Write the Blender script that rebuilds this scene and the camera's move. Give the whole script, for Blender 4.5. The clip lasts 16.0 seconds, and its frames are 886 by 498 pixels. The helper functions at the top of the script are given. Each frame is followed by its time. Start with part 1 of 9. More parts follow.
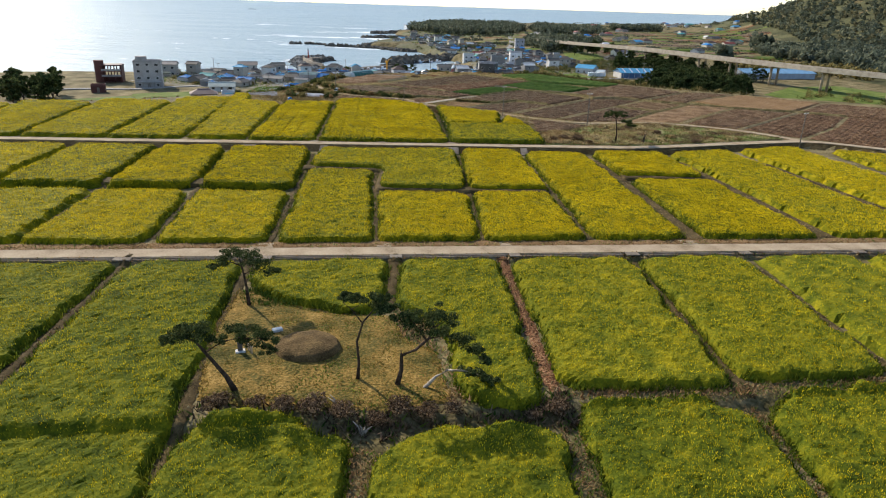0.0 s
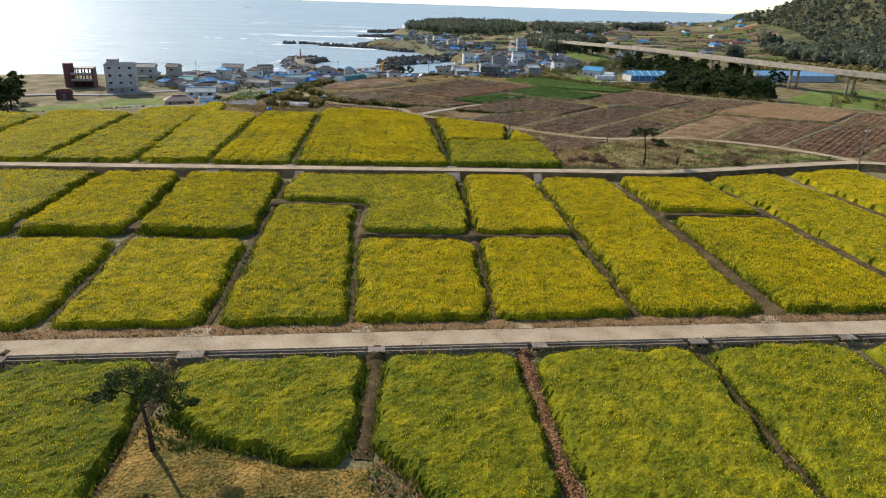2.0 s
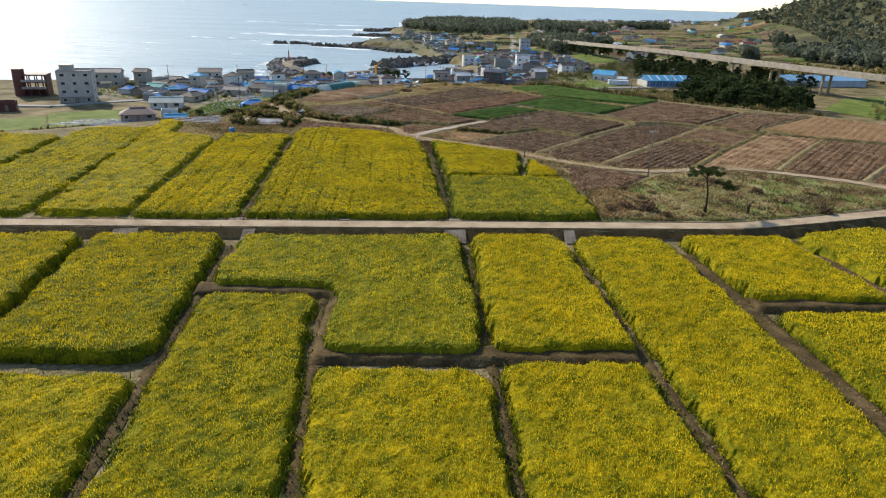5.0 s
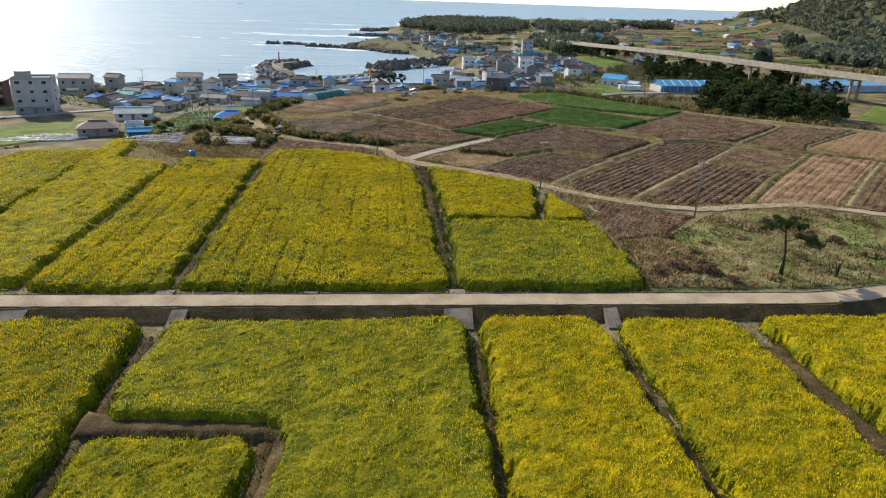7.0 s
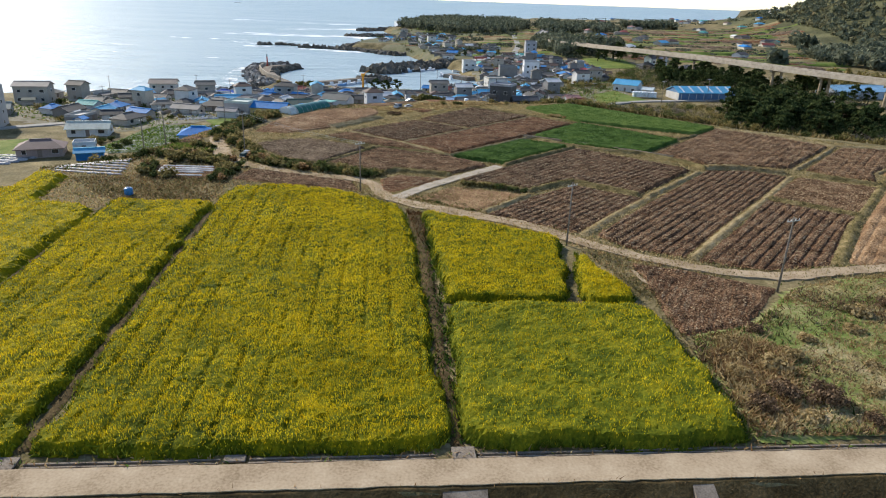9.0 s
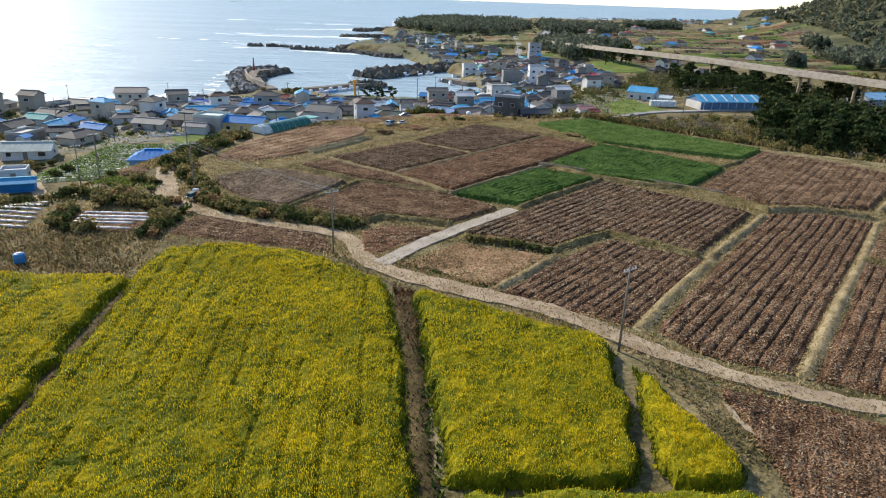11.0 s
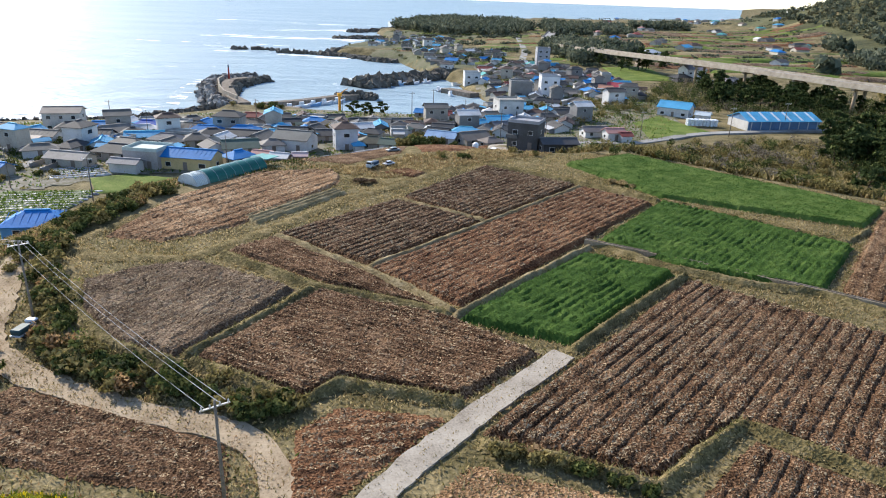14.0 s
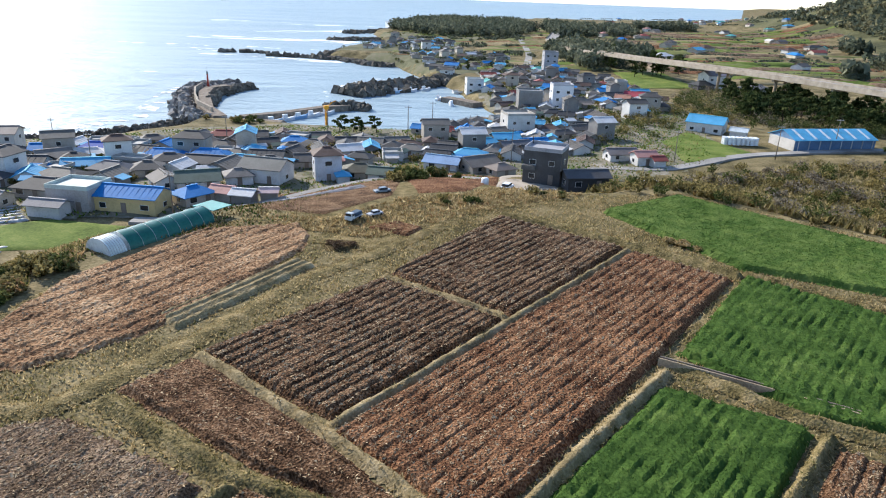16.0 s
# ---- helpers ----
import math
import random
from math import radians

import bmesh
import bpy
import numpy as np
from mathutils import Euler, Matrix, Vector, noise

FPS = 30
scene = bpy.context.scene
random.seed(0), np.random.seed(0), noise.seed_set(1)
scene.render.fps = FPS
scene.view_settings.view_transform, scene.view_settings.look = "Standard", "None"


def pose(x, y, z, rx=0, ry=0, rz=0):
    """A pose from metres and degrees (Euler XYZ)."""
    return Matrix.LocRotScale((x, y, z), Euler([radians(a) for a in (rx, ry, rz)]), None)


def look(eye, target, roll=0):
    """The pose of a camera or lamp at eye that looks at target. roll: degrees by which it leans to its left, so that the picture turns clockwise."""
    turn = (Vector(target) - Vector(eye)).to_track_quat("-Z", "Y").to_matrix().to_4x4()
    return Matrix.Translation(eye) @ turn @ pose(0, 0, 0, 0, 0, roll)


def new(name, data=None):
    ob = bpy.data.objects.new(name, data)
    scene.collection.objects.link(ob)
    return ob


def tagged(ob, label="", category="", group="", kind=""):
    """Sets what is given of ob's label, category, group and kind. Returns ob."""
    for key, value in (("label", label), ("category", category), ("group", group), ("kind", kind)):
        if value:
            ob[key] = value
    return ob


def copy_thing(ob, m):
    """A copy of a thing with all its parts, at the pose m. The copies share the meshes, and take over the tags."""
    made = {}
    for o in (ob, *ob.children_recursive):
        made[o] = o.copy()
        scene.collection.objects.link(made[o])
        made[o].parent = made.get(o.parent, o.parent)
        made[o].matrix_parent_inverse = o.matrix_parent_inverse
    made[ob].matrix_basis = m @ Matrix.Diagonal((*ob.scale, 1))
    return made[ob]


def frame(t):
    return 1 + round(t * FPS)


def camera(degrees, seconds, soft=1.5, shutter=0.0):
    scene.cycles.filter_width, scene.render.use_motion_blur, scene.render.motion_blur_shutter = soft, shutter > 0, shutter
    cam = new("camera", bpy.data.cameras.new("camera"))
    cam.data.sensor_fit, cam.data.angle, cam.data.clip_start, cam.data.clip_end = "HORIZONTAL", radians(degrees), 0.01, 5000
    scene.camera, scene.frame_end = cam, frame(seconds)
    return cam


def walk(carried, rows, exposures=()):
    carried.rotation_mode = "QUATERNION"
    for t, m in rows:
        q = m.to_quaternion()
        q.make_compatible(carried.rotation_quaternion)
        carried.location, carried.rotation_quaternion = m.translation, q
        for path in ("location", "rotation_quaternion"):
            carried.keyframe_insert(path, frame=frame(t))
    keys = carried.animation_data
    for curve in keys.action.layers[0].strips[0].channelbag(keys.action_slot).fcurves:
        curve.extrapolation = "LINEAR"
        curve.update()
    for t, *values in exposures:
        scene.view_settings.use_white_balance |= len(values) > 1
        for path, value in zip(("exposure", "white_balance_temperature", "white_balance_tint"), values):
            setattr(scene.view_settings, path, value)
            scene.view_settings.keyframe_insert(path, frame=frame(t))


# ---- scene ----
cam = camera(67.5, 16.0, soft=1.1)
# seconds, eye, then yaw to the left of +y, pitch and roll in degrees
PATH = [
    (0.00, 0.001, 0.008, 30.000, -1.794, -20.097, 1.798),
    (0.50, 0.138, 6.453, 30.020, -1.822, -20.132, 1.808),
    (1.00, 0.276, 12.836, 30.043, -1.851, -20.166, 1.817),
    (1.50, 0.407, 19.100, 30.070, -1.879, -20.198, 1.827),
    (2.00, 0.528, 25.216, 30.099, -1.907, -20.230, 1.836),
    (2.50, 0.635, 31.167, 30.131, -1.935, -20.260, 1.845),
    (3.00, 0.730, 36.969, 30.166, -1.964, -20.289, 1.855),
    (3.50, 0.815, 42.653, 30.203, -1.992, -20.317, 1.864),
    (4.00, 0.895, 48.281, 30.242, -2.020, -20.344, 1.873),
    (4.20, 0.927, 50.532, 30.258, -2.031, -20.355, 1.877),
    (5.25, 1.119, 62.581, 30.347, -2.091, -20.407, 1.897),
    (6.30, 1.403, 75.580, 30.441, -2.150, -20.455, 1.917),
    (6.50, 1.473, 78.225, 30.460, -2.162, -20.463, 1.920),
    (7.00, 1.667, 85.048, 30.506, -2.190, -20.483, 1.930),
    (7.50, 1.875, 92.050, 30.554, -2.218, -20.503, 1.939),
    (8.00, 2.080, 99.080, 30.601, -2.246, -20.521, 1.948),
    (8.50, 2.266, 105.996, 30.649, -2.275, -20.538, 1.958),
    (9.00, 2.437, 112.844, 30.697, -2.303, -20.554, 1.967),
    (9.20, 2.505, 115.607, 30.716, -2.314, -20.560, 1.971),
    (10.25, 2.887, 130.571, 30.815, -2.374, -20.589, 1.991),
    (11.30, 3.275, 146.058, 30.909, -2.433, -20.613, 2.010),
    (11.50, 3.346, 149.037, 30.927, -2.444, -20.617, 2.014),
    (12.00, 3.516, 156.519, 30.969, -2.473, -20.627, 2.023),
    (12.50, 3.679, 164.060, 31.010, -2.501, -20.635, 2.033),
    (13.00, 3.834, 171.671, 31.050, -2.529, -20.642, 2.042),
    (13.50, 3.980, 179.351, 31.087, -2.557, -20.648, 2.052),
    (14.00, 4.118, 187.119, 31.122, -2.586, -20.653, 2.061),
    (14.50, 4.252, 195.021, 31.154, -2.614, -20.657, 2.070),
    (15.00, 4.381, 203.053, 31.184, -2.642, -20.660, 2.080),
    (15.50, 4.496, 211.142, 31.211, -2.670, -20.661, 2.089),
    (16.00, 4.592, 219.246, 31.235, -2.699, -20.662, 2.098),
]


def aim(x, y, z, yaw, pitch, roll):
    a, b = radians(yaw), radians(pitch)
    way = Vector((-math.sin(a) * math.cos(b), math.cos(a) * math.cos(b), math.sin(b)))
    return look((x, y, z), Vector((x, y, z)) + way * 100, roll)


walk(cam, [(t, aim(*row)) for t, *row in PATH], [(0.0, 0.56, 6600, 10), (8.0, 0.58, 6480, 10), (12.0, 0.7, 6250, 11), (14.5, 0.84, 6100, 12), (16.0, 0.86, 6050, 12)])
# ---- end of path ----

# ---- world, sun and exposure ----
SUN_UP, SUN_LEFT = 31.0, 40.0
world = bpy.data.worlds.new("world")
scene.world = world
world.use_nodes = True
sky = world.node_tree.nodes.new("ShaderNodeTexSky")
sky.sky_type, sky.sun_disc = "NISHITA", False
sky.sun_elevation, sky.sun_rotation = radians(SUN_UP), radians(-SUN_LEFT)
sky.air_density, sky.dust_density, sky.ozone_density = 0.9, 0.3, 1.0
world.node_tree.links.new(sky.outputs[0], world.node_tree.nodes["Background"].inputs[0])
world.node_tree.nodes["Background"].inputs[1].default_value = 0.15
sun = new("sun", bpy.data.lights.new("sun", "SUN"))
sun.data.energy, sun.data.angle, sun.data.color = 4.6, radians(0.6), (1.0, 0.91, 0.76)
to_sun = Vector((-math.sin(radians(SUN_LEFT)) * math.cos(radians(SUN_UP)), math.cos(radians(SUN_LEFT)) * math.cos(radians(SUN_UP)), math.sin(radians(SUN_UP))))
sun.matrix_world = look(to_sun * 300, (0, 0, 0))

rng = np.random.default_rng(7)


# ---- materials ----
def material(name, tones, scale=1.0, rough=0.9, fine=12.0, bump=0.3, metal=0.0, island=0.0, spread=0.3, piece=0.0, gloss=0.06, reach=0.05, grain=0.7):
    """tones: colours from dark to light, mixed by noise at two sizes; island and piece vary loose bits and whole objects."""
    m = bpy.data.materials.new(name)
    m.use_nodes = True
    n, link = m.node_tree.nodes, m.node_tree.links
    shader = n["Principled BSDF"]
    where = n.new("ShaderNodeNewGeometry")
    big, small = n.new("ShaderNodeTexNoise"), n.new("ShaderNodeTexNoise")
    big.inputs["Scale"].default_value, small.inputs["Scale"].default_value = scale, scale * fine
    big.inputs["Detail"].default_value, small.inputs["Detail"].default_value = 4, 3
    for t in (big, small):
        link.new(where.outputs["Position"], t.inputs["Vector"])
    mix = n.new("ShaderNodeMath")
    mix.operation = "MULTIPLY_ADD"
    link.new(small.outputs["Fac"], mix.inputs[0])
    mix.inputs[1].default_value = grain
    link.new(big.outputs["Fac"], mix.inputs[2])
    value = mix.outputs[0]
    base = 0.5 + grain / 2
    for amount, source in ((island, where.outputs["Random Per Island"]), (piece, n.new("ShaderNodeObjectInfo").outputs["Random"])):
        if amount:
            add = n.new("ShaderNodeMath")
            add.operation = "MULTIPLY_ADD"
            link.new(source, add.inputs[0])
            add.inputs[1].default_value = amount
            link.new(value, add.inputs[2])
            value, base = add.outputs[0], base + amount / 2
    ramp = n.new("ShaderNodeValToRGB")
    lo, hi = base - spread, base + spread
    fit = n.new("ShaderNodeMapRange")
    fit.inputs["From Min"].default_value, fit.inputs["From Max"].default_value = lo, hi
    link.new(value, fit.inputs["Value"])
    link.new(fit.outputs["Result"], ramp.inputs["Fac"])
    stops = ramp.color_ramp.elements
    while len(stops) < len(tones):
        stops.new(0.5)
    for k, tone in enumerate(tones):
        stops[k].position = k / max(1, len(tones) - 1)
        stops[k].color = (*tone, 1)
    link.new(ramp.outputs["Color"], shader.inputs["Base Color"])
    shader.inputs["Roughness"].default_value = rough
    shader.inputs["Metallic"].default_value = metal
    shader.inputs["Specular IOR Level"].default_value = gloss
    if bump:
        b = n.new("ShaderNodeBump")
        b.inputs["Strength"].default_value, b.inputs["Distance"].default_value = bump, reach
        link.new(mix.outputs[0], b.inputs["Height"])
        link.new(b.outputs["Normal"], shader.inputs["Normal"])
    return m


def leafy(m, amount=0.35, tone=(0.25, 0.3, 0.03)):
    """Lets light through thin leaves and petals."""
    n, link = m.node_tree.nodes, m.node_tree.links
    out, shader = n["Material Output"], n["Principled BSDF"]
    thin, mix = n.new("ShaderNodeBsdfTranslucent"), n.new("ShaderNodeMixShader")
    mix.inputs[0].default_value = amount
    colour = shader.inputs["Base Color"].links[0].from_socket
    link.new(colour, thin.inputs["Color"])
    link.new(shader.outputs[0], mix.inputs[1])
    link.new(thin.outputs[0], mix.inputs[2])
    link.new(mix.outputs[0], out.inputs["Surface"])
    return m


GROUND = material("mixed_grass_and_soil", [(0.05, 0.042, 0.018), (0.115, 0.094, 0.042), (0.18, 0.145, 0.075), (0.28, 0.222, 0.115)], 0.14, fine=17, bump=0.9, reach=0.3, spread=0.25)
SOIL = material("ploughed_soil", [(0.02958, 0.0148, 0.0072), (0.103, 0.05443, 0.02784), (0.202, 0.1136, 0.06144), (0.3774, 0.2387, 0.1392)], 0.4, fine=13, bump=1.0, reach=0.4, spread=0.36, grain=2.0)
BROWN_SOIL = material("brown_soil", [(0.035, 0.018, 0.0095), (0.115, 0.063, 0.032), (0.205, 0.123, 0.066), (0.37, 0.245, 0.148)], 0.3, fine=16, bump=1.0, reach=0.35, spread=0.34, grain=1.8)
TAN_SOIL = material("smooth_tan_soil", [(0.12, 0.068, 0.032), (0.2, 0.122, 0.06), (0.27, 0.172, 0.09)], 0.12, fine=20, bump=0.6, reach=0.15, spread=0.4)
RED_SOIL = material("reddish_soil", [(0.052, 0.022, 0.011), (0.145, 0.067, 0.033), (0.235, 0.119, 0.059), (0.37, 0.215, 0.117)], 0.3, fine=16, bump=1.0, reach=0.35, spread=0.34, grain=1.7)
PALE_SOIL = material("pale_dry_soil", [(0.055, 0.034, 0.02), (0.13, 0.086, 0.053), (0.21, 0.145, 0.094), (0.37, 0.27, 0.18)], 0.3, fine=18, bump=1.0, reach=0.3, spread=0.34, grain=1.7)
RUSSET_SOIL = material("russet_straw_soil", [(0.085, 0.042, 0.021), (0.205, 0.113, 0.057), (0.325, 0.198, 0.106), (0.48, 0.338, 0.205)], 0.16, fine=20, bump=1.0, reach=0.3, spread=0.34, grain=1.5)
STRAW_SOIL = material("straw_covered_soil", [(0.085, 0.045, 0.023), (0.205, 0.118, 0.059), (0.325, 0.205, 0.11), (0.47, 0.33, 0.195)], 0.22, fine=20, bump=1.0, reach=0.3, spread=0.34, grain=1.5)
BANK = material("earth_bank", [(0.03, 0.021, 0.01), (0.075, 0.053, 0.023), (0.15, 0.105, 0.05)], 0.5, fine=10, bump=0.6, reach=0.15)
LAWN = material("dry_turf", [(0.05, 0.05, 0.012), (0.12, 0.095, 0.025), (0.24, 0.15, 0.04), (0.34, 0.22, 0.068)], 0.3, fine=12, bump=1.0, reach=0.35, spread=0.24)
# brown dead turf, toned darker to carry the mound's shade as well
MOUND_TURF = material("shaded_brown_mound_turf", [(0.05, 0.034, 0.015), (0.12, 0.078, 0.035), (0.22, 0.145, 0.06)], 0.6, fine=10, bump=1.0, reach=0.25)
GRASS = material("green_grass", [(0.05, 0.075, 0.014), (0.11, 0.15, 0.03), (0.19, 0.2, 0.06)], 0.2, fine=14, bump=0.6, reach=0.1)
DRY_VERGE = material("dry_verge", [(0.11, 0.085, 0.042), (0.23, 0.178, 0.092), (0.36, 0.285, 0.165)], 0.5, fine=9, bump=0.8, reach=0.25, spread=0.26)
VERGE = material("half_dry_verge", [(0.06, 0.049, 0.02), (0.155, 0.122, 0.052), (0.29, 0.222, 0.112)], 0.5, fine=9, bump=1.0, reach=0.35, spread=0.24)
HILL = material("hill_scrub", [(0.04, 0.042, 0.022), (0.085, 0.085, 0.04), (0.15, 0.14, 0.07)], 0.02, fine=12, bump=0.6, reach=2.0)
CONCRETE = material("pale_concrete", [(0.19, 0.14, 0.087), (0.33, 0.257, 0.174), (0.43, 0.348, 0.246)], 0.35, fine=14, bump=0.25, spread=0.32)
WHITE_CONCRETE = material("bleached_concrete", [(0.2, 0.168, 0.13), (0.34, 0.295, 0.238), (0.43, 0.38, 0.31)], 0.4, fine=14, bump=0.25, spread=0.32)
DIRT_ROAD = material("trodden_dirt", [(0.18, 0.13, 0.08), (0.32, 0.246, 0.162), (0.43, 0.342, 0.235)], 0.35, fine=14, bump=0.4, spread=0.32)
DARK_CONCRETE = material("weathered_concrete", [(0.1, 0.082, 0.066), (0.19, 0.158, 0.126), (0.28, 0.238, 0.19)], 0.6, fine=14, bump=0.3, spread=0.26)
ASPHALT = material("road_asphalt", [(0.16, 0.152, 0.142), (0.27, 0.258, 0.24), (0.36, 0.345, 0.32)], 0.1, fine=20, bump=0.1)
CANOPY = leafy(material("rapeseed_leaves", [(0.03, 0.045, 0.003), (0.09, 0.1, 0.004), (0.21, 0.18, 0.005), (0.4, 0.3, 0.006)], 0.5, fine=9, bump=0.7, reach=0.12, spread=0.34, piece=0.2), 0.08)
GREEN_CANOPY = leafy(material("green_rapeseed_leaves", [(0.031, 0.047, 0.004), (0.079, 0.096, 0.006), (0.16, 0.154, 0.008), (0.29, 0.245, 0.01)], 0.5, fine=9, bump=0.7, reach=0.12, spread=0.34, piece=0.2), 0.08)
FLOWER = leafy(material("rapeseed_flowers", [(0.42, 0.305, 0.006), (0.7, 0.515, 0.01), (0.88, 0.66, 0.02)], 0.12, fine=6, bump=0, island=0.6), 0.16)
STEM = leafy(material("rapeseed_stems", [(0.045, 0.07, 0.005), (0.13, 0.145, 0.006), (0.32, 0.27, 0.008)], 0.25, fine=6, bump=0, island=0.6), 0.12)
EDGE_STEM = leafy(material("rapeseed_stalks", [(0.03, 0.055, 0.006), (0.08, 0.115, 0.012), (0.2, 0.21, 0.02)], 0.4, fine=6, bump=0, island=0.6), 0.4)
BARLEY = leafy(material("young_barley", [(0.028, 0.062, 0.012), (0.068, 0.122, 0.025), (0.143, 0.2, 0.05)], 0.4, fine=11, bump=0.9, reach=0.18, island=0.35, spread=0.36), 0.25)
STALK = material("dry_stalks", [(0.06, 0.035, 0.018), (0.21, 0.14, 0.077), (0.47, 0.35, 0.212)], 0.5, bump=0, island=0.75)
TURF = leafy(material("turf_blades", [(0.1, 0.078, 0.015), (0.205, 0.138, 0.032), (0.31, 0.21, 0.058)], 0.4, bump=0, island=0.6), 0.5)
DRY_GRASS = leafy(material("dry_grass", [(0.16, 0.115, 0.05), (0.34, 0.255, 0.12), (0.52, 0.41, 0.22)], 0.4, bump=0, island=0.6), 0.5)
RUST_GRASS = leafy(material("rusty_dead_grass", [(0.13, 0.075, 0.034), (0.28, 0.172, 0.082), (0.42, 0.285, 0.15)], 0.4, bump=0, island=0.6), 0.5)
WEED = leafy(material("green_weeds", [(0.035, 0.075, 0.012), (0.09, 0.15, 0.024), (0.17, 0.22, 0.04)], 0.4, bump=0, island=0.6), 0.45)
BARK = material("pine_bark", [(0.02, 0.015, 0.011), (0.05, 0.036, 0.027), (0.1, 0.072, 0.05)], 3, bump=0.8, reach=0.05)
DEADWOOD = material("bleached_deadwood", [(0.16, 0.13, 0.1), (0.3, 0.26, 0.21), (0.45, 0.4, 0.34)], 3, bump=0.4)
NEEDLES = leafy(material("pine_needles", [(0.018, 0.031, 0.011), (0.048, 0.068, 0.022), (0.105, 0.122, 0.041)], 0.8, bump=0, island=0.7), 0.25)
LEAVES = leafy(material("shrub_leaves", [(0.03, 0.042, 0.012), (0.075, 0.09, 0.026), (0.14, 0.145, 0.048)], 0.5, bump=0, island=0.7), 0.3)
BRAMBLE = leafy(material("dark_bramble", [(0.05, 0.033, 0.02), (0.125, 0.083, 0.05), (0.25, 0.17, 0.105)], 0.5, bump=0, island=0.7), 0.3)
OLIVE = leafy(material("olive_brush", [(0.09, 0.075, 0.026), (0.19, 0.155, 0.058), (0.31, 0.25, 0.1)], 0.3, bump=0, island=0.7), 0.4)
# lighter, bluer greens put the distance haze into the foliage colour
HAZED_FOREST = leafy(material("hazed_far_forest", [(0.055, 0.068, 0.046), (0.1, 0.115, 0.078), (0.17, 0.175, 0.115)], 0.02, bump=0, island=0.6), 0.3)
ROCK = material("sea_rock", [(0.05, 0.043, 0.034), (0.12, 0.105, 0.085), (0.22, 0.195, 0.16)], 0.15, bump=0.8, reach=0.3, fine=8)
ARMOUR = material("concrete_armour", [(0.1, 0.09, 0.08), (0.22, 0.2, 0.18), (0.36, 0.34, 0.31)], 0.3, bump=0.3, island=0.6)
FOAM = material("sea_foam", [(0.6, 0.64, 0.66), (0.78, 0.8, 0.8), (0.85, 0.86, 0.86)], 0.1, rough=0.7, bump=0.3)
FILM = material("silver_mulch_film", [(0.2, 0.195, 0.19), (0.38, 0.38, 0.38), (0.6, 0.6, 0.6)], 0.4, rough=0.4, bump=0.5)
DULL_FILM = material("dull_mulch_film", [(0.08, 0.08, 0.08), (0.22, 0.22, 0.225), (0.4, 0.4, 0.42)], 0.6, rough=0.45, bump=0.5)
GLASS = material("window_glass", [(0.015, 0.018, 0.022), (0.03, 0.035, 0.04)], 1, rough=0.12, bump=0, gloss=0.6)
STEEL = material("galvanised_steel", [(0.3, 0.3, 0.3), (0.5, 0.5, 0.5)], 2, rough=0.5, metal=0.6, bump=0.1)
POLE_GREY = material("pole_concrete", [(0.11, 0.092, 0.075), (0.18, 0.155, 0.13), (0.25, 0.22, 0.185)], 1.5, bump=0.1)
CABLE = material("cable_grey", [(0.3, 0.3, 0.3), (0.55, 0.55, 0.55)], 1, bump=0, rough=0.5)
TYRE = material("tyre_rubber", [(0.02, 0.02, 0.02), (0.04, 0.04, 0.04)], 4, bump=0)

PAINTS = {}


def paint(r, g, b, rough=0.6):
    """A weathered painted or plastered surface of that colour."""
    key = (r, g, b, rough)
    if key not in PAINTS:
        PAINTS[key] = material("painted_surface", [(r * 0.62, g * 0.6, b * 0.58), (r, g, b), (min(1, r * 1.15 + 0.02), min(1, g * 1.15 + 0.02), min(1, b * 1.15 + 0.02))], 0.35, rough=rough, fine=9, bump=0.15, gloss=0.25, spread=0.45)
    return PAINTS[key]


# ---- numbers for shapes ----
GRIDS = [rng.random((256, 256)) for _ in range(6)]


def bumps(x, y, size, seed=0, octaves=3):
    """Smooth noise between about -1 and 1 whose lumps are size metres wide."""
    total, weight, out = 0.0, 1.0, np.zeros_like(np.asarray(x, float))
    for k in range(octaves):
        g = GRIDS[(seed + k) % 6]
        u, v = np.asarray(x) / size * 2**k + 37.7 * seed, np.asarray(y) / size * 2**k + 11.3 * seed
        i, j = np.floor(u).astype(int), np.floor(v).astype(int)
        a, b = u - i, v - j
        a, b = a * a * (3 - 2 * a), b * b * (3 - 2 * b)
        p, q = g[i % 256, j % 256] * (1 - a) + g[(i + 1) % 256, j % 256] * a, g[i % 256, (j + 1) % 256] * (1 - a) + g[(i + 1) % 256, (j + 1) % 256] * a
        out = out + weight * (p * (1 - b) + q * b - 0.5) * 2
        total, weight = total + weight, weight * 0.5
    return out / total


def ease(v):
    v = np.clip(v, 0, 1)
    return v * v * (3 - 2 * v)


def edge_distance(x, y, poly):
    """Distance from the outline, positive inside, and the nearest place on it."""
    x, y = np.asarray(x, float), np.asarray(y, float)
    best, nx, ny, inside = np.full(x.shape, 1e18), x.copy(), y.copy(), np.zeros(x.shape, bool)
    for (ax, ay), (bx, by) in zip(poly, poly[1:] + poly[:1]):
        dx, dy = bx - ax, by - ay
        t = np.clip(((x - ax) * dx + (y - ay) * dy) / (dx * dx + dy * dy + 1e-12), 0, 1)
        px, py = ax + t * dx, ay + t * dy
        d = (x - px) ** 2 + (y - py) ** 2
        near = d < best
        best, nx, ny = np.where(near, d, best), np.where(near, px, nx), np.where(near, py, ny)
        if dy:
            inside ^= ((ay > y) != (by > y)) & (x < dx * (y - ay) / dy + ax)
    return np.where(inside, 1, -1) * np.sqrt(best), nx, ny


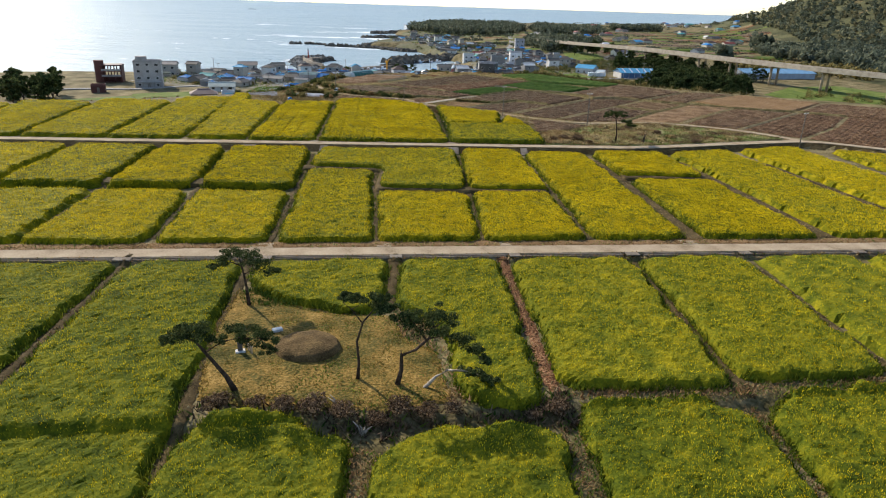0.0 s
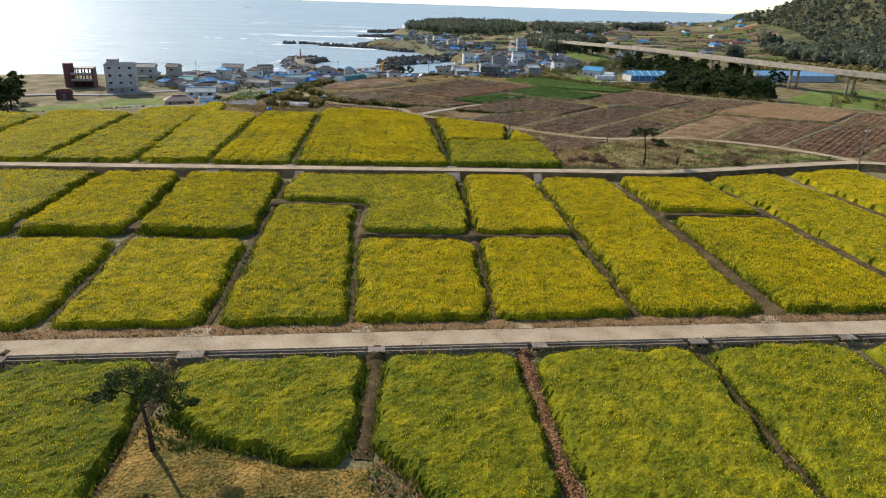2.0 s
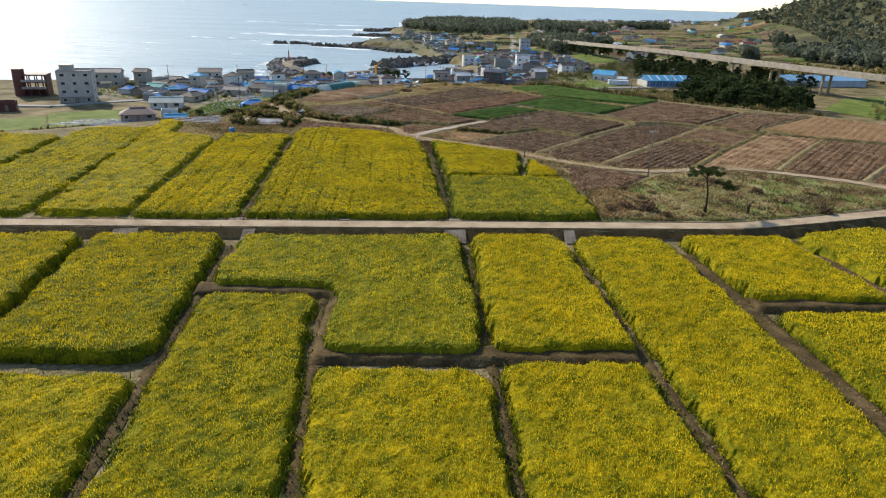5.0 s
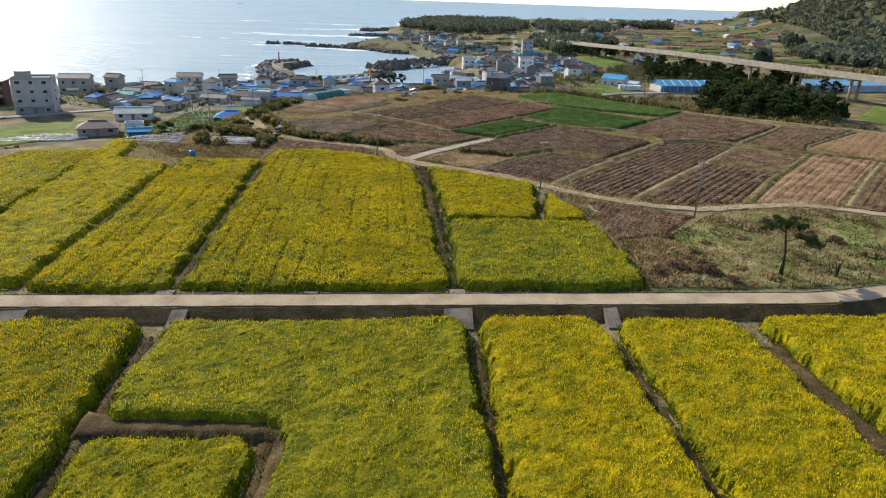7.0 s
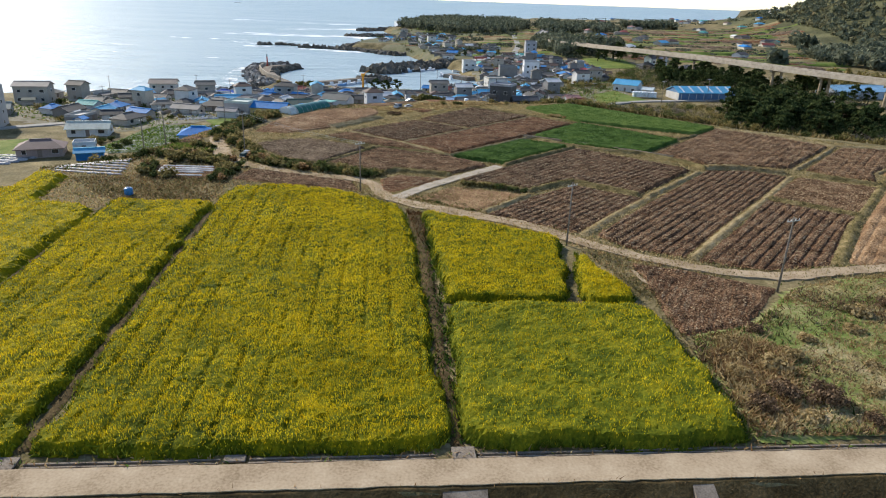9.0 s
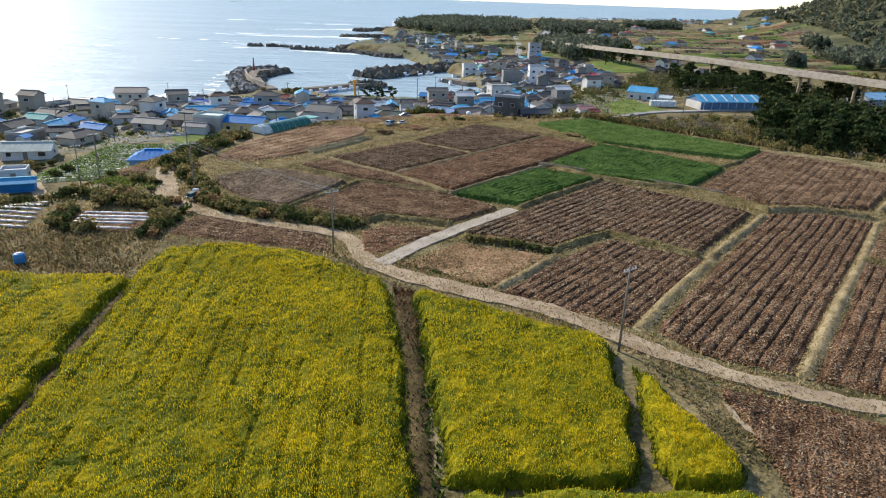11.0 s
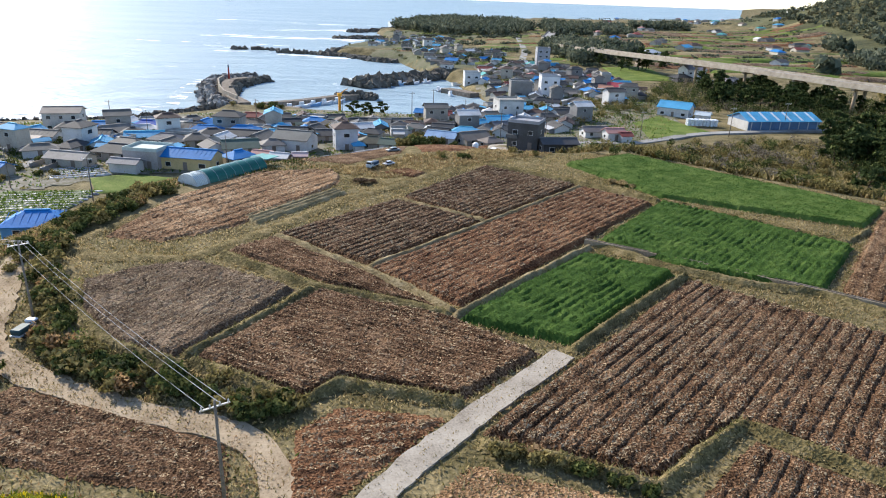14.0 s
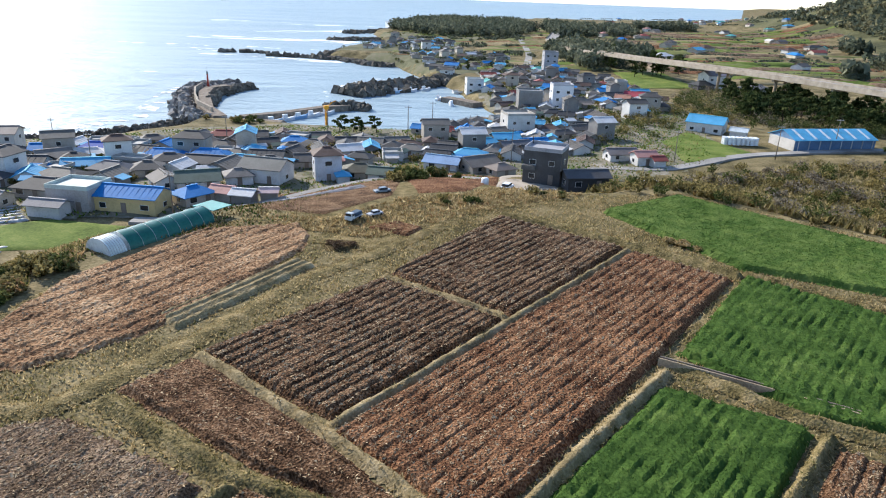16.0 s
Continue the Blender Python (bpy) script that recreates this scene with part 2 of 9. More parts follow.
PLATEAU = [(-900, -400), (-900, 120), (-240, 170), (-115, 196), (-92, 208), (-66, 229), (-50, 240), (-46, 262), (-40, 284), (-37, 296), (-30, 306), (-24, 312), (-12, 316), (8, 327), (34, 328), (50, 334), (74, 309), (92, 291), (131, 268), (200, 235), (420, 140), (900, 0), (900, -400)]
LAND = [(-900, -400), (-900, 120), (-700, 180), (-350, 295), (-224, 364), (-191, 388), (-139, 413), (-100, 430), (-84, 450), (-80, 470), (-57, 470), (-32, 464), (-5, 457), (14, 470), (34, 492), (29, 520), (20, 575), (-2, 650), (-12, 690), (-40, 725), (-68, 745), (-66, 800), (-42, 870), (-38, 1000), (-60, 1130), (-30, 1230), (10, 1460), (70, 1640), (240, 1800), (560, 1950), (900, 2250), (1500, 3300), (2600, 5600), (6000, 5600), (6000, -400)]
ROAD_A = lambda x: 82.2 + 0.086 * x
ROAD_B = lambda x: 148.6 + 0.05 * x + np.interp(x, (48, 60, 72, 86, 95, 101, 107, 116, 130), (0, 2.7, 6.0, 9.6, 11.6, 10.4, 6.6, 0.4, -10))


def swell(x, y):
    """The slight rise with which far sea and land meet the horizon."""
    r = np.hypot(x, y - 100)
    return 44 * np.clip((r - 1200) / 3550, 0, 1) ** 2


def terrain(x, y):
    x, y = np.asarray(x, float), np.asarray(y, float)
    z = -2.05 - 0.8 * np.exp(-(((y - ROAD_A(x) + 0.78) / 0.34) ** 4)) + 0.7 * ease((y - 46.2 - 0.11 * x) / 1.2 + 0.5) + 0.5 * ease((y - ROAD_A(x) + 1.6) / 0.7 + 0.5) + 1.2 * ease((y - ROAD_B(x) + 0.9) / 0.9 + 0.5)
    z = np.where(y < 170, z, 0.35 - 0.25 * ease((y - 205) / 25))
    out = np.maximum(0, -edge_distance(x, y, PLATEAU)[0])
    z = z - 8.0 * ease(out / (27 + 26 * np.exp(-(((x - 6) / 32) ** 2)) * (y > 290))) + 5 * ease((y - 560) / 500) * ease((x - 40) / 120) * ease(out / 60)
    flat = ease((18 - np.hypot(x - 32, y - 349)) / 7) * ease((y - 331) / 7)
    z = z * (1 - flat) - 3.75 * flat
    z = z + 0.5 * bumps(x, y, 26, 2) * ease(out / 30) * (1 - flat) - 3.0 * ease((y - 345) / 95) * (1 - ease((x - 20) / 60)) * ease((620 - y) / 90)
    z = z + 175 * np.exp(-(((x - 980) / 310) ** 2) - ((y - 1050) / 450) ** 2) * (1 + 0.25 * bumps(x, y, 160, 1)) * ease((x - 390) / 230)
    shore = edge_distance(x, y, LAND)[0] + 3 * bumps(x, y, 14, 4)
    s = ease((shore + 3) / 16)
    return z * s - 17 * (1 - s) + swell(x, y)


def ground(x, y):
    return float(terrain(np.array([x]), np.array([y]))[0])


# ---- building meshes ----
def raw_mesh(name, verts, faces, mats, smooth=False):
    """A mesh from arrays of corners and of faces that all have as many corners."""
    me = bpy.data.meshes.new(name)
    verts, faces = np.asarray(verts, np.float32), np.asarray(faces, np.int32)
    me.vertices.add(len(verts))
    me.vertices.foreach_set("co", verts.ravel())
    me.loops.add(faces.size)
    me.loops.foreach_set("vertex_index", faces.ravel())
    me.polygons.add(len(faces))
    me.polygons.foreach_set("loop_start", np.arange(len(faces), dtype=np.int32) * faces.shape[1])
    me.polygons.foreach_set("use_smooth", np.full(len(faces), smooth))
    for m in mats if isinstance(mats, (list, tuple)) else [mats]:
        me.materials.append(m)
    me.update(calc_edges=True)
    return me


def under(ob, parent):
    if parent is not None:
        ob.parent = parent
    return ob


def part(name, bm, mat, parent=None, label="", smooth=False):
    me = bpy.data.meshes.new(name)
    bm.to_mesh(me)
    bm.free()
    me.materials.append(mat)
    if smooth:
        me.polygons.foreach_set("use_smooth", np.full(len(me.polygons), True))
    return tagged(under(new(name, me), parent), label)


def empty(name, x, y, z, turn=0.0):
    ob = new(name)
    ob.matrix_basis = pose(x, y, z, 0, 0, turn)
    return ob


def add_box(bm, x, y, z, w, d, h, turn=0.0, bevel=0.0):
    """A box on its base's middle."""
    made = bmesh.ops.create_cube(bm, size=1, matrix=pose(x, y, z + h / 2, 0, 0, turn) @ Matrix.Diagonal((w, d, h, 1)))
    if bevel:
        edges = list({e for v in made["verts"] for e in v.link_edges})
        bmesh.ops.bevel(bm, geom=edges, offset=bevel, segments=1, affect="EDGES")


def box(name, x, y, z, w, d, h, mat, parent=None, label="", turn=0.0, bevel=0.0):
    bm = bmesh.new()
    add_box(bm, x, y, z, w, d, h, turn, bevel)
    return part(name, bm, mat, parent, label)


def tube(bm, line, radii, sides=7):
    """A round limb along a line of places, with a radius at each."""
    rings, line = [], [Vector(p) for p in line]
    for k, p in enumerate(line):
        way = (line[min(k + 1, len(line) - 1)] - line[max(k - 1, 0)]).normalized()
        a = way.orthogonal().normalized()
        b = way.cross(a)
        rings.append([bm.verts.new(p + radii[k] * (math.cos(2 * math.pi * s / sides) * a + math.sin(2 * math.pi * s / sides) * b)) for s in range(sides)])
    for r, q in zip(rings, rings[1:]):
        best = min(range(sides), key=lambda o: (r[0].co - q[o].co).length)
        for s in range(sides):
            bm.faces.new((r[s], r[(s + 1) % sides], q[(s + 1 + best) % sides], q[(s + best) % sides]))
    bm.faces.new(rings[-1])
    bm.faces.new(rings[0][::-1])


def sheet(name, poly, step, top, mat, base=None, edge=0.6, wobble=0.0, turn=0.0, parent=None, smooth=True, keep=None, long=None, jitter=0.25):
    """A ground-hugging slab over a plan outline: top(x, y, inwards) is its height above base, falling to nothing within edge of its outline."""
    px, py = np.array([p[0] for p in poly]), np.array([p[1] for p in poly])
    c, s = math.cos(radians(turn)), math.sin(radians(turn))
    u, v = px * c + py * s, -px * s + py * c
    gu, gv = np.meshgrid(np.arange(u.min() - (long or step), u.max() + 2 * (long or step), long or step), np.arange(v.min() - step, v.max() + 2 * step, step), indexing="ij")
    x, y = gu * c - gv * s, gu * s + gv * c
    x, y = x + step * jitter * rng.uniform(-1, 1, x.shape), y + step * jitter * rng.uniform(-1, 1, x.shape)
    d, nx, ny = edge_distance(x, y, poly)
    d = d + wobble * bumps(x, y, 2.5, 3)
    out = d <= 0
    if not wobble:
        x, y = np.where(out, nx, x), np.where(out, ny, y)
    low = terrain(x, y) if base is None else np.full(x.shape, float(base))
    z = np.where(out, low - 0.06, low + top(x, y, d) * ease(d / edge))
    n, m = x.shape
    k = np.arange(n * m).reshape(n, m)
    cell = ~(out[:-1, :-1] & out[1:, :-1] & out[1:, 1:] & out[:-1, 1:])
    if keep is not None:
        cell &= keep(x[:-1, :-1], y[:-1, :-1])
    faces = np.stack([k[:-1, :-1], k[1:, :-1], k[1:, 1:], k[:-1, 1:]], -1)[cell]
    used, faces = np.unique(faces, return_inverse=True)
    verts = np.stack([x.ravel(), y.ravel(), z.ravel()], -1)[used]
    return under(new(name, raw_mesh(name, verts, faces.reshape(-1, 4), mat, smooth)), parent)


def spikes(name, x, y, z, wide, tall, mat, parent=None, lean=0.35):
    """Small three-sided tufts, one at each place."""
    n = len(x)
    a = rng.uniform(0, 2 * math.pi, n)
    wide, tall = wide * rng.uniform(0.6, 1.4, n), tall * rng.uniform(0.6, 1.4, n)
    verts = np.zeros((n, 4, 3))
    for k in range(3):
        verts[:, k, 0], verts[:, k, 1] = x + wide * np.cos(a + k * 2.094), y + wide * np.sin(a + k * 2.094)
        verts[:, k, 2] = z
    verts[:, 3, 0], verts[:, 3, 1], verts[:, 3, 2] = x + lean * tall * rng.normal(0, 1, n), y + lean * tall * rng.normal(0, 1, n), z + tall
    k = np.arange(n)[:, None, None] * 4
    faces = (k + np.array([[[0, 1, 3], [1, 2, 3], [2, 0, 3]]])).reshape(-1, 3)
    return under(new(name, raw_mesh(name, verts.reshape(-1, 3), faces, mat)), parent)


def blades(name, x, y, z, wide, tall, mat, parent=None, heavy=False, lean=0.25):
    """Upright single blades, one at each place; heavy ones are widest at the top."""
    n = len(x)
    a = rng.uniform(0, 2 * math.pi, n)
    w, h = wide * rng.uniform(0.6, 1.4, n), tall * rng.uniform(0.6, 1.4, n)
    tx, ty = lean * h * rng.normal(0, 1, n), lean * h * rng.normal(0, 1, n)
    c, s = w * np.cos(a) / 2, w * np.sin(a) / 2
    lo, hi = np.stack([x, y, z], -1), np.stack([x + tx, y + ty, z + h], -1)
    side = np.stack([c, s, rng.uniform(-0.4, 0.4, n) * w], -1)
    verts = np.stack([lo, hi + side, hi - side], 1) if heavy else np.stack([lo - side, lo + side, hi], 1)
    return under(new(name, raw_mesh(name, verts.reshape(-1, 3), np.arange(3 * n).reshape(-1, 3), mat)), parent)


def litter(name, x, y, z, long, wide, turn, mat, parent=None):
    """Flat broken stalks that mostly lie along one direction."""
    n = len(x)
    a = radians(turn) + rng.normal(0, 0.7, n)
    l, w = long * rng.uniform(0.5, 1.5, n) / 2, wide * rng.uniform(0.6, 1.5, n)
    way = np.stack([np.cos(a), np.sin(a), rng.uniform(-0.15, 0.5, n)], -1) * l[:, None]
    side = np.stack([-np.sin(a), np.cos(a), rng.uniform(-0.3, 0.8, n)], -1) * w[:, None]
    p = np.stack([x, y, z], -1)
    verts = np.stack([p - way, p + way, p + side], 1)
    return under(new(name, raw_mesh(name, verts.reshape(-1, 3), np.arange(3 * n).reshape(-1, 3), mat)), parent)


def scatter(poly, count, inset=0.0, wobble=0.0):
    """Random places inside an outline."""
    px, py = [p[0] for p in poly], [p[1] for p in poly]
    x, y = rng.uniform(min(px), max(px), count * 3), rng.uniform(min(py), max(py), count * 3)
    d = edge_distance(x, y, poly)[0] + wobble * bumps(x, y, 2.5, 3)
    x, y = x[d > inset], y[d > inset]
    return x[:count], y[:count]


def area(poly):
    return abs(sum(a[0] * b[1] - b[0] * a[1] for a, b in zip(poly, poly[1:] + poly[:1]))) / 2


def strip(name, line, width, thick, mat, parent=None, step=1.0, rough_edge=0.15, lift=0.03):
    """A road or path along a line, draped on the ground."""
    pts = [Vector((*p, 0)) for p in line]
    dense = []
    for k in range(len(pts) - 1):
        p0, p1, p2, p3 = pts[max(k - 1, 0)], pts[k], pts[k + 1], pts[min(k + 2, len(pts) - 1)]
        n = max(2, int((p2 - p1).length / step))
        for i in range(n + (k == len(pts) - 2)):
            t = i / n
            dense.append(0.5 * (2 * p1 + (p2 - p0) * t + (2 * p0 - 5 * p1 + 4 * p2 - p3) * t * t + (3 * p1 - p0 - 3 * p2 + p3) * t**3))
    xy = np.array([(p.x, p.y) for p in dense])
    way = np.gradient(xy, axis=0)
    way /= np.linalg.norm(way, axis=1)[:, None]
    side = np.stack([-way[:, 1], way[:, 0]], -1)
    w = width if np.ndim(width) else np.full(len(xy), width)
    if len(w) != len(xy):
        w = np.interp(np.linspace(0, 1, len(xy)), np.linspace(0, 1, len(w)), w)
    offs = [-1.0, -0.98, -0.5, 0.0, 0.5, 0.98, 1.0]
    rows = []
    for o in offs:
        jag = rough_edge * rng.uniform(-1, 1, len(xy)) if abs(o) > 0.9 else 0
        p = xy + side * (o * w / 2 + jag)[:, None]
        z = terrain(xy[:, 0], xy[:, 1]) + (lift + thick if abs(o) < 0.99 else -0.4)
        rows.append(np.column_stack([p, z]))
    rows[1][:, :2], rows[5][:, :2] = rows[0][:, :2] * 0.995 + xy * 0.005, rows[6][:, :2] * 0.995 + xy * 0.005
    verts = np.stack(rows, 1)
    n = len(xy)
    k = np.arange(n * 7).reshape(n, 7)
    faces = np.stack([k[:-1, :-1], k[:-1, 1:], k[1:, 1:], k[1:, :-1]], -1)[:, :, ::-1].reshape(-1, 4)
    return under(new(name, raw_mesh(name, verts.reshape(-1, 3), faces, mat)), parent)

# ---- ground and sea ----
def graded(fine, far_lo, far_hi):
    """Grid lines: fine ones in the middle, ever wider outwards."""
    a, out = np.array(fine), []
    lo, hi, g = [], [], a[1] - a[0]
    p, q = a[0], a[-1]
    while p > far_lo:
        g *= 1.12
        p -= g
        lo.append(p)
    g = a[-1] - a[-2]
    while q < far_hi:
        g *= 1.09
        q += g
        hi.append(q)
    return np.array(lo[::-1] + list(a) + hi)


gx = graded(np.arange(-170, 240.1, 2.5), -900, 4200)
core = np.concatenate([np.arange(-20, 40, 3.0), np.arange(40, 53, 0.6), np.arange(53, 73, 2.5), np.arange(73, 94, 0.3), np.arange(94, 138, 2.5), np.arange(138, 168, 0.6), np.arange(168, 701, 2.5)])
gy = graded(core, -400, 4700)
X, Y = np.meshgrid(gx, gy, indexing="ij")
Z = terrain(X, Y) - 0.05
near = (np.abs(X) < 170) & (Y < 330)
Z = Z + np.where(near, 0.12 * bumps(X, Y, 3.5, 5), 0.4 * bumps(X, Y, 12, 5)) - np.where(near, 0.08, 0.1)
k = np.arange(X.size).reshape(X.shape)
faces = np.stack([k[:-1, :-1], k[1:, :-1], k[1:, 1:], k[:-1, 1:]], -1).reshape(-1, 4)
keep = (Z.ravel()[faces] > -16.9).any(1)
tagged(new("ground", raw_mesh("ground", np.stack([X.ravel(), Y.ravel(), Z.ravel()], -1), faces[keep], GROUND, True)), "rough coastal farmland of grass and brown soil", "ground", kind="structure")

WATER = bpy.data.materials.new("sea_water")
WATER.use_nodes = True
wn, wl = WATER.node_tree.nodes, WATER.node_tree.links
ws = wn["Principled BSDF"]
wpos = wn.new("ShaderNodeNewGeometry")
wmap = wn.new("ShaderNodeMapping")
wmap.inputs["Rotation"].default_value, wmap.inputs["Scale"].default_value = (0, 0, radians(-25)), (0.35, 1.0, 1.0)
wl.new(wpos.outputs["Position"], wmap.inputs["Vector"])
w1, w2 = wn.new("ShaderNodeTexNoise"), wn.new("ShaderNodeTexNoise")
w1.inputs["Scale"].default_value, w1.inputs["Detail"].default_value = 0.06, 6
w2.inputs["Scale"].default_value, w2.inputs["Detail"].default_value = 0.7, 4
wsum = wn.new("ShaderNodeMath")
wsum.operation = "MULTIPLY_ADD"
wsum.inputs[1].default_value = 0.25
for t in (w1, w2):
    wl.new(wmap.outputs[0], t.inputs["Vector"])
wl.new(w2.outputs["Fac"], wsum.inputs[0])
wl.new(w1.outputs["Fac"], wsum.inputs[2])
wb = wn.new("ShaderNodeBump")
wb.inputs["Strength"].default_value, wb.inputs["Distance"].default_value = 1.0, 4.2
wl.new(wsum.outputs[0], wb.inputs["Height"])
wl.new(wb.outputs["Normal"], ws.inputs["Normal"])
w3, wramp = wn.new("ShaderNodeTexNoise"), wn.new("ShaderNodeValToRGB")
w3.inputs["Scale"].default_value, w3.inputs["Detail"].default_value = 0.01, 3
wl.new(wmap.outputs[0], w3.inputs["Vector"])
wl.new(w3.outputs["Fac"], wramp.inputs["Fac"])
# reflected sky is mostly put into this pale base; specular stays low
wramp.color_ramp.elements[0].color, wramp.color_ramp.elements[1].color = (0.19, 0.275, 0.33, 1), (0.33, 0.41, 0.45, 1)
wl.new(wramp.outputs["Color"], ws.inputs["Base Color"])
ws.inputs["Roughness"].default_value, ws.inputs["IOR"].default_value, ws.inputs["Specular IOR Level"].default_value = 0.42, 1.33, 0.1

r = np.concatenate([np.linspace(0, 1200, 60), np.geomspace(1220, 4760, 60)])
a = np.linspace(0, 2 * math.pi, 181)[:-1]
R, A = np.meshgrid(r, a, indexing="ij")
sx, sy = R * np.cos(A), 100 + R * np.sin(A)
k = np.arange(R.size).reshape(R.shape)
faces = np.stack([k[:-1, :], k[1:, :], np.roll(k, -1, 1)[1:, :], np.roll(k, -1, 1)[:-1, :]], -1).reshape(-1, 4)
tagged(new("sea", raw_mesh("sea", np.stack([sx.ravel(), sy.ravel(), (-14 + swell(sx, sy)).ravel()], -1), faces, WATER, True)), "pale blue sea with small waves and glitter", "sea", kind="structure")


# ---- rapeseed and other crops ----
def rounded(poly, cut):
    """The same outline with its corners cut twice, as a drill leaves them."""
    for share in (1.0, 0.45):
        out = []
        for a, b in zip(poly, poly[1:] + poly[:1]):
            long = math.hypot(b[0] - a[0], b[1] - a[1])
            t = min(0.3, cut * share / max(long, 0.01))
            out += [(a[0] + (b[0] - a[0]) * t, a[1] + (b[1] - a[1]) * t), (b[0] + (a[0] - b[0]) * t, b[1] + (a[1] - b[1]) * t)]
        poly = out
    return poly


def rapeseed(outline, base=None, tall=0.9, label="yellow flowering rapeseed field on level ground", rows=0.0, turn=0.0, fade=0.0, raised=0.0):
    """One block of rapeseed: a leafy canopy with thousands of flower heads on it."""
    low = base
    early = sum(p[1] for p in outline) / len(outline) < 84
    fade = max(fade, 0.58 if early else 0.0)
    outline = rounded(outline, 1.1)

    def crown(x, y, d):
        h = tall + raised - 0.06 + 0.15 * bumps(x, y, 0.5, 1, 2) + 0.1 * bumps(x, y, 2.4, 5) + 0.08 * bumps(x, y, 8, 2)
        if rows:
            c, s = math.cos(radians(turn)), math.sin(radians(turn))
            u = -x * s + y * c + 0.25 * bumps(x, y, 6, 4)
            h = h - 0.2 * np.clip(np.cos(2 * math.pi * u / rows) - 0.72, 0, 1) / 0.28 * (bumps(x, y, 9, 5) > -0.25)
        return h

    def height(x, y, d):
        return crown(x, y, d) * (0.86 * ease(d / 0.35) + 0.14 * ease(d / 1.2))

    mid = sum(p[0] for p in outline) / len(outline)
    core = abs(mid) < 50
    field = sheet("rapeseed_field", outline, 0.33 if core else 0.7, lambda x, y, d: crown(x, y, d) * (0.86 + 0.14 * ease(d / 1.2)), GREEN_CANOPY if fade > 0.4 else CANOPY, base=low, edge=0.35, wobble=0.9, smooth=False)
    for name, per, words in (("flower_heads", (62 if core else 24) * (1 - fade), "small yellow flower heads"), ("stems", 4 if not core else 20 if early else 14, "yellow-green stems and leaves")):
        x, y = scatter(outline, int(area(outline) * per), -0.1, 0.9)
        d = edge_distance(x, y, outline)[0] + 0.9 * bumps(x, y, 2.5, 3)
        thick = 0.8 * bumps(x, y, 0.6, 1, 2) + 0.5 * bumps(x, y, 2.4, 5) + 0.5 * bumps(x, y, 8, 2) + rng.normal(0, 0.4, len(x))
        held = thick > (-0.3 if name == "flower_heads" else -9)
        x, y, d = x[held], y[held], d[held]
        z = (terrain(x, y) if low is None else low) + height(x, y, d)
        z = np.where(d < 0.7, z - rng.uniform(0, 0.25, len(x)), z)
        if name == "stems":
            made = blades(name, x, y, z - 0.26, 0.07 if core else 0.12, 0.42, STEM, field, lean=0.3)
        else:
            made = blades(name, x, y, z - 0.02, 0.052 if core else 0.075, 0.17 if early else 0.23, FLOWER, field, heavy=True, lean=0.2)
        tagged(made, words, kind="stuff")
    if core:
        ring = np.array(outline + outline[:1], float)
        long = np.linalg.norm(np.diff(ring, axis=0), axis=1)
        along_edge = rng.uniform(0, long.sum(), int(long.sum() * 26))
        at = np.concatenate([[0], np.cumsum(long)])
        x, y = np.interp(along_edge, at, ring[:, 0]) + rng.normal(0, 0.35, len(along_edge)), np.interp(along_edge, at, ring[:, 1]) + rng.normal(0, 0.35, len(along_edge))
        d = edge_distance(x, y, outline)[0] + 0.9 * bumps(x, y, 2.5, 3)
        inner = (d > -0.45) & (d < 0.75)
        x, y, d = x[inner], y[inner], d[inner]
        z = (terrain(x, y) if low is None else low) + (raised + tall * 0.3) * ease(d / 0.7)
        tagged(blades("edge_stems", x, y, z, 0.12, 0.55, EDGE_STEM, field, lean=0.4), "green stalks at the block's edge", kind="stuff")
    return tagged(field, label, "crop field", "rapeseed blocks between the paths", "stuff")


def cross(line, y):
    """x of a path between two blocks at that y."""
    (x0, y0), (x1, y1) = line
    return x0 + (x1 - x0) * (y - y0) / (y1 - y0)


def block(left, right, near, far, gap=0.5, gap_r=None, **more):
    """A block between two cross paths, from a near to a far line y = a + b x."""
    gap_r = gap if gap_r is None else gap_r
    pts = []
    for line, off, end in ((left, gap, near), (right, -gap_r, near), (right, -gap_r, far), (left, gap, far)):
        y = end[0]
        for _ in range(3):
            x = cross(line, y) + off
            y = end[0] + end[1] * x
        pts.append((x, y))
    return rapeseed(pts, **more)


# cross paths of the near rows, as two places each
PA = [((-52.5, 40), (-54, 80)), ((-36.0, 40), (-37.2, 80)), ((-18.3, 35), (-22.2, 78)), ((-3.7, 60), (-3.6, 82)), ((11.9, 48), (10.4, 83)), ((28.8, 50), (28.0, 85)), ((45.0, 53), (43.9, 87)), ((61.5, 55), (60.5, 88)), ((78, 56), (77, 90)), ((95, 58), (94, 91))]
A_NEAR, A_FAR = (49.8, 0.08), (80.2, 0.086)
block(PA[0], PA[1], (15, 0), A_FAR, gap=0.7)
block(PA[1], PA[2], (15, 0), A_FAR, gap=0.9, gap_r=0.5, fade=0.3)
rapeseed([(-85, 15), (-54.5, 15), (-55.2, 75.2), (-88, 72.5)])
rapeseed([(-20.6, 72.2), (-16.2, 68.2), (-11.4, 65.9), (-6.5, 64.8), (-4.6, 66), (-4.6, 79.8), (-21.4, 78.3)], label="yellow rapeseed block beside the burial plot")
rapeseed([(-2.7, 66), (-0.1, 63.4), (2.6, 58.6), (2.9, 52.5), (4.6, 47.6), (10.6, 47.8), (10.1, 62), (9.7, 81), (-2.7, 79.9)], label="yellow-green rapeseed block beside the burial plot", fade=0.25)
block(PA[4], PA[5], (48.9, 0.08), A_FAR, gap=0.9, gap_r=0.6)
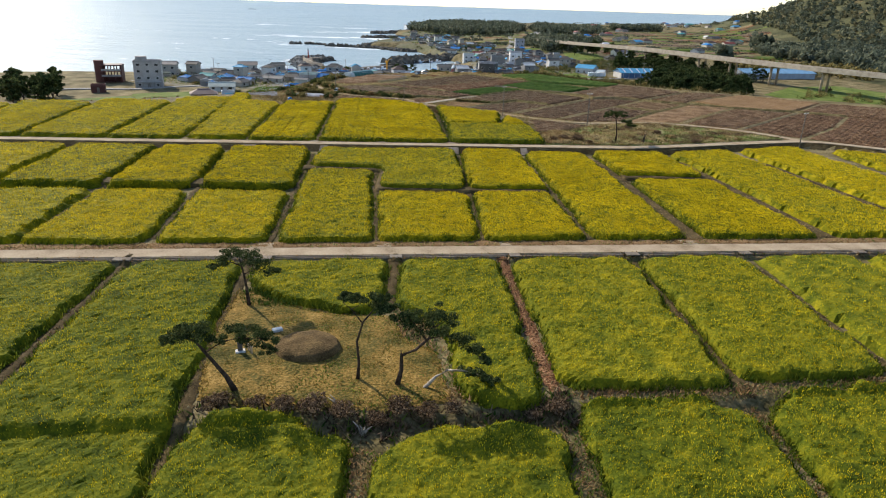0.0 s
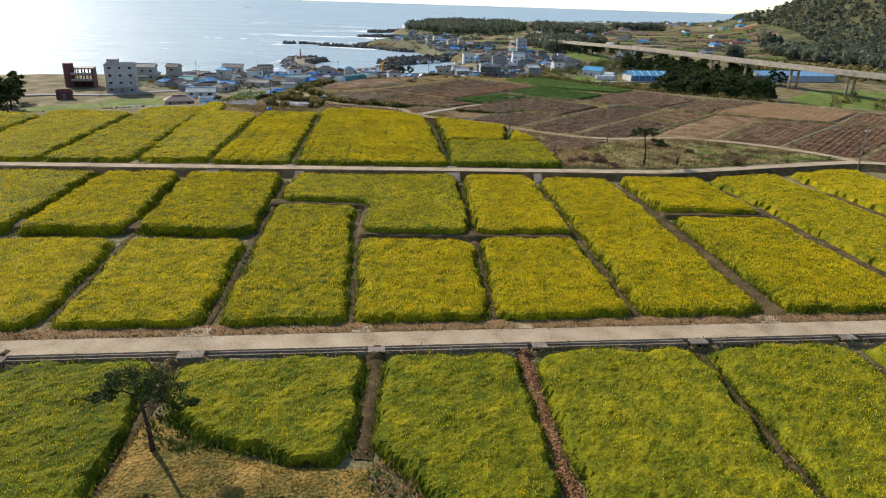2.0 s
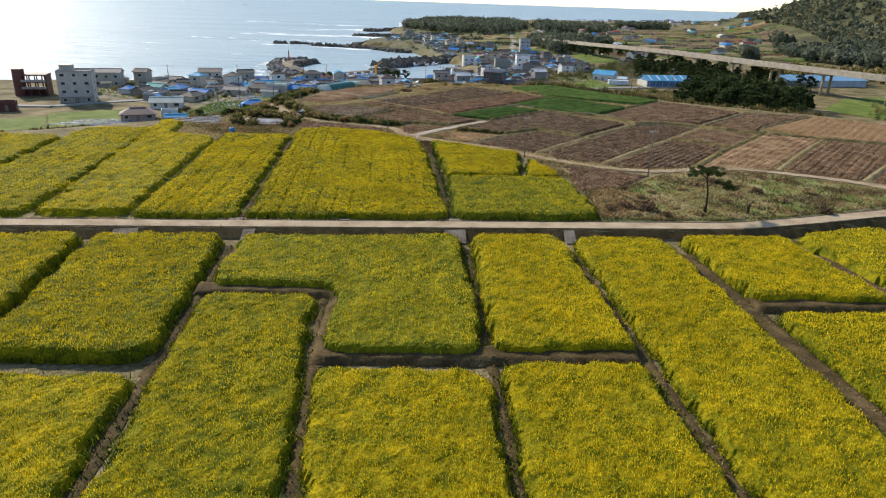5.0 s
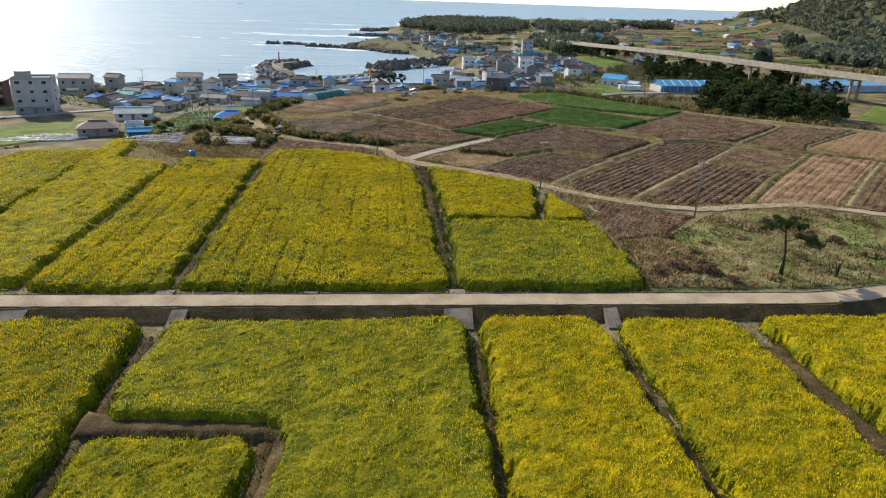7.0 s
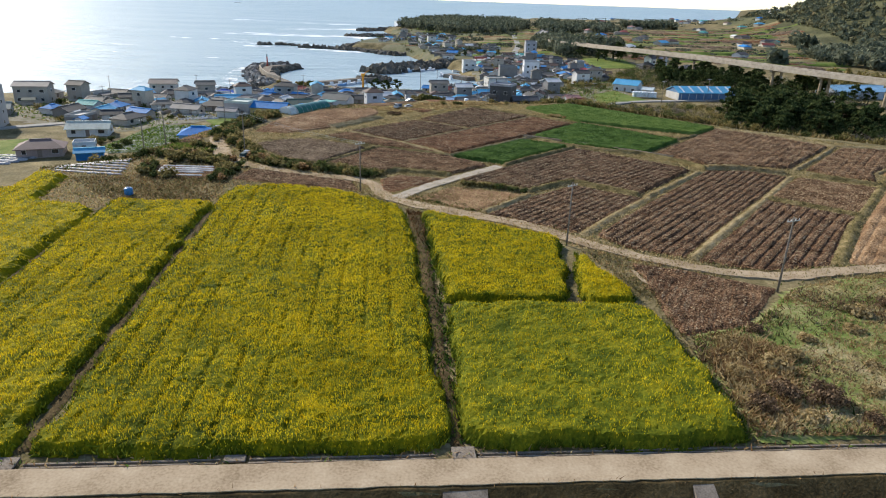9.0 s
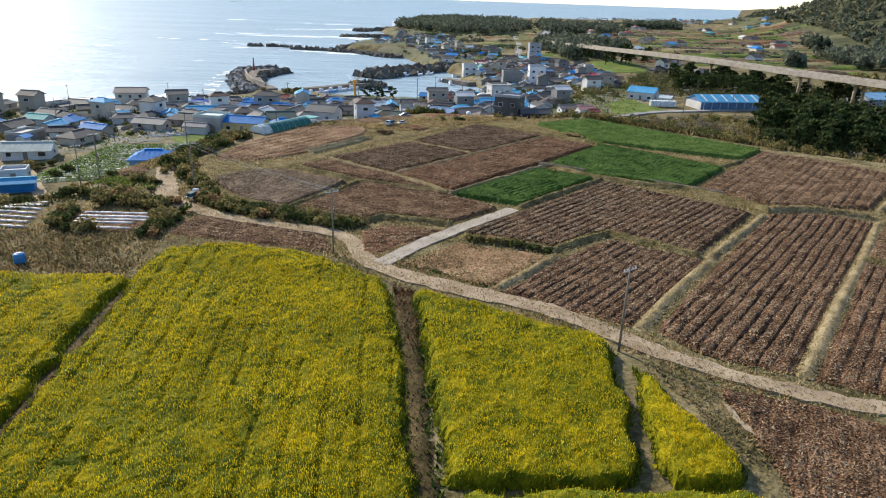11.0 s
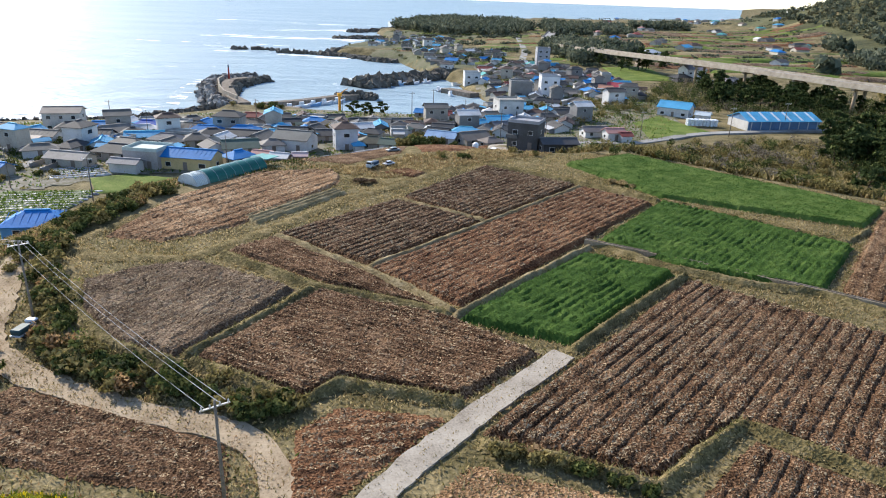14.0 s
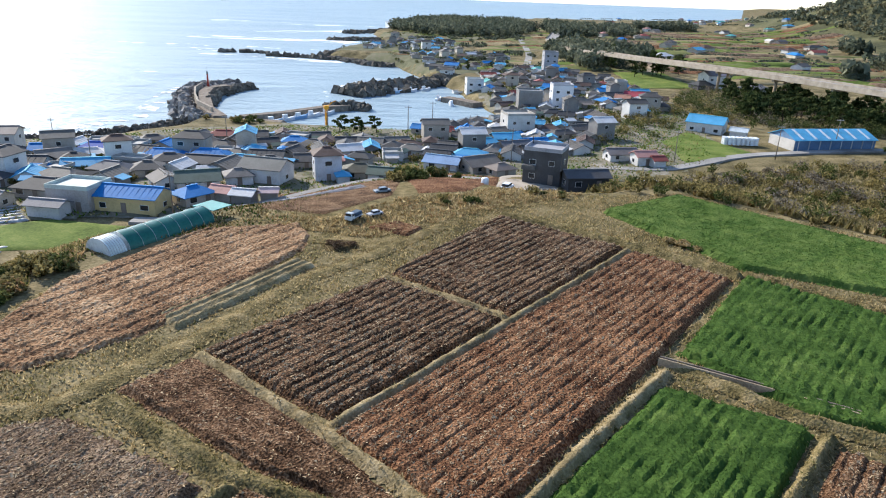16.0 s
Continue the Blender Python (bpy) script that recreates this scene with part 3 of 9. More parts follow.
block(PA[5], PA[6], (49.9, 0.08), A_FAR, gap=0.6, gap_r=0.7, fade=0.3)
block(PA[6], PA[7], (49.9, 0.08), A_FAR, gap=1.1)
block(PA[7], PA[8], (49.9, 0.08), A_FAR, gap=1.1)
rapeseed([(-17.4, 15), (-4.9, 15), (-5.3, 42.6), (-10, 45.6), (-15.6, 46.2), (-18.6, 43.6)])
rapeseed([(-3.0, 15), (11.0, 15), (11.3, 44.0), (7.2, 45.8), (0.8, 44.4), (-3.2, 41.4)])
rapeseed([(12.9, 15), (27.8, 15), (28.2, 48), (23, 49.4), (13.6, 47.9)])
rapeseed([(28.8, 15), (44, 15), (44.2, 51.8), (33.2, 50.4), (29.3, 47.6)])
rapeseed([(45.5, 15), (62, 15), (62, 53.6), (45.6, 52)])

PB = [((-106, 82), (-112, 139)), ((-88, 83), (-93, 140)), ((-71, 84), (-75, 142)), ((-53.5, 84), (-57, 141)), ((-36.4, 84), (-42.4, 141)), ((-20.9, 84), (-24.2, 142)), ((-6.4, 85), (-9.7, 127)), ((8.4, 87), (7.3, 145)), ((23.9, 88), (21.4, 146)), ((39.8, 90), (36.6, 149)), ((60.4, 93), (54.6, 151)), ((81, 95), (73.4, 155)), ((101, 97), (94, 157))]
B_NEAR, B_FAR = (87.0, 0.085), (146.0, 0.05)
UP = 0.45
for i, (a, b) in enumerate(zip(PB[:5], PB[1:6])):
    block(a, b, B_NEAR, (110.6, 0.04), gap=0.8 if i else 0.6, gap_r=0.7, fade=0.3)
    block(a, b, (114.0, 0.05), B_FAR, gap=0.5, gap_r=0.8, raised=UP)
block(PB[5], PB[6], (86.9, 0.085), (127.2, 0.02), gap=1.0, gap_r=0.8, label="yellow rapeseed block sunk below its neighbours", tall=0.9, fade=0.25)
rapeseed([(-22.6, 128.4), (-8.6, 128.2), (-7.9, 113.4), (7.2, 113.6), (6.6, 146.2), (-23.2, 144.8)], label="yellow-green rapeseed field with an angled corner", raised=UP, fade=0.45)
block(PB[6], PB[7], B_NEAR, (111.2, 0.0), gap=0.7, turn=90)
block(PB[7], PB[8], B_NEAR, (112.0, 0.04), gap=0.6, gap_r=0.8)
block(PB[7], PB[8], (113.8, 0.04), B_FAR, gap=0.5, gap_r=0.7, raised=UP)
block(PB[8], PB[9], B_NEAR, B_FAR, gap=0.8, gap_r=1.3)
block(PB[9], PB[10], B_NEAR, (124.2, 0), gap=1.4, gap_r=1.5)
block(PB[9], PB[10], (127.0, 0), B_FAR, gap=1.2, gap_r=1.5, raised=UP)
block(PB[10], PB[11], B_NEAR, (133.6, 0.304), gap=1.7, gap_r=1.9)
block(PB[11], PB[12], B_NEAR, (133.3, 0.31), gap=2.0)

rapeseed([(104, 98.8), (122, 100.4), (117, 148), (107.5, 156.6), (99.4, 159.4), (98.8, 150)])
rapeseed([(124.4, 100.6), (142, 102), (136, 132), (119.8, 146)])

PC = [((-128, 146), (-138, 192)), ((-108, 147), (-117, 198)), ((-90, 148), (-97, 205)), ((-71.5, 150), (-76, 205)), ((-54.4, 150), (-59.5, 206)), ((-40.6, 151), (-44.2, 207)), ((-24.9, 151), (-28.3, 210)), ((5.6, 152), (1.2, 210))]
C_NEAR = (152.1, 0.05)
block(PC[0], PC[1], C_NEAR, (192, 0))
block(PC[1], PC[2], C_NEAR, (198, 0))
block(PC[2], PC[3], C_NEAR, (204, 0))
block(PC[3], PC[4], C_NEAR, (222, 0.1), rows=3, turn=93)
rapeseed([(-54.0, 150.6), (-41.3, 151.2), (-44.6, 207), (-56, 210), (-58, 226), (-64, 228), (-61, 210)], rows=3, turn=93)
block(PC[5], PC[6], C_NEAR, (211, 0.0), rows=3.2, turn=93, gap_r=0.7)
rapeseed([(-24.2, 151.3), (5.0, 152.5), (3.6, 172), (1.6, 198), (-0.6, 211.4), (-10.9, 219.6), (-20.7, 222.4), (-28.8, 220.4), (-27.6, 206), (-25.1, 168.5)], label="broad yellow rapeseed field with drilled rows", rows=2.6, turn=93.5)
rapeseed([(6.4, 152.6), (27.9, 153.4), (27.9, 164), (27.2, 176.2), (5.6, 176.4)], label="green-yellow rapeseed field beside rough grass", fade=0.55, tall=1.15)
rapeseed([(5.6, 177.3), (18.9, 177.4), (21.6, 197.4), (12, 203.4), (3.0, 208.8), (4.4, 192)], tall=1.1, label="bright yellow rapeseed patch beside the dirt track")
rapeseed([(20.4, 177.6), (26.6, 177.4), (26, 182), (22.8, 194.2)], tall=1.1, label="small yellow rapeseed strip beside the dirt track")

# earth steps under the raised blocks
for outline in ([(-57.5, 112.6), (-40.6, 112.9), (-24.2, 113.4), (-24.2, 118), (-57.5, 117)], [(-24.2, 126.8), (-8.9, 126.9), (-8.9, 112.6), (22, 112.9), (22, 116), (-5, 116), (-5, 131), (-24.2, 130)], [(38.6, 125.2), (56.5, 125.6), (56.5, 129), (38.6, 129)]):
    tagged(sheet("earth_bank", outline, 0.4, lambda x, y, d: 0.55 + 0.1 * bumps(x, y, 1.5, 2), BANK, edge=0.35, wobble=0.3), "bare brown earth step below a raised crop block", "bank", kind="stuff")


# ---- ploughed and barley fields ----
FIELDS = []


def ploughed(outline, mat, raised=0.0, turn=47.0, spacing=1.3, depth=0.16, stalks=12.0, label="ploughed brown field with ridges and dry stalks", name="ploughed_field", edge=0.45):
    c, s = math.cos(radians(turn)), math.sin(radians(turn))

    def ridge(x, y):
        u = -x * s + y * c + 0.25 * bumps(x, y, 9, 3)
        return np.cos(2 * math.pi * u / spacing)

    def top(x, y, d):
        furrow = np.clip((-ridge(x, y) - 0.4) / 0.6, 0, 1) * np.clip(0.9 + 0.5 * bumps(x, y, 6, 4), 0.3, 1.3)
        return 0.16 + raised - depth * furrow + 0.15 * bumps(x, y, 0.55, 1) + 0.06 * bumps(x, y, 3, 5) + 0.02 * ridge(x, y)

    near = max(p[0] for p in outline) < 95
    field = sheet(name, outline, 0.24 if near else 0.42, top, mat, edge=edge, wobble=0.25, turn=turn, long=0.5, jitter=0.3, smooth=False)
    x, y = scatter(outline, int(area(outline) * stalks * (3.0 if near else 1.1)), 0.3, 0.25)
    keep = ridge(x, y) + 0.9 * bumps(x, y, 3, 2) + 0.5 * bumps(x, y, 12, 5) > rng.uniform(-1.3, 1.2, len(x))
    x, y = x[keep], y[keep]
    z = terrain(x, y) + top(x, y, 9) - 0.01
    tagged(litter("stalk_litter", x, y, z, 0.3, 0.095, turn, STALK, field), "pale dry stalks lying on the ridges", kind="stuff")
    FIELDS.append(outline)
    return tagged(field, label, "ploughed field", "ploughed fields on the rise", "stuff")


def barley(outline, raised=0.0, turn=47.0, rows=1.05, depth=0.035, label="field of dense green young barley"):
    c, s = math.cos(radians(turn)), math.sin(radians(turn))

    def top(x, y, d):
        u = -x * s + y * c + 0.3 * bumps(x, y, 7, 3)
        return 0.34 + raised + depth * np.cos(2 * math.pi * u / rows) + 0.15 * bumps(x, y, 0.7, 1) - 0.19 * np.clip(-np.cos(2 * math.pi * u / rows), 0, 1) * np.clip(2.6 * bumps(x, y, 2.6, 4) + 0.05, 0, 1)

    field = sheet("barley_field", outline, 0.34, top, BARLEY, edge=0.4, wobble=0.25, turn=turn, smooth=False)
    x, y = scatter(outline, int(area(outline) * 30), 0.2)
    tagged(blades("barley_blades", x, y, terrain(x, y) + top(x, y, 9) - 0.12, 0.1, 0.24, BARLEY, field), "green blades", kind="stuff")
    FIELDS.append(outline)
    return tagged(field, label, "barley field", "green barley fields", "stuff")


HIGH = 0.36
ploughed([(29.4, 190.0), (29.1, 171.0), (36.5, 173.4), (44.2, 182.6), (36, 187.6)], SOIL, turn=60, stalks=12, depth=0.03, spacing=0.9, label="small triangular patch of bare ploughed soil")
ploughed([(-4.4, 229.6), (-1.5, 232.6), (6.6, 231.4), (-1.8, 221.2), (-3.8, 221.4)], RED_SOIL, turn=10, depth=0.08, stalks=14)
ploughed([(-30.6, 227.6), (-28.8, 235.4), (-17.8, 231.2), (-9.8, 228.2), (-7.9, 221.4), (-12.6, 222.9), (-21, 225)], SOIL, turn=-25, depth=0.1)
ploughed([(-32.9, 256.4), (-28, 261), (-22.2, 263.1), (-9.2, 255.6), (-17.4, 240.2), (-24.0, 243.4), (-30, 250)], PALE_SOIL, HIGH, turn=60, depth=0.06, stalks=16, label="pale dry field with scattered stalks")
ploughed([(-15.5, 240.6), (-6.3, 255.6), (8.1, 248.9), (16.0, 241.8), (8.3, 234.2), (-2.2, 237.2), (-4.7, 234.0)], SOIL, HIGH, turn=-28, spacing=1.0, depth=0.14, stalks=8)
ploughed([(-19.4, 267.2), (-14.9, 272.5), (-3.2, 262.2), (7.6, 250.2), (-6.2, 257.6)], SOIL, HIGH + 0.03, turn=-40, spacing=1.1, depth=0.17, stalks=8)
ploughed([(-14.9, 273.4), (0.8, 291.4), (13.9, 281.2), (-1.6, 263.4)], SOIL, HIGH + 0.06, turn=49, spacing=1.2, depth=0.21, stalks=15)
ploughed([(1.8, 292.8), (17.6, 316), (33.2, 303.2), (15.0, 281.8)], SOIL, HIGH + 0.06, turn=49, spacing=1.2, depth=0.21, stalks=15)
ploughed([(-1.4, 261.4), (14.9, 279.9), (33.9, 301.8), (43.6, 292.8), (26.4, 271.8), (9.0, 251.8)], RED_SOIL, HIGH + 0.06, turn=47, spacing=1.2, depth=0.15, stalks=9, label="reddish brown ploughed field")
ploughed([(9.4, 229.4), (18.8, 239.6), (37.4, 260.0), (57.2, 242.6), (40.2, 222.6), (30.4, 231.4), (21.6, 224.6)], SOIL, HIGH, turn=47, spacing=1.25, depth=0.18, stalks=17, label="large ploughed field with straight ridges")
ploughed([(13.0, 209.2), (21.7, 220.2), (30.4, 228.6), (40.6, 220.8), (25.1, 201.6), (19.3, 205.2)], SOIL, 0, turn=49, spacing=1.25, depth=0.18)
ploughed([(27.6, 200.6), (42.6, 220.2), (60.8, 242.6), (69.4, 243.2), (75.4, 239.2), (64, 225.4), (50, 208.6), (37.2, 192.6), (30.5, 196)], SOIL, 0, turn=50, spacing=1.3, depth=0.2)
ploughed([(39.0, 191.6), (52, 207.4), (62.4, 221.4), (73.0, 212.0), (68.6, 208.4), (55.4, 190.6), (46, 188.6)], SOIL, 0, turn=50, spacing=1.4, depth=0.2)
ploughed([(64.2, 223.8), (77.2, 238.4), (90.0, 231.4), (84, 226), (74.8, 213.6)], BROWN_SOIL, 0, turn=-38, spacing=1.2, depth=0.14)
ploughed([(58.4, 191.2), (71.8, 208.8), (86.4, 226), (93.6, 235.2), (103.6, 227.2), (87, 208.4), (73.0, 191.4), (66.4, 191.8)], STRAW_SOIL, 0, turn=50, spacing=1.6, depth=0.14, stalks=10, label="straw-coloured stubble field beside the track")
ploughed([(75.2, 189.8), (89.2, 207.6), (105.4, 226.2), (121.6, 219.2), (99.8, 197.2), (86.2, 183.6)], BROWN_SOIL, 0, turn=50, spacing=1.5, depth=0.18, stalks=9)
ploughed([(88.4, 182.0), (102, 196.6), (123.6, 218.6), (134, 212), (119, 192), (98.4, 171.4), (92.4, 178)], SOIL, 0, turn=50, spacing=1.5, depth=0.2, stalks=9)
ploughed([(100.2, 170.6), (120.4, 191), (135.4, 211), (170, 196), (150, 160), (124, 154), (110, 162)], SOIL, 0, turn=50, spacing=1.5, depth=0.18, stalks=6)
ploughed([(55.2, 257.6), (82.4, 290.6), (92.2, 283.0), (101.6, 270.0), (79.6, 246.4), (69.6, 246.4), (62.4, 247.6)], BROWN_SOIL, HIGH, turn=50, spacing=1.6, depth=0.16, stalks=20, label="straw-strewn ploughed field beside green barley")
ploughed([(82.4, 245.0), (104.4, 269.2), (121.0, 265.6), (95.4, 243.2), (91.4, 236.0)], BROWN_SOIL, 0.3, turn=50, spacing=1.6, depth=0.14, stalks=20)
ploughed([(97.2, 242.6), (123.4, 265.2), (146.0, 246.4), (122.6, 222.6), (106.4, 228.0)], TAN_SOIL, 0.3, turn=50, spacing=2.2, depth=0.05, stalks=4, label="smooth tan field of harrowed soil")
ploughed([(124.8, 221.6), (147.8, 246.4), (176, 228), (152, 202)], BROWN_SOIL, 0.3, turn=50, spacing=1.8, depth=0.14, stalks=8)
ploughed([(153.6, 201.4), (177.6, 227.4), (215, 208), (185, 178)], BROWN_SOIL, 0.2, turn=50, spacing=1.8, depth=0.14, stalks=6)
ploughed([(-37.0, 271.6), (-34.6, 290.6), (-24.5, 308), (-12, 311), (-9.6, 306), (-10.0, 300), (-21.4, 276.6), (-29.0, 270.2)], RUSSET_SOIL, 0.15, turn=58, spacing=2.3, depth=0.17, stalks=5, label="dry reddish straw field on the rise", name="straw_field")
ploughed([(-2.2, 309.8), (2.0, 312.6), (6.0, 310.0), (3.6, 306.2)], RED_SOIL, 0.25, turn=-30, spacing=0.9, depth=0.14, stalks=4, label="small red garden plot on the dry brow")
BED = [(-21.2, 281.2), (-18.6, 277.6), (-7.2, 295.0), (-10.2, 297.6)]
tagged(sheet("crop_bed", BED, 0.25, lambda x, y, d: 0.3 + 0.14 * np.cos(2 * math.pi * (-x * 0.84 + y * 0.54) / 1.1) + 0.08 * bumps(x, y, 0.6, 1), DRY_VERGE, edge=0.4, wobble=0.3, turn=57, smooth=False), "narrow bed of green crop rows beside the straw field", "crop bed", kind="stuff")
# dark oval of raised earth in place of a small pond
HOLLOW = [(-5.0 + 2.6 * math.cos(k * 0.628), 302.4 + 2.2 * math.sin(k * 0.628)) for k in range(10)]
tagged(sheet("burnt_patch", HOLLOW, 0.3, lambda x, y, d: 0.1 + 0.1 * bumps(x, y, 0.8, 1), BANK, edge=0.4, wobble=0.4, smooth=False), "dark patch of ground beside the fields", "burnt patch", kind="stuff")
barley([(8.9, 248.6), (26.4, 268.2), (36.2, 262.0), (19.8, 243.6)], HIGH)
barley([(30.4, 274.4), (45.7, 293.4), (66.0, 273.0), (52.4, 257.2), (38, 263.6)], HIGH + 0.05, depth=0.03)
barley([(34.8, 319.8), (50.5, 329.6), (83.2, 292.2), (73.4, 282.2), (46.6, 296.4)], HIGH + 0.03, depth=0.03, turn=-45)
# straw-coloured weedy corner beside the spur road
corner = [(1.6, 217.6), (8.8, 225.4), (20.2, 221.6), (11.7, 211.0)]
tagged(sheet("fallow_patch", corner, 0.35, lambda x, y, d: 0.12 + 0.08 * bumps(x, y, 1.2, 2), STRAW_SOIL, edge=0.3, wobble=0.3), "fallow patch of dry weeds and straw", "fallow patch", kind="stuff")

GREEN_TURF = leafy(material("green_turf", [(0.07, 0.12, 0.018), (0.14, 0.21, 0.034), (0.24, 0.29, 0.06)], 0.5, bump=0, island=0.7), 0.3)
STRAW_MIX = leafy(material("half_dry_grass", [(0.09, 0.085, 0.028), (0.23, 0.195, 0.08), (0.4, 0.32, 0.16)], 0.5, bump=0, island=0.7), 0.5)

# grassy lips and earth faces of the terraces
def bank(line, wide, high, mat=VERGE, label="shaded earth bank with dry grass"):
    """A low bank along a line, with a tuft-covered top."""
    pts = np.array(line, float)
    way = np.gradient(pts, axis=0)
    way /= np.linalg.norm(way, axis=1)[:, None]
    side = np.stack([-way[:, 1], way[:, 0]], -1) * wide / 2
    outline = [tuple(p) for p in pts + side] + [tuple(p) for p in (pts - side)[::-1]]
    made = sheet("earth_bank", outline, 0.32, lambda x, y, d: high * (1 + 0.35 * bumps(x, y, 1.6, 2)), mat, edge=wide * 0.4, wobble=0.2)
    x, y = scatter(outline, int(area(outline) * 34), 0.1)
    d = edge_distance(x, y, outline)[0]
    z = terrain(x, y) + high * ease(d / (wide * 0.4)) - 0.05
    tagged(blades("grass_tufts", x, y, z, 0.13, 0.24, DRY_GRASS if "dry grass verge" in label else STRAW_MIX, made, lean=0.8), "grass tufts", kind="stuff")
    return tagged(made, label, "bank", "low banks between the fields", "stuff")


bank([(9.2, 228.3), (15, 226.2), (21.3, 223.6), (25.6, 227.2), (30.5, 231.0), (35.6, 226.6), (40.6, 222.0)], 1.6, 0.62)
bank([(-15.9, 239.6), (-10, 236.6), (-4.8, 233.4), (-2.2, 236.4), (3, 235), (8.4, 233.4)], 1.7, 0.62)
bank([(-33.6, 256), (-30.4, 249.4), (-24.3, 242.6), (-17, 239.2)], 1.8, 0.6, VERGE, "green weedy bank beside the dirt track")
bank([(-20.4, 266), (-14, 261.2), (-7.6, 256.6), (0.6, 253.2), (8.2, 249.4)], 1.8, 0.62)
bank([(-16.6, 240.2), (-11, 249), (-7.2, 255.8)], 1.2, 0.62)
bank([(-14.8, 273.2), (-8, 267.2), (-2.4, 262.2), (3.6, 256.4), (8.4, 250.4)], 1.3, 0.56, DRY_VERGE, "dry grass verge between ploughed fields")
bank([(-1.6, 262.4), (7, 271.8), (14.9, 280.8), (24, 291.4), (33.8, 302.6)], 1.1, 0.5, DRY_VERGE, "dry grass verge between ploughed fields")
bank([(1.0, 292.3), (8, 286.6), (14.6, 281.4)], 1.0, 0.5, DRY_VERGE, "dry grass verge between ploughed fields")
bank([(8.4, 249.4), (18, 260.4), (28.0, 271.2)], 1.0, 0.52, DRY_VERGE, "dry grass verge between field and barley")
bank([(19.2, 242.4), (28, 252), (37.6, 261.6)], 1.2, 0.62)
bank([(28.6, 272.6), (36.6, 264), (44, 259.4), (51.6, 257), (58.4, 249.4), (61, 243.6)], 1.5, 0.62)
bank([(46, 294.8), (56, 285), (66.4, 275), (73.6, 281)], 1.0, 0.62)
bank([(45.4, 293.6), (39.6, 299.6), (34.2, 304.6), (26, 311.4), (18, 317.4)], 1.6, 0.62)
bank([(41.4, 221.4), (50, 231.4), (58.6, 241.2)], 1.3, 0.36, DRY_VERGE, "dry grass verge between ploughed fields")
bank([(25.8, 200.8), (33, 210.6), (41.6, 221)], 1.3, 0.26, DRY_VERGE, "dry grass verge between ploughed fields")
bank([(12, 210), (16.6, 215.4), (21.4, 221.8)], 1.4, 0.34, DRY_VERGE, "dry grass verge between ploughed fields")
bank([(38.0, 192), (51, 208), (63.4, 223), (76.2, 239.2)], 1.2, 0.24, DRY_VERGE, "dry grass verge between ploughed fields")
bank([(56.8, 190.8), (70.2, 208.6), (85.2, 226.4), (94, 237.4)], 1.9, 0.34, VERGE, "pale green grass strip between ploughed fields")
bank([(74.0, 190.4), (88.2, 208), (104.4, 227.2)], 1.0, 0.24, DRY_VERGE, "dry grass verge between ploughed fields")
bank([(87.2, 182.6), (101, 196.8), (122.6, 219.4), (147, 247)], 1.0, 0.26, DRY_VERGE, "dry grass verge between ploughed fields")
bank([(63.2, 222.8), (68.6, 217.8), (74.0, 212.8)], 1.2, 0.5)
bank([(60.8, 244.6), (69.4, 244.8), (76.6, 241.2)], 2.0, 0.75, DRY_VERGE, "dry grass verge on a terrace edge")
bank([(80.4, 240.2), (91, 233.8), (105, 227.2), (122.2, 220.8), (136, 213)], 1.7, 0.6)
bank([(80.6, 245.6), (92, 257.4), (103.2, 270)], 1.2, 0.4, DRY_VERGE, "dry grass verge between ploughed fields")
bank([(96.2, 243), (109, 254.6), (122.2, 266)], 0.9, 0.4, DRY_VERGE, "dry grass verge between ploughed fields")
bank([(82.8, 293), (93, 285), (104, 271.6), (122, 267.6), (147, 248.6)], 2.0, 0.42, DRY_VERGE, "dry grass verge on the plateau's brow")
bank([(-40.4, 268), (-35, 264.4), (-24, 264.4), (-16, 276), (-8, 291), (0, 300), (9, 312)], 2.4, 0.16, VERGE, "dry grass verge around the straw field")
bank([(-39.6, 270), (-34, 288), (-26, 303), (-14, 309)], 1.8, 0.14, VERGE, "dry grass verge around the straw field")


# dry grass over all the open ground of the rise
OPEN = [(-44, 262), (-38, 240), (-26, 233), (-4, 214), (20, 200), (34, 186), (60, 186), (90, 190), (110, 216), (128, 262), (90, 292), (52, 332), (8, 326), (-24, 311)]
for name, mat, per, wide, tall, words in (("open_straw", DRY_GRASS, 14, 0.16, 0.24, "short dry grass on the terraces"), ("open_weeds", STRAW_MIX, 10, 0.16, 0.22, "half-green weeds on the terraces")):
    x, y = scatter(OPEN, int(area(OPEN) * per))
    keep = bumps(x, y, 4, 2 if per == 14 else 4) + 0.5 * rng.normal(0, 1, len(x)) > -0.1
    for outline in FIELDS:
        keep &= edge_distance(x, y, outline)[0] < -0.1
    x, y = x[keep], y[keep]
    tagged(blades(name, x, y, terrain(x, y) - 0.06, wide, tall, mat, lean=0.6), words, "grass", kind="stuff")

rough_zone = [(-62, 205), (-28, 212), (-10, 222), (4, 211), (22, 199), (30, 176), (34, 190), (26, 199), (8, 214), (-2, 222), (-10, 231), (-30, 240), (-48, 240), (-64, 230)]
for name, mat, per, words in (("margin_straw", STRAW_MIX, 13, "half-dry grass between the crop and the track"), ("margin_rust", RUST_GRASS, 9, "brown dead grass between the crop and the track")):
    x, y = scatter(rough_zone, int(area(rough_zone) * per))
    keep = bumps(x, y, 3, 2 if per == 13 else 4) + 0.5 * rng.normal(0, 1, len(x)) > -0.2
    for outline in FIELDS:
        keep &= edge_distance(x, y, outline)[0] < 0
    x, y = x[keep], y[keep]
    tagged(blades(name, x, y, terrain(x, y) - 0.06, 0.15, 0.26, mat, lean=0.6), words, "grass", kind="stuff")

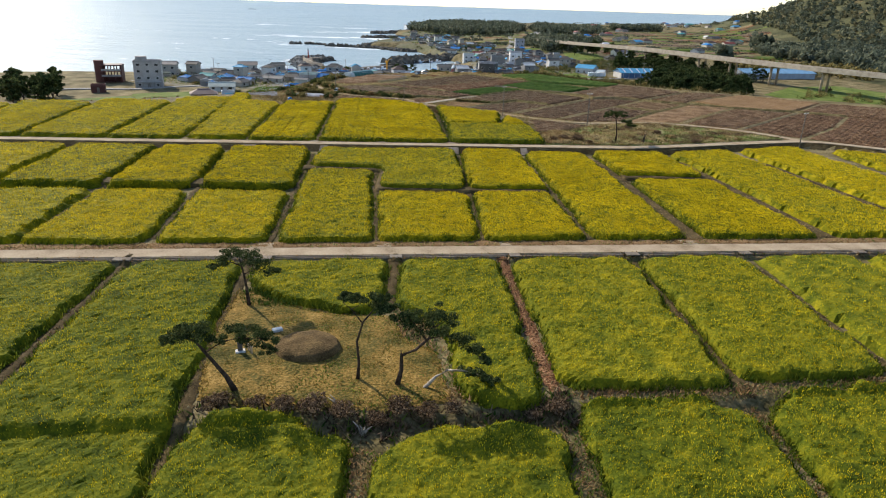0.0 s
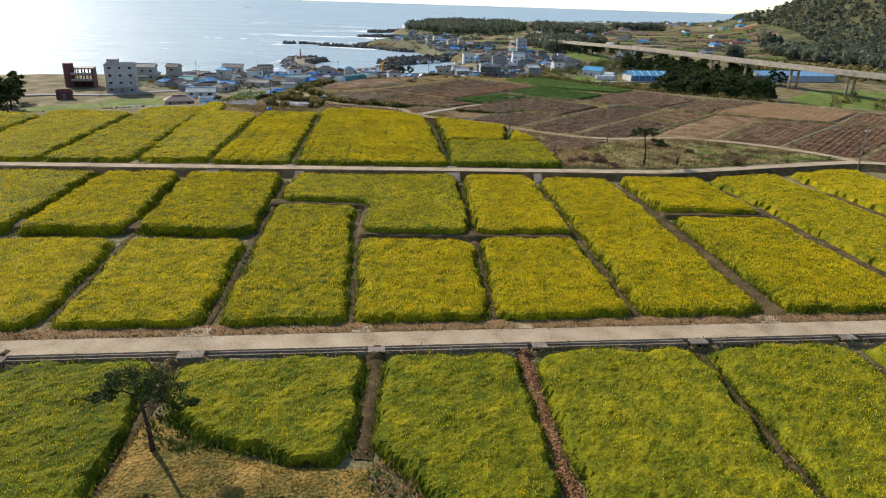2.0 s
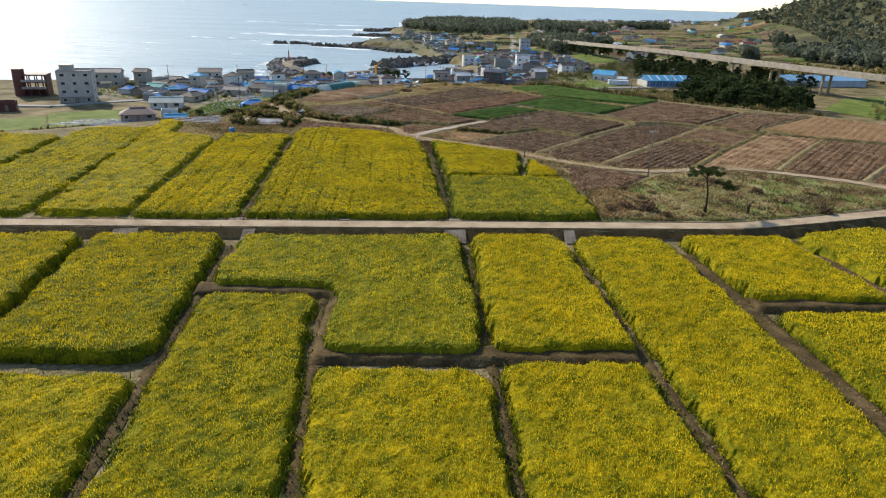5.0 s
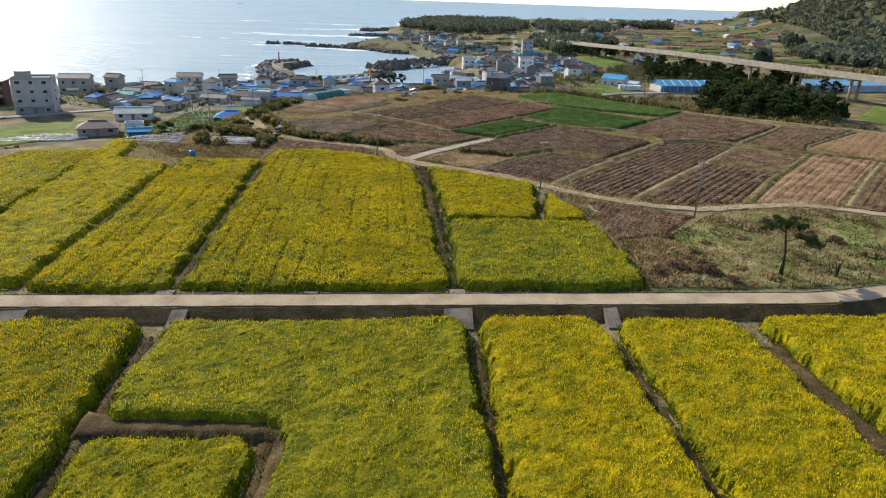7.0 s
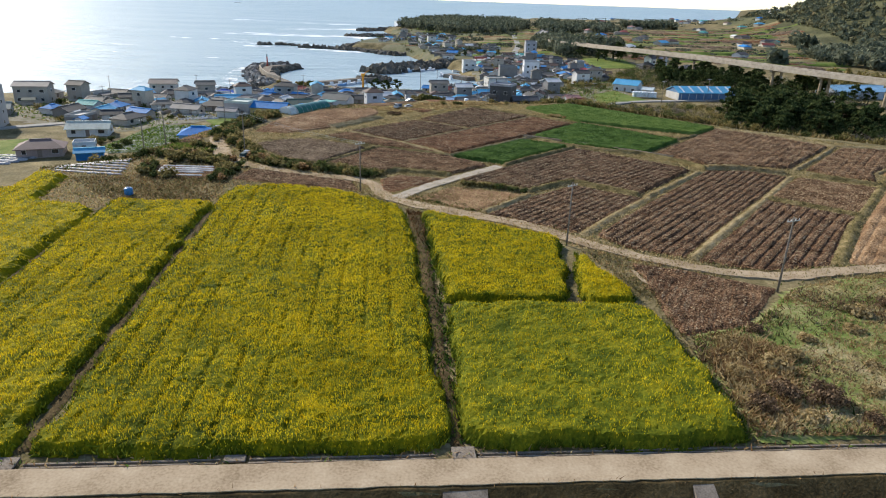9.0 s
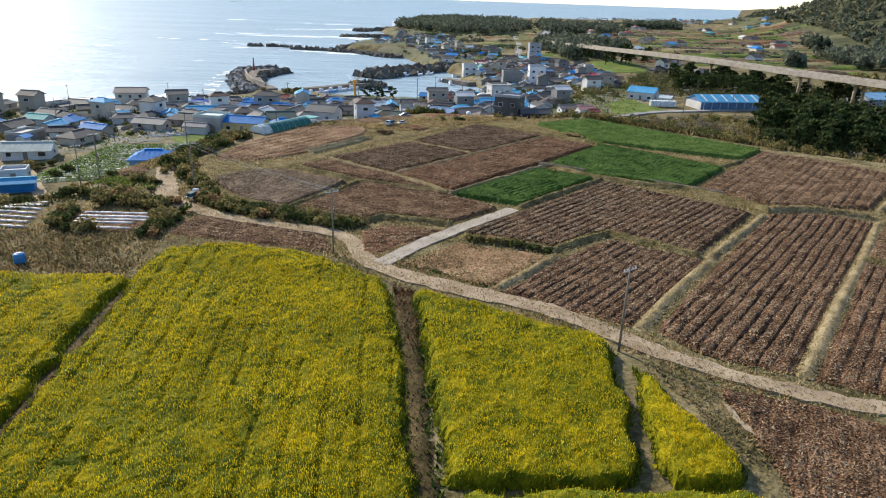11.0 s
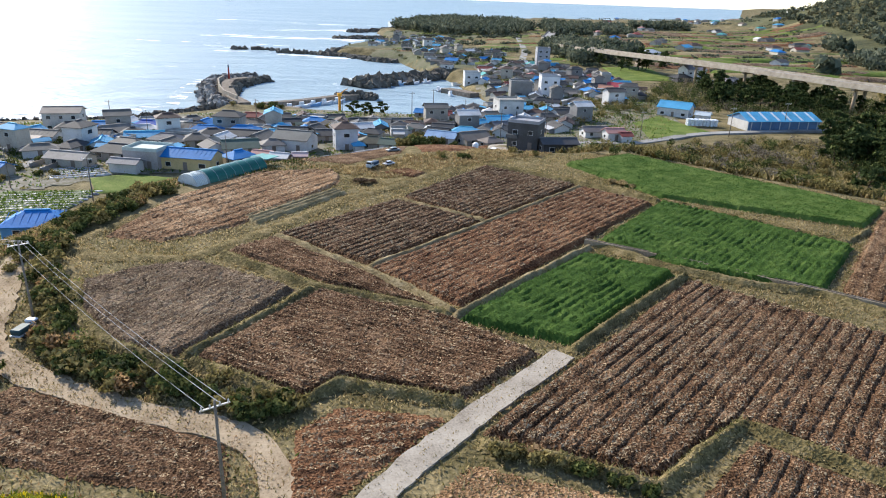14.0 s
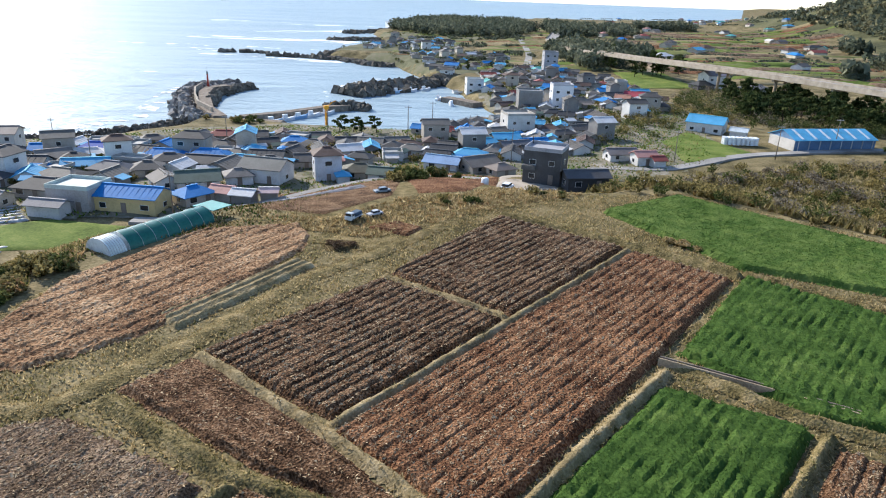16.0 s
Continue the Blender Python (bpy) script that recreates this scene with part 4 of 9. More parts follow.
# ---- roads and ditches ----
def straight(f, x0, x1, off=0.0, step=8.0):
    return [(x, f(x) + off) for x in np.arange(x0, x1 + 0.1, step)]


tagged(strip("road_1", straight(ROAD_A, -130, 130, 1.25), 2.9, 0.06, CONCRETE, rough_edge=0.06), "pale concrete farm road between rapeseed blocks", "farm road", kind="structure")
tagged(strip("road_2", straight(ROAD_B, -130, 128, 1.2, 4.0), 2.7, 0.06, CONCRETE, rough_edge=0.06), "pale concrete farm road along a dark earth bank", "farm road", kind="structure")
tagged(strip("track_main", [(-44.5, 268), (-42.5, 259.5), (-38.6, 250), (-36.0, 243.6), (-29.8, 237.9), (-18.7, 232.4), (-9.4, 229.5), (-5.5, 225.4), (-3.2, 218.8), (1.1, 214.4), (6.9, 210.7), (12.6, 207.6), (19.1, 203.6), (26.6, 196), (35.6, 189.8), (45.9, 186.6), (55.6, 188.6), (66.2, 190.2), (75.2, 186.6), (83.5, 182), (90.1, 175.6), (94, 170.6), (95.5, 167.5)], [2.6, 3.4, 2.4, 2.6, 3.0, 2.4, 2.2, 2.2, 2.4, 2.6], 0.04, DIRT_ROAD, rough_edge=0.25, lift=0.01), "pale trodden dirt track winding between fields", "dirt track", kind="structure")
tagged(strip("track_side", [(-57, 249), (-62, 257), (-68, 266), (-78, 280), (-86, 292)], [2.4, 3.0, 2.8, 2.6], 0.04, DIRT_ROAD, rough_edge=0.2, lift=0.01), "pale dirt lane leading down to the village", "dirt track", kind="structure")
tagged(strip("spur_road", [(-1.2, 217.4), (3.4, 224.6), (7.7, 230.0), (13, 236), (18.4, 241.8)], 2.3, 0.06, WHITE_CONCRETE, rough_edge=0.12), "pale concrete spur road between ploughed fields", "farm road", kind="structure")
tagged(strip("track_scrub", [(29, 187.5), (30, 183), (38, 178)], 0.5, 0.02, DIRT_ROAD, rough_edge=0.1), "narrow bare footpath", "footpath", kind="structure")


def ditch(f, x0, x1, off, wide=0.5, walls=True):
    """A narrow concrete drain: two thin walls with a dark gap between them."""
    thing = empty("roadside_drain", x0, f(x0) + off, 0)
    for s in (-wide / 2, wide / 2):
        bm = bmesh.new()
        n = int((x1 - x0) / 3)
        prof = ((-0.07, -0.7), (-0.07, 0.04), (0.07, 0.04), (0.07, -0.7))
        rings = []
        for k in range(n + 1):
            x = x0 + (x1 - x0) * k / n
            y = f(x) + off + s
            z = ground(x, f(x) + 1.2) - 0.02 + 0.015 * math.sin(k * 1.7)
            rings.append([bm.verts.new((x - x0, y + p - f(x0) - off, z + q)) for p, q in prof])
        for p, q in zip(rings, rings[1:]):
            for i in range(3):
                bm.faces.new((p[i], q[i], q[i + 1], p[i + 1]))
        part("drain_wall", bm, DARK_CONCRETE, thing)
    return tagged(thing, "narrow concrete roadside drain with a dark channel", "drain", "drains along the farm roads")


for a, b in ((-120, -21), (-19, 11), (13, 27), (30, 43), (46, 61), (63, 118)):
    ditch(ROAD_A, a, b, -0.75, 0.6)
for a, b in ((-110, -26), (-24, -11), (-9, 4), (7, 50), (52, 88)):
    ditch(ROAD_B, a, b, 2.95, 0.4)


def slab(x, y, w, d, turn, z=None, thick=0.16, mat=DARK_CONCRETE, label="worn concrete slab bridging a roadside drain"):
    z = ground(x, y + 0.9) if z is None else z
    return tagged(box("crossing_slab", x, y, z - thick + 0.05, w, d, thick, mat, None, "", turn, 0.03), label, "concrete slab", "slabs across the drains")


for x, w, d in ((-37.6, 2.2, 1.4), (-20.6, 2.4, 1.6), (-3.6, 1.6, 1.3), (12.2, 1.5, 1.2), (28.4, 1.8, 1.3), (44.6, 1.6, 1.3), (61.6, 1.8, 1.3)):
    slab(x, ROAD_A(x) - 0.7, w, d, 5, ground(x, ROAD_A(x) + 1) + 0.03)
for x, w, d in ((-21.6, 3.0, 1.8), (-5.4, 2.0, 1.7), (11.3, 1.6, 1.5), (38, 2.4, 1.6)):
    slab(x, ROAD_A(x) + 3.5, w, d, 5, ground(x, ROAD_A(x) + 4) + 0.06, mat=CONCRETE, label="pale concrete slab leading into a field")
for x, w, d in ((-25.4, 1.9, 1.3), (-10, 1.5, 0.7), (6, 1.7, 1.4)):
    slab(x, ROAD_B(x) + 3.2, w, d, 3, ground(x, ROAD_B(x) + 3) + 0.04)
# ramps down from the far road
for x, w in ((5.9, 3.0), (22.3, 1.5), (-39, 3.2), (-22.6, 1.6)):
    bm = bmesh.new()
    y = ROAD_B(x)
    hi, lo = ground(x, y + 1) + 0.04, ground(x, y - 4) + 0.1
    v = [bm.verts.new(p) for p in ((x - w / 2, y, hi), (x + w / 2, y, hi), (x + w / 2, y - 3.4, lo), (x - w / 2, y - 3.4, lo), (x - w / 2, y, hi - 1.2), (x + w / 2, y, hi - 1.2), (x + w / 2, y - 3.4, lo - 0.4), (x - w / 2, y - 3.4, lo - 0.4))]
    for f in ((3, 2, 1, 0), (0, 1, 5, 4), (1, 2, 6, 5), (2, 3, 7, 6), (3, 0, 4, 7)):
        bm.faces.new([v[i] for i in f])
    tagged(part("field_ramp", bm, DARK_CONCRETE), "weathered concrete ramp from the road into a field", "ramp", "ramps into the fields")
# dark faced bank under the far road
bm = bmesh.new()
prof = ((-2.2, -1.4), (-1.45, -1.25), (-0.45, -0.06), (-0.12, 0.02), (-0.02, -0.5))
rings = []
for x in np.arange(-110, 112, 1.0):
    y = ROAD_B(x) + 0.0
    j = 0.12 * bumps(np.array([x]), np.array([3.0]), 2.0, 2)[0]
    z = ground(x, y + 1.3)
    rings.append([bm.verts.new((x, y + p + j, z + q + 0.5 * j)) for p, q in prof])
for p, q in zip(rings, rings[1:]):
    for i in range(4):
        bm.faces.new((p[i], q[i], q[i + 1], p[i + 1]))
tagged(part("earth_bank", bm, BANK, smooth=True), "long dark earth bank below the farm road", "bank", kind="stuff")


# ---- tufts, shrubs and trees ----
def tufts(name, outline, per_m2, wide, tall, mat, label, category, patchy=0.0, lean=0.6):
    x, y = scatter(outline, int(area(outline) * per_m2), 0.05)
    if patchy:
        keep = bumps(x, y, 4.5, 2) + 0.35 * rng.normal(0, 1, len(x)) > patchy
        x, y = x[keep], y[keep]
    return tagged(spikes(name, x, y, terrain(x, y) - 0.04, wide, tall, mat, None, lean), label, category, kind="stuff")


def leaf_clump(centres, radii, per, size, flat=0.6):
    """Loose leaves thrown about each centre: corners and three-cornered faces."""
    cen, rad = np.repeat(centres, per, 0), np.repeat(radii, per)
    n = len(cen)
    way = rng.normal(0, 1, (n, 3))
    way /= np.linalg.norm(way, axis=1)[:, None]
    p = cen + way * (rad * rng.uniform(0.35, 1.0, n) ** 0.6)[:, None] * (1, 1, flat)
    s = size * rng.uniform(0.6, 1.4, n)
    u = rng.normal(0, 1, (n, 3))
    u /= np.linalg.norm(u, axis=1)[:, None]
    v = np.cross(u, way)
    v /= np.linalg.norm(v, axis=1)[:, None] + 1e-9
    verts = np.stack([p - u * s[:, None], p + u * s[:, None] * 0.6 + v * s[:, None] * 0.7, p + u * s[:, None] * 0.4 - v * s[:, None] * 0.8], 1)
    return verts.reshape(-1, 3), np.arange(n * 3).reshape(-1, 3)


def pine(height, lean=(0.0, 0.0), spread=2.6, tiers=4, seed=0, per=38, size=0.2, name="pine_tree", bare=0.55, flat=0.42, boughs=9, joined=False):
    """A wind-bent pine: bare leaning trunk, crooked boughs and flat tiers of needles."""
    r = random.Random(seed)
    thing = empty(name, 0, 0, 0)
    n = 7
    line = []
    for k in range(n):
        t = k / (n - 1)
        line.append(Vector((lean[0] * t**1.2 + 0.045 * height * (math.sin(5 * t + seed) - math.sin(seed)), lean[1] * t**1.2 + 0.045 * height * (math.cos(4 * t + seed) - math.cos(seed)), height * t * 0.93 - 0.15)))
    bm = bmesh.new()
    base = (0.028 * height + 0.03) * (1.0 if joined else 1.35)
    tube(bm, line, [base * (1.25 if k == 0 else 1) * (1 - 0.78 * k / (n - 1)) for k in range(n)], 5 if joined else 8)
    stem = bm
    centres, radii = [], []
    for b in range(boughs):
        t = bare + (1 - bare) * (b + 0.5) / boughs
        f = t * (n - 1)
        i = min(int(f), n - 2)
        at = line[i].lerp(line[i + 1], f - i)
        ang = b * 2.4 + r.uniform(-0.5, 0.5)
        far = spread * (1.2 - 0.6 * (b / boughs)) * r.uniform(0.45, 1.3)
        tip = at + Vector((math.cos(ang) * far, math.sin(ang) * far, far * r.uniform(0.0, 0.3)))
        mid = at.lerp(tip, 0.5) + Vector((r.uniform(-0.2, 0.2), r.uniform(-0.2, 0.2), r.uniform(-0.1, 0.35)))
        bm = stem if joined else bmesh.new()
        tube(bm, [at, mid, tip], [base * 0.4, base * 0.26, base * 0.08], 3 if joined else 5)
        if not joined:
            part("bough", bm, BARK, thing, smooth=True)
        for c in range(tiers):
            q = mid.lerp(tip, c / max(1, tiers - 1)) + Vector((r.gauss(0, 0.28), r.gauss(0, 0.28), r.uniform(0.05, 0.35))) * (spread / 2.6)
            centres.append(q)
            radii.append(r.uniform(0.42, 0.86) * spread / 2.6)
    part("trunk", stem, BARK, thing, smooth=True)
    for c in range(3):
        centres.append(line[-1] + Vector((r.gauss(0, 0.35), r.gauss(0, 0.35), 0.25)))
        radii.append(0.7 * spread / 2.6)
    v, f = leaf_clump(np.array([tuple(c) for c in centres]), np.array(radii), per, size, flat)
    under(new("needles", raw_mesh("needles", v, f, NEEDLES)), thing)
    return thing


def shrub(wide, tall, mat, seed=0, per=45, size=0.16, lumps=9, name="shrub"):
    """A rounded bush of many leaves on a few stems."""
    r = random.Random(seed)
    thing = empty(name, 0, 0, 0)
    bm = bmesh.new()
    centres = []
    for k in range(lumps):
        a, d = k * 2.4, wide * 0.42 * math.sqrt((k + 0.3) / lumps)
        top = Vector((math.cos(a) * d, math.sin(a) * d, tall * r.uniform(0.35, 0.8) * (1 - 0.4 * d / wide)))
        tube(bm, [(0.1 * math.cos(a), 0.1 * math.sin(a), -0.1), tuple(top * 0.6), tuple(top)], [0.05, 0.035, 0.012], 4)
        centres.append(tuple(top))
    part("stem", bm, BARK, thing)
    v, f = leaf_clump(np.array(centres), np.full(lumps, wide * 0.27), per, size, tall / wide * 1.1)
    v[:, 2] = np.maximum(v[:, 2], 0.02)
    under(new("leaves", raw_mesh("leaves", v, f, mat)), thing)
    return thing


def settle(thing, x, y, turn=0.0, size=1.0, sink=0.0):
    thing.matrix_basis = pose(x, y, ground(x, y) - sink, 0, 0, turn) @ Matrix.Scale(size, 4)
    return thing


def again(thing, x, y, turn=0.0, size=1.0, sink=0.0):
    made = copy_thing(thing, Matrix())
    return settle(made, x, y, turn, size, sink)


# ---- burial plot with pines ----
PLOT = [(-18.6, 48.0), (-20.3, 54.6), (-21.0, 60.8), (-21.2, 70.6), (-19.4, 70.4), (-15.4, 66.9), (-8.9, 64.2), (-3.4, 64.4), (-1.8, 59.4), (1.6, 56.6), (2.2, 48.2), (-2.1, 46.8), (-8.7, 47.2), (-14, 47.4)]
tagged(sheet("burial_plot", PLOT, 0.35, lambda x, y, d: 0.22 + 0.12 * bumps(x, y, 1.4, 2) + 0.1 * bumps(x, y, 5, 1), LAWN, edge=0.8, wobble=0.3), "uneven turf of a burial plot, dry and tan", "turf", kind="stuff")
MOUND = [(-10.9 + 3.3 * math.cos(k * 0.449), 56.7 + 3.0 * math.sin(k * 0.449)) for k in range(14)]
tagged(sheet("burial_mound", MOUND, 0.25, lambda x, y, d: 0.2 + 1.0 * np.sqrt(np.clip(1 - ((x + 10.9) ** 2 / 11.6 + (y - 56.7) ** 2 / 9.7), 0, 1)) + 0.12 * bumps(x, y, 0.8, 2), MOUND_TURF, edge=0.25), "low round burial mound of brown dead turf, darkened for shade", "burial mound")
tufts("turf_tufts", PLOT, 9, 0.09, 0.16, TURF, "short dry grass tufts on the burial plot", "grass", -0.2)
tufts("turf_green", PLOT, 5, 0.09, 0.2, WEED, "short green tufts on the burial plot", "grass", 0.25)
tufts("green_growth", [(-20.6, 66.6), (-18, 65.6), (-13, 66.4), (-15.8, 68.4), (-20.4, 71.6)], 14, 0.12, 0.55, WEED, "lush green weeds at the edge of the burial plot", "weeds")
stone = empty("gravestone", -17.0, 55.6, ground(-17, 55.6) + 0.2, 20)
box("plinth", 0, 0, 0, 0.9, 0.6, 0.25, paint(0.45, 0.43, 0.4), stone, "pale stone plinth", bevel=0.03)
box("stele", 0, 0, 0.25, 0.45, 0.22, 1.0, paint(0.06, 0.055, 0.05), stone, "dark stone slab", bevel=0.03)
tagged(stone, "dark upright gravestone on a pale plinth", "gravestone")
tagged(box("stone_table", -14.5, 60.1, ground(-14.5, 60) + 0.2, 1.0, 0.6, 0.3, paint(0.5, 0.5, 0.5), None, "", 30, 0.04), "pale flat offering stone beside the mound", "stone table")
for x, y in ((-16.3, 55.9), (-15.9, 55.4)):
    post = empty("stone_post", x, y, ground(x, y) + 0.2)
    box("shaft", 0, 0, 0, 0.16, 0.16, 0.75, paint(0.4, 0.3, 0.2), post, bevel=0.03)
    box("cap", 0, 0, 0.75, 0.22, 0.22, 0.08, paint(0.45, 0.38, 0.3), post, bevel=0.02)
    tagged(post, "short tan stone post beside the gravestone", "stone post", "posts by the grave")

def shaped_pine(trunk, base, boughs, pads, seed, bark=BARK, fine=0.085, name="pine_tree"):
    """A crooked pine from its trunk's bends, its boughs and the flat pads of its crown."""
    r = random.Random(seed)
    thing = empty(name, 0, 0, 0)
    bm = bmesh.new()
    line = [Vector(p) for p in trunk]
    line[0].z -= 0.25
    n = len(line) - 1
    tube(bm, line, [base * (1.3 if k == 0 else 1) * (1 - 0.6 * k / n) for k in range(n + 1)], 9)
    part("trunk", bm, bark, thing, smooth=True)
    for b in boughs:
        bm = bmesh.new()
        m = len(b) - 1
        tube(bm, b, [base * 0.5 * (1 - 0.75 * k / m) for k in range(m + 1)], 6)
        part("bough", bm, bark, thing, smooth=True)
    stems = [Vector(p) for b in boughs for p in b] + line[-2:]
    centres, radii = [], []
    for x, y, z, rad in pads:
        rad *= 1.2
        hub = Vector((x, y, z))
        near = min(stems, key=lambda p: (p - hub).length)
        bm = bmesh.new()
        tube(bm, [near, near.lerp(hub, 0.55) + Vector((r.uniform(-0.15, 0.15), r.uniform(-0.3, 0.3), r.uniform(-0.1, 0.2))), hub], [base * 0.26, base * 0.18, base * 0.06], 5)
        part("twig", bm, bark, thing, smooth=True)
        for k in range(9):
            a, d = r.uniform(0, 6.3), 1.15 * rad * math.sqrt(r.random())
            centres.append((x + d * math.cos(a), y + 1.1 * d * math.sin(a), z + r.uniform(-0.22, 0.3) * rad))
            radii.append(rad * r.uniform(0.36, 0.66))
    v, f = leaf_clump(np.array(centres), np.array(radii), 120, fine, 0.55)
    under(new("needles", raw_mesh("needles", v, f, NEEDLES)), thing)
    return thing


PLOT_PINES = [
    (-18.8, 66.0, 0.2, [(0, 0, 0), (-0.15, 0.1, 2.0), (-0.35, 0, 4.0), (-0.7, 0, 5.9)], [[(-0.3, 0, 4.0), (0.8, 0.1, 4.6), (2.6, 0, 4.4)], [(-0.5, 0, 5.0), (-1.8, 0.2, 5.4), (-3.2, 0.1, 4.9)]],
     [(-0.45, 0, 6.6, 1.1), (-2.6, 0, 5.6, 0.8), (-3.6, 0.2, 4.8, 0.5), (1.4, 0.2, 5.0, 1.1), (3.0, 0, 4.4, 0.8), (-1.7, 0.3, 6.3, 0.8), (0.8, -0.6, 5.9, 0.9), (0.2, 1.0, 6.1, 0.8)], "tall bent pine with a flat dark crown at the plot's edge"),
    (-15.7, 49.2, 0.24, [(0, 0, 0), (-0.8, 0.1, 1.4), (-1.7, 0, 2.8), (-2.6, 0, 4.1), (-3.3, 0, 5.1)], [[(-2.4, 0, 3.9), (-0.9, 0.1, 4.9), (0.6, 0.2, 5.3), (2.5, 0, 5.3)], [(-3.2, 0, 5.0), (-4.4, 0.1, 5.3), (-5.6, 0.2, 4.9)]],
     [(-3.5, 0, 5.4, 1.0), (-4.8, 0, 5.6, 0.8), (-5.8, 0.2, 4.9, 0.5), (-2.3, 0.3, 5.8, 0.9), (-1.4, 0, 5.1, 0.6), (-3.8, 0.5, 6.1, 0.7), (0.6, 0.2, 6.2, 0.7), (1.8, 0, 6.0, 0.8), (3.0, 0, 5.3, 0.7), (3.2, -0.1, 4.4, 0.55), (1.3, 0.3, 5.1, 0.6)], "leaning pine whose long bough reaches over the gravestone"),
    (-5.6, 51.3, 0.15, [(0, 0, 0), (0.15, 0, 1.6), (0, 0.05, 3.7), (0.55, 0, 5.6), (1.4, 0, 6.7)], [[(0.5, 0, 5.5), (-0.4, 0, 6.8), (-1.1, 0, 7.4)], [(1.4, 0, 6.7), (1.9, 0.1, 7.2), (2.6, 0, 7.4)]],
     [(-0.4, 0, 8.0, 0.55), (1.1, 0, 8.0, 0.6), (2.3, 0, 7.8, 0.45), (-1.0, 0.2, 7.8, 0.4), (2.1, 0, 7.1, 0.6), (3.0, 0, 6.9, 0.5), (0.4, 0.3, 7.6, 0.4)], "slender crooked pine with a thin sparse crown"),
    (-2.1, 50.5, 0.22, [(0, 0, 0), (0.4, 0, 1.5), (0.4, 0, 2.9), (1.6, 0.1, 3.4), (2.7, 0.1, 4.5), (3.1, 0.1, 5.6)], [[(2.5, 0, 4.4), (1.8, 0, 5.5), (1.2, 0, 6.3)], [(2.7, 0.1, 4.5), (4.2, 0, 4.9), (5.8, 0, 4.3), (7.4, 0, 2.6)], [(0.4, 0, 2.8), (0.35, 0, 3.4)]],
     [(0.4, 0, 6.5, 0.6), (1.6, 0.2, 6.7, 0.9), (3.1, 0.3, 6.8, 0.95), (4.3, 0.2, 6.4, 0.75), (2.4, -0.3, 5.6, 0.8), (4.1, 0, 5.2, 0.8), (5.6, 0, 4.6, 0.8), (6.6, 0, 3.5, 0.65), (7.6, 0, 2.5, 0.5), (1.1, 0, 6.0, 0.6)], "gnarled pine with a dense dark crown drooping to one side"),
]
for x, y, base, trunk, boughs, pads, label in PLOT_PINES:
    tree = shaped_pine(trunk, base, boughs, pads, int(100 + x))
    tagged(settle(tree, x, y, 0, 0.93 if x < -10 else 1, -0.15), label, "pine tree", "pines round the burial plot")
limb = shaped_pine([(0, 0, 0), (1.2, 0.1, 1.1), (2.2, 0, 1.8), (4.2, 0, 1.7)], 0.15, [[(2.2, 0, 1.8), (3.4, -0.3, 2.0), (4.6, -0.3, 1.7)]], [(5.0, 0, 1.5, 0.7), (3.9, 0, 1.8, 0.5), (6.0, 0, 0.9, 0.5)], 77, DEADWOOD, name="leaning_pine")
tagged(settle(limb, 0.1, 50.0, 0, 1, -0.15), "low leaning pine with a pale bare trunk", "pine tree")
for (x, y), seed in (((-6.8, 47.0), 1), ((-4.6, 44.4), 2)):
    r = random.Random(seed)
    snag = empty("dead_stump", x, y, ground(x, y))
    for k in range(5):
        bm = bmesh.new()
        e = Vector((r.uniform(-0.9, 0.9), r.uniform(-0.6, 0.6), r.uniform(0.4, 1.2)))
        tube(bm, [(0, 0, -0.1), tuple(e * 0.5 + Vector((0.1, 0, 0.1))), tuple(e)], [0.12, 0.08, 0.02], 6)
        part("dead_branch", bm, DEADWOOD, snag, smooth=True)
    tagged(snag, "bleached dead stump with broken branches", "dead stump", "dead stumps by the plot")
HEDGE = [(-18.8, 44.6), (-18.4, 47.6), (-10, 47.6), (-4, 46.6), (3, 47.2), (9, 47), (11.6, 50), (13, 50), (13.2, 46), (11.4, 43.8), (6, 46), (0.5, 45.4), (-3.6, 42.6), (-5.4, 43.4), (-10, 46.2), (-15.4, 46.8)]
tufts("hedge_grass", HEDGE, 22, 0.1, 0.5, BRAMBLE, "dark brown dead brush along the hedge line", "dead grass", -0.1)
tufts("hedge_weeds", HEDGE, 8, 0.13, 0.5, WEED, "green weeds along the hedge line", "weeds", 0.1)
dead_bush = shrub(2.2, 1.1, BRAMBLE, 5, 110, 0.1, 9, "dead_bush")
tagged(settle(dead_bush, -16.6, 47.0), "brown dead brush heap by the burial plot", "bush", "brush along the hedge")
for x, y, s in ((-13.6, 46.9, 0.8), (-11.2, 46.8, 0.9), (-8.8, 46.6, 1.1), (-6.2, 46.0, 1.0), (-1.6, 46.6, 1.1), (0.6, 46.4, 0.9), (2.8, 46.8, 0.8), (-3.4, 45.6, 0.8), (9.4, 46.9, 0.7), (11.6, 47.4, 0.9)):
    again(dead_bush, x, y, 77 * x, s)

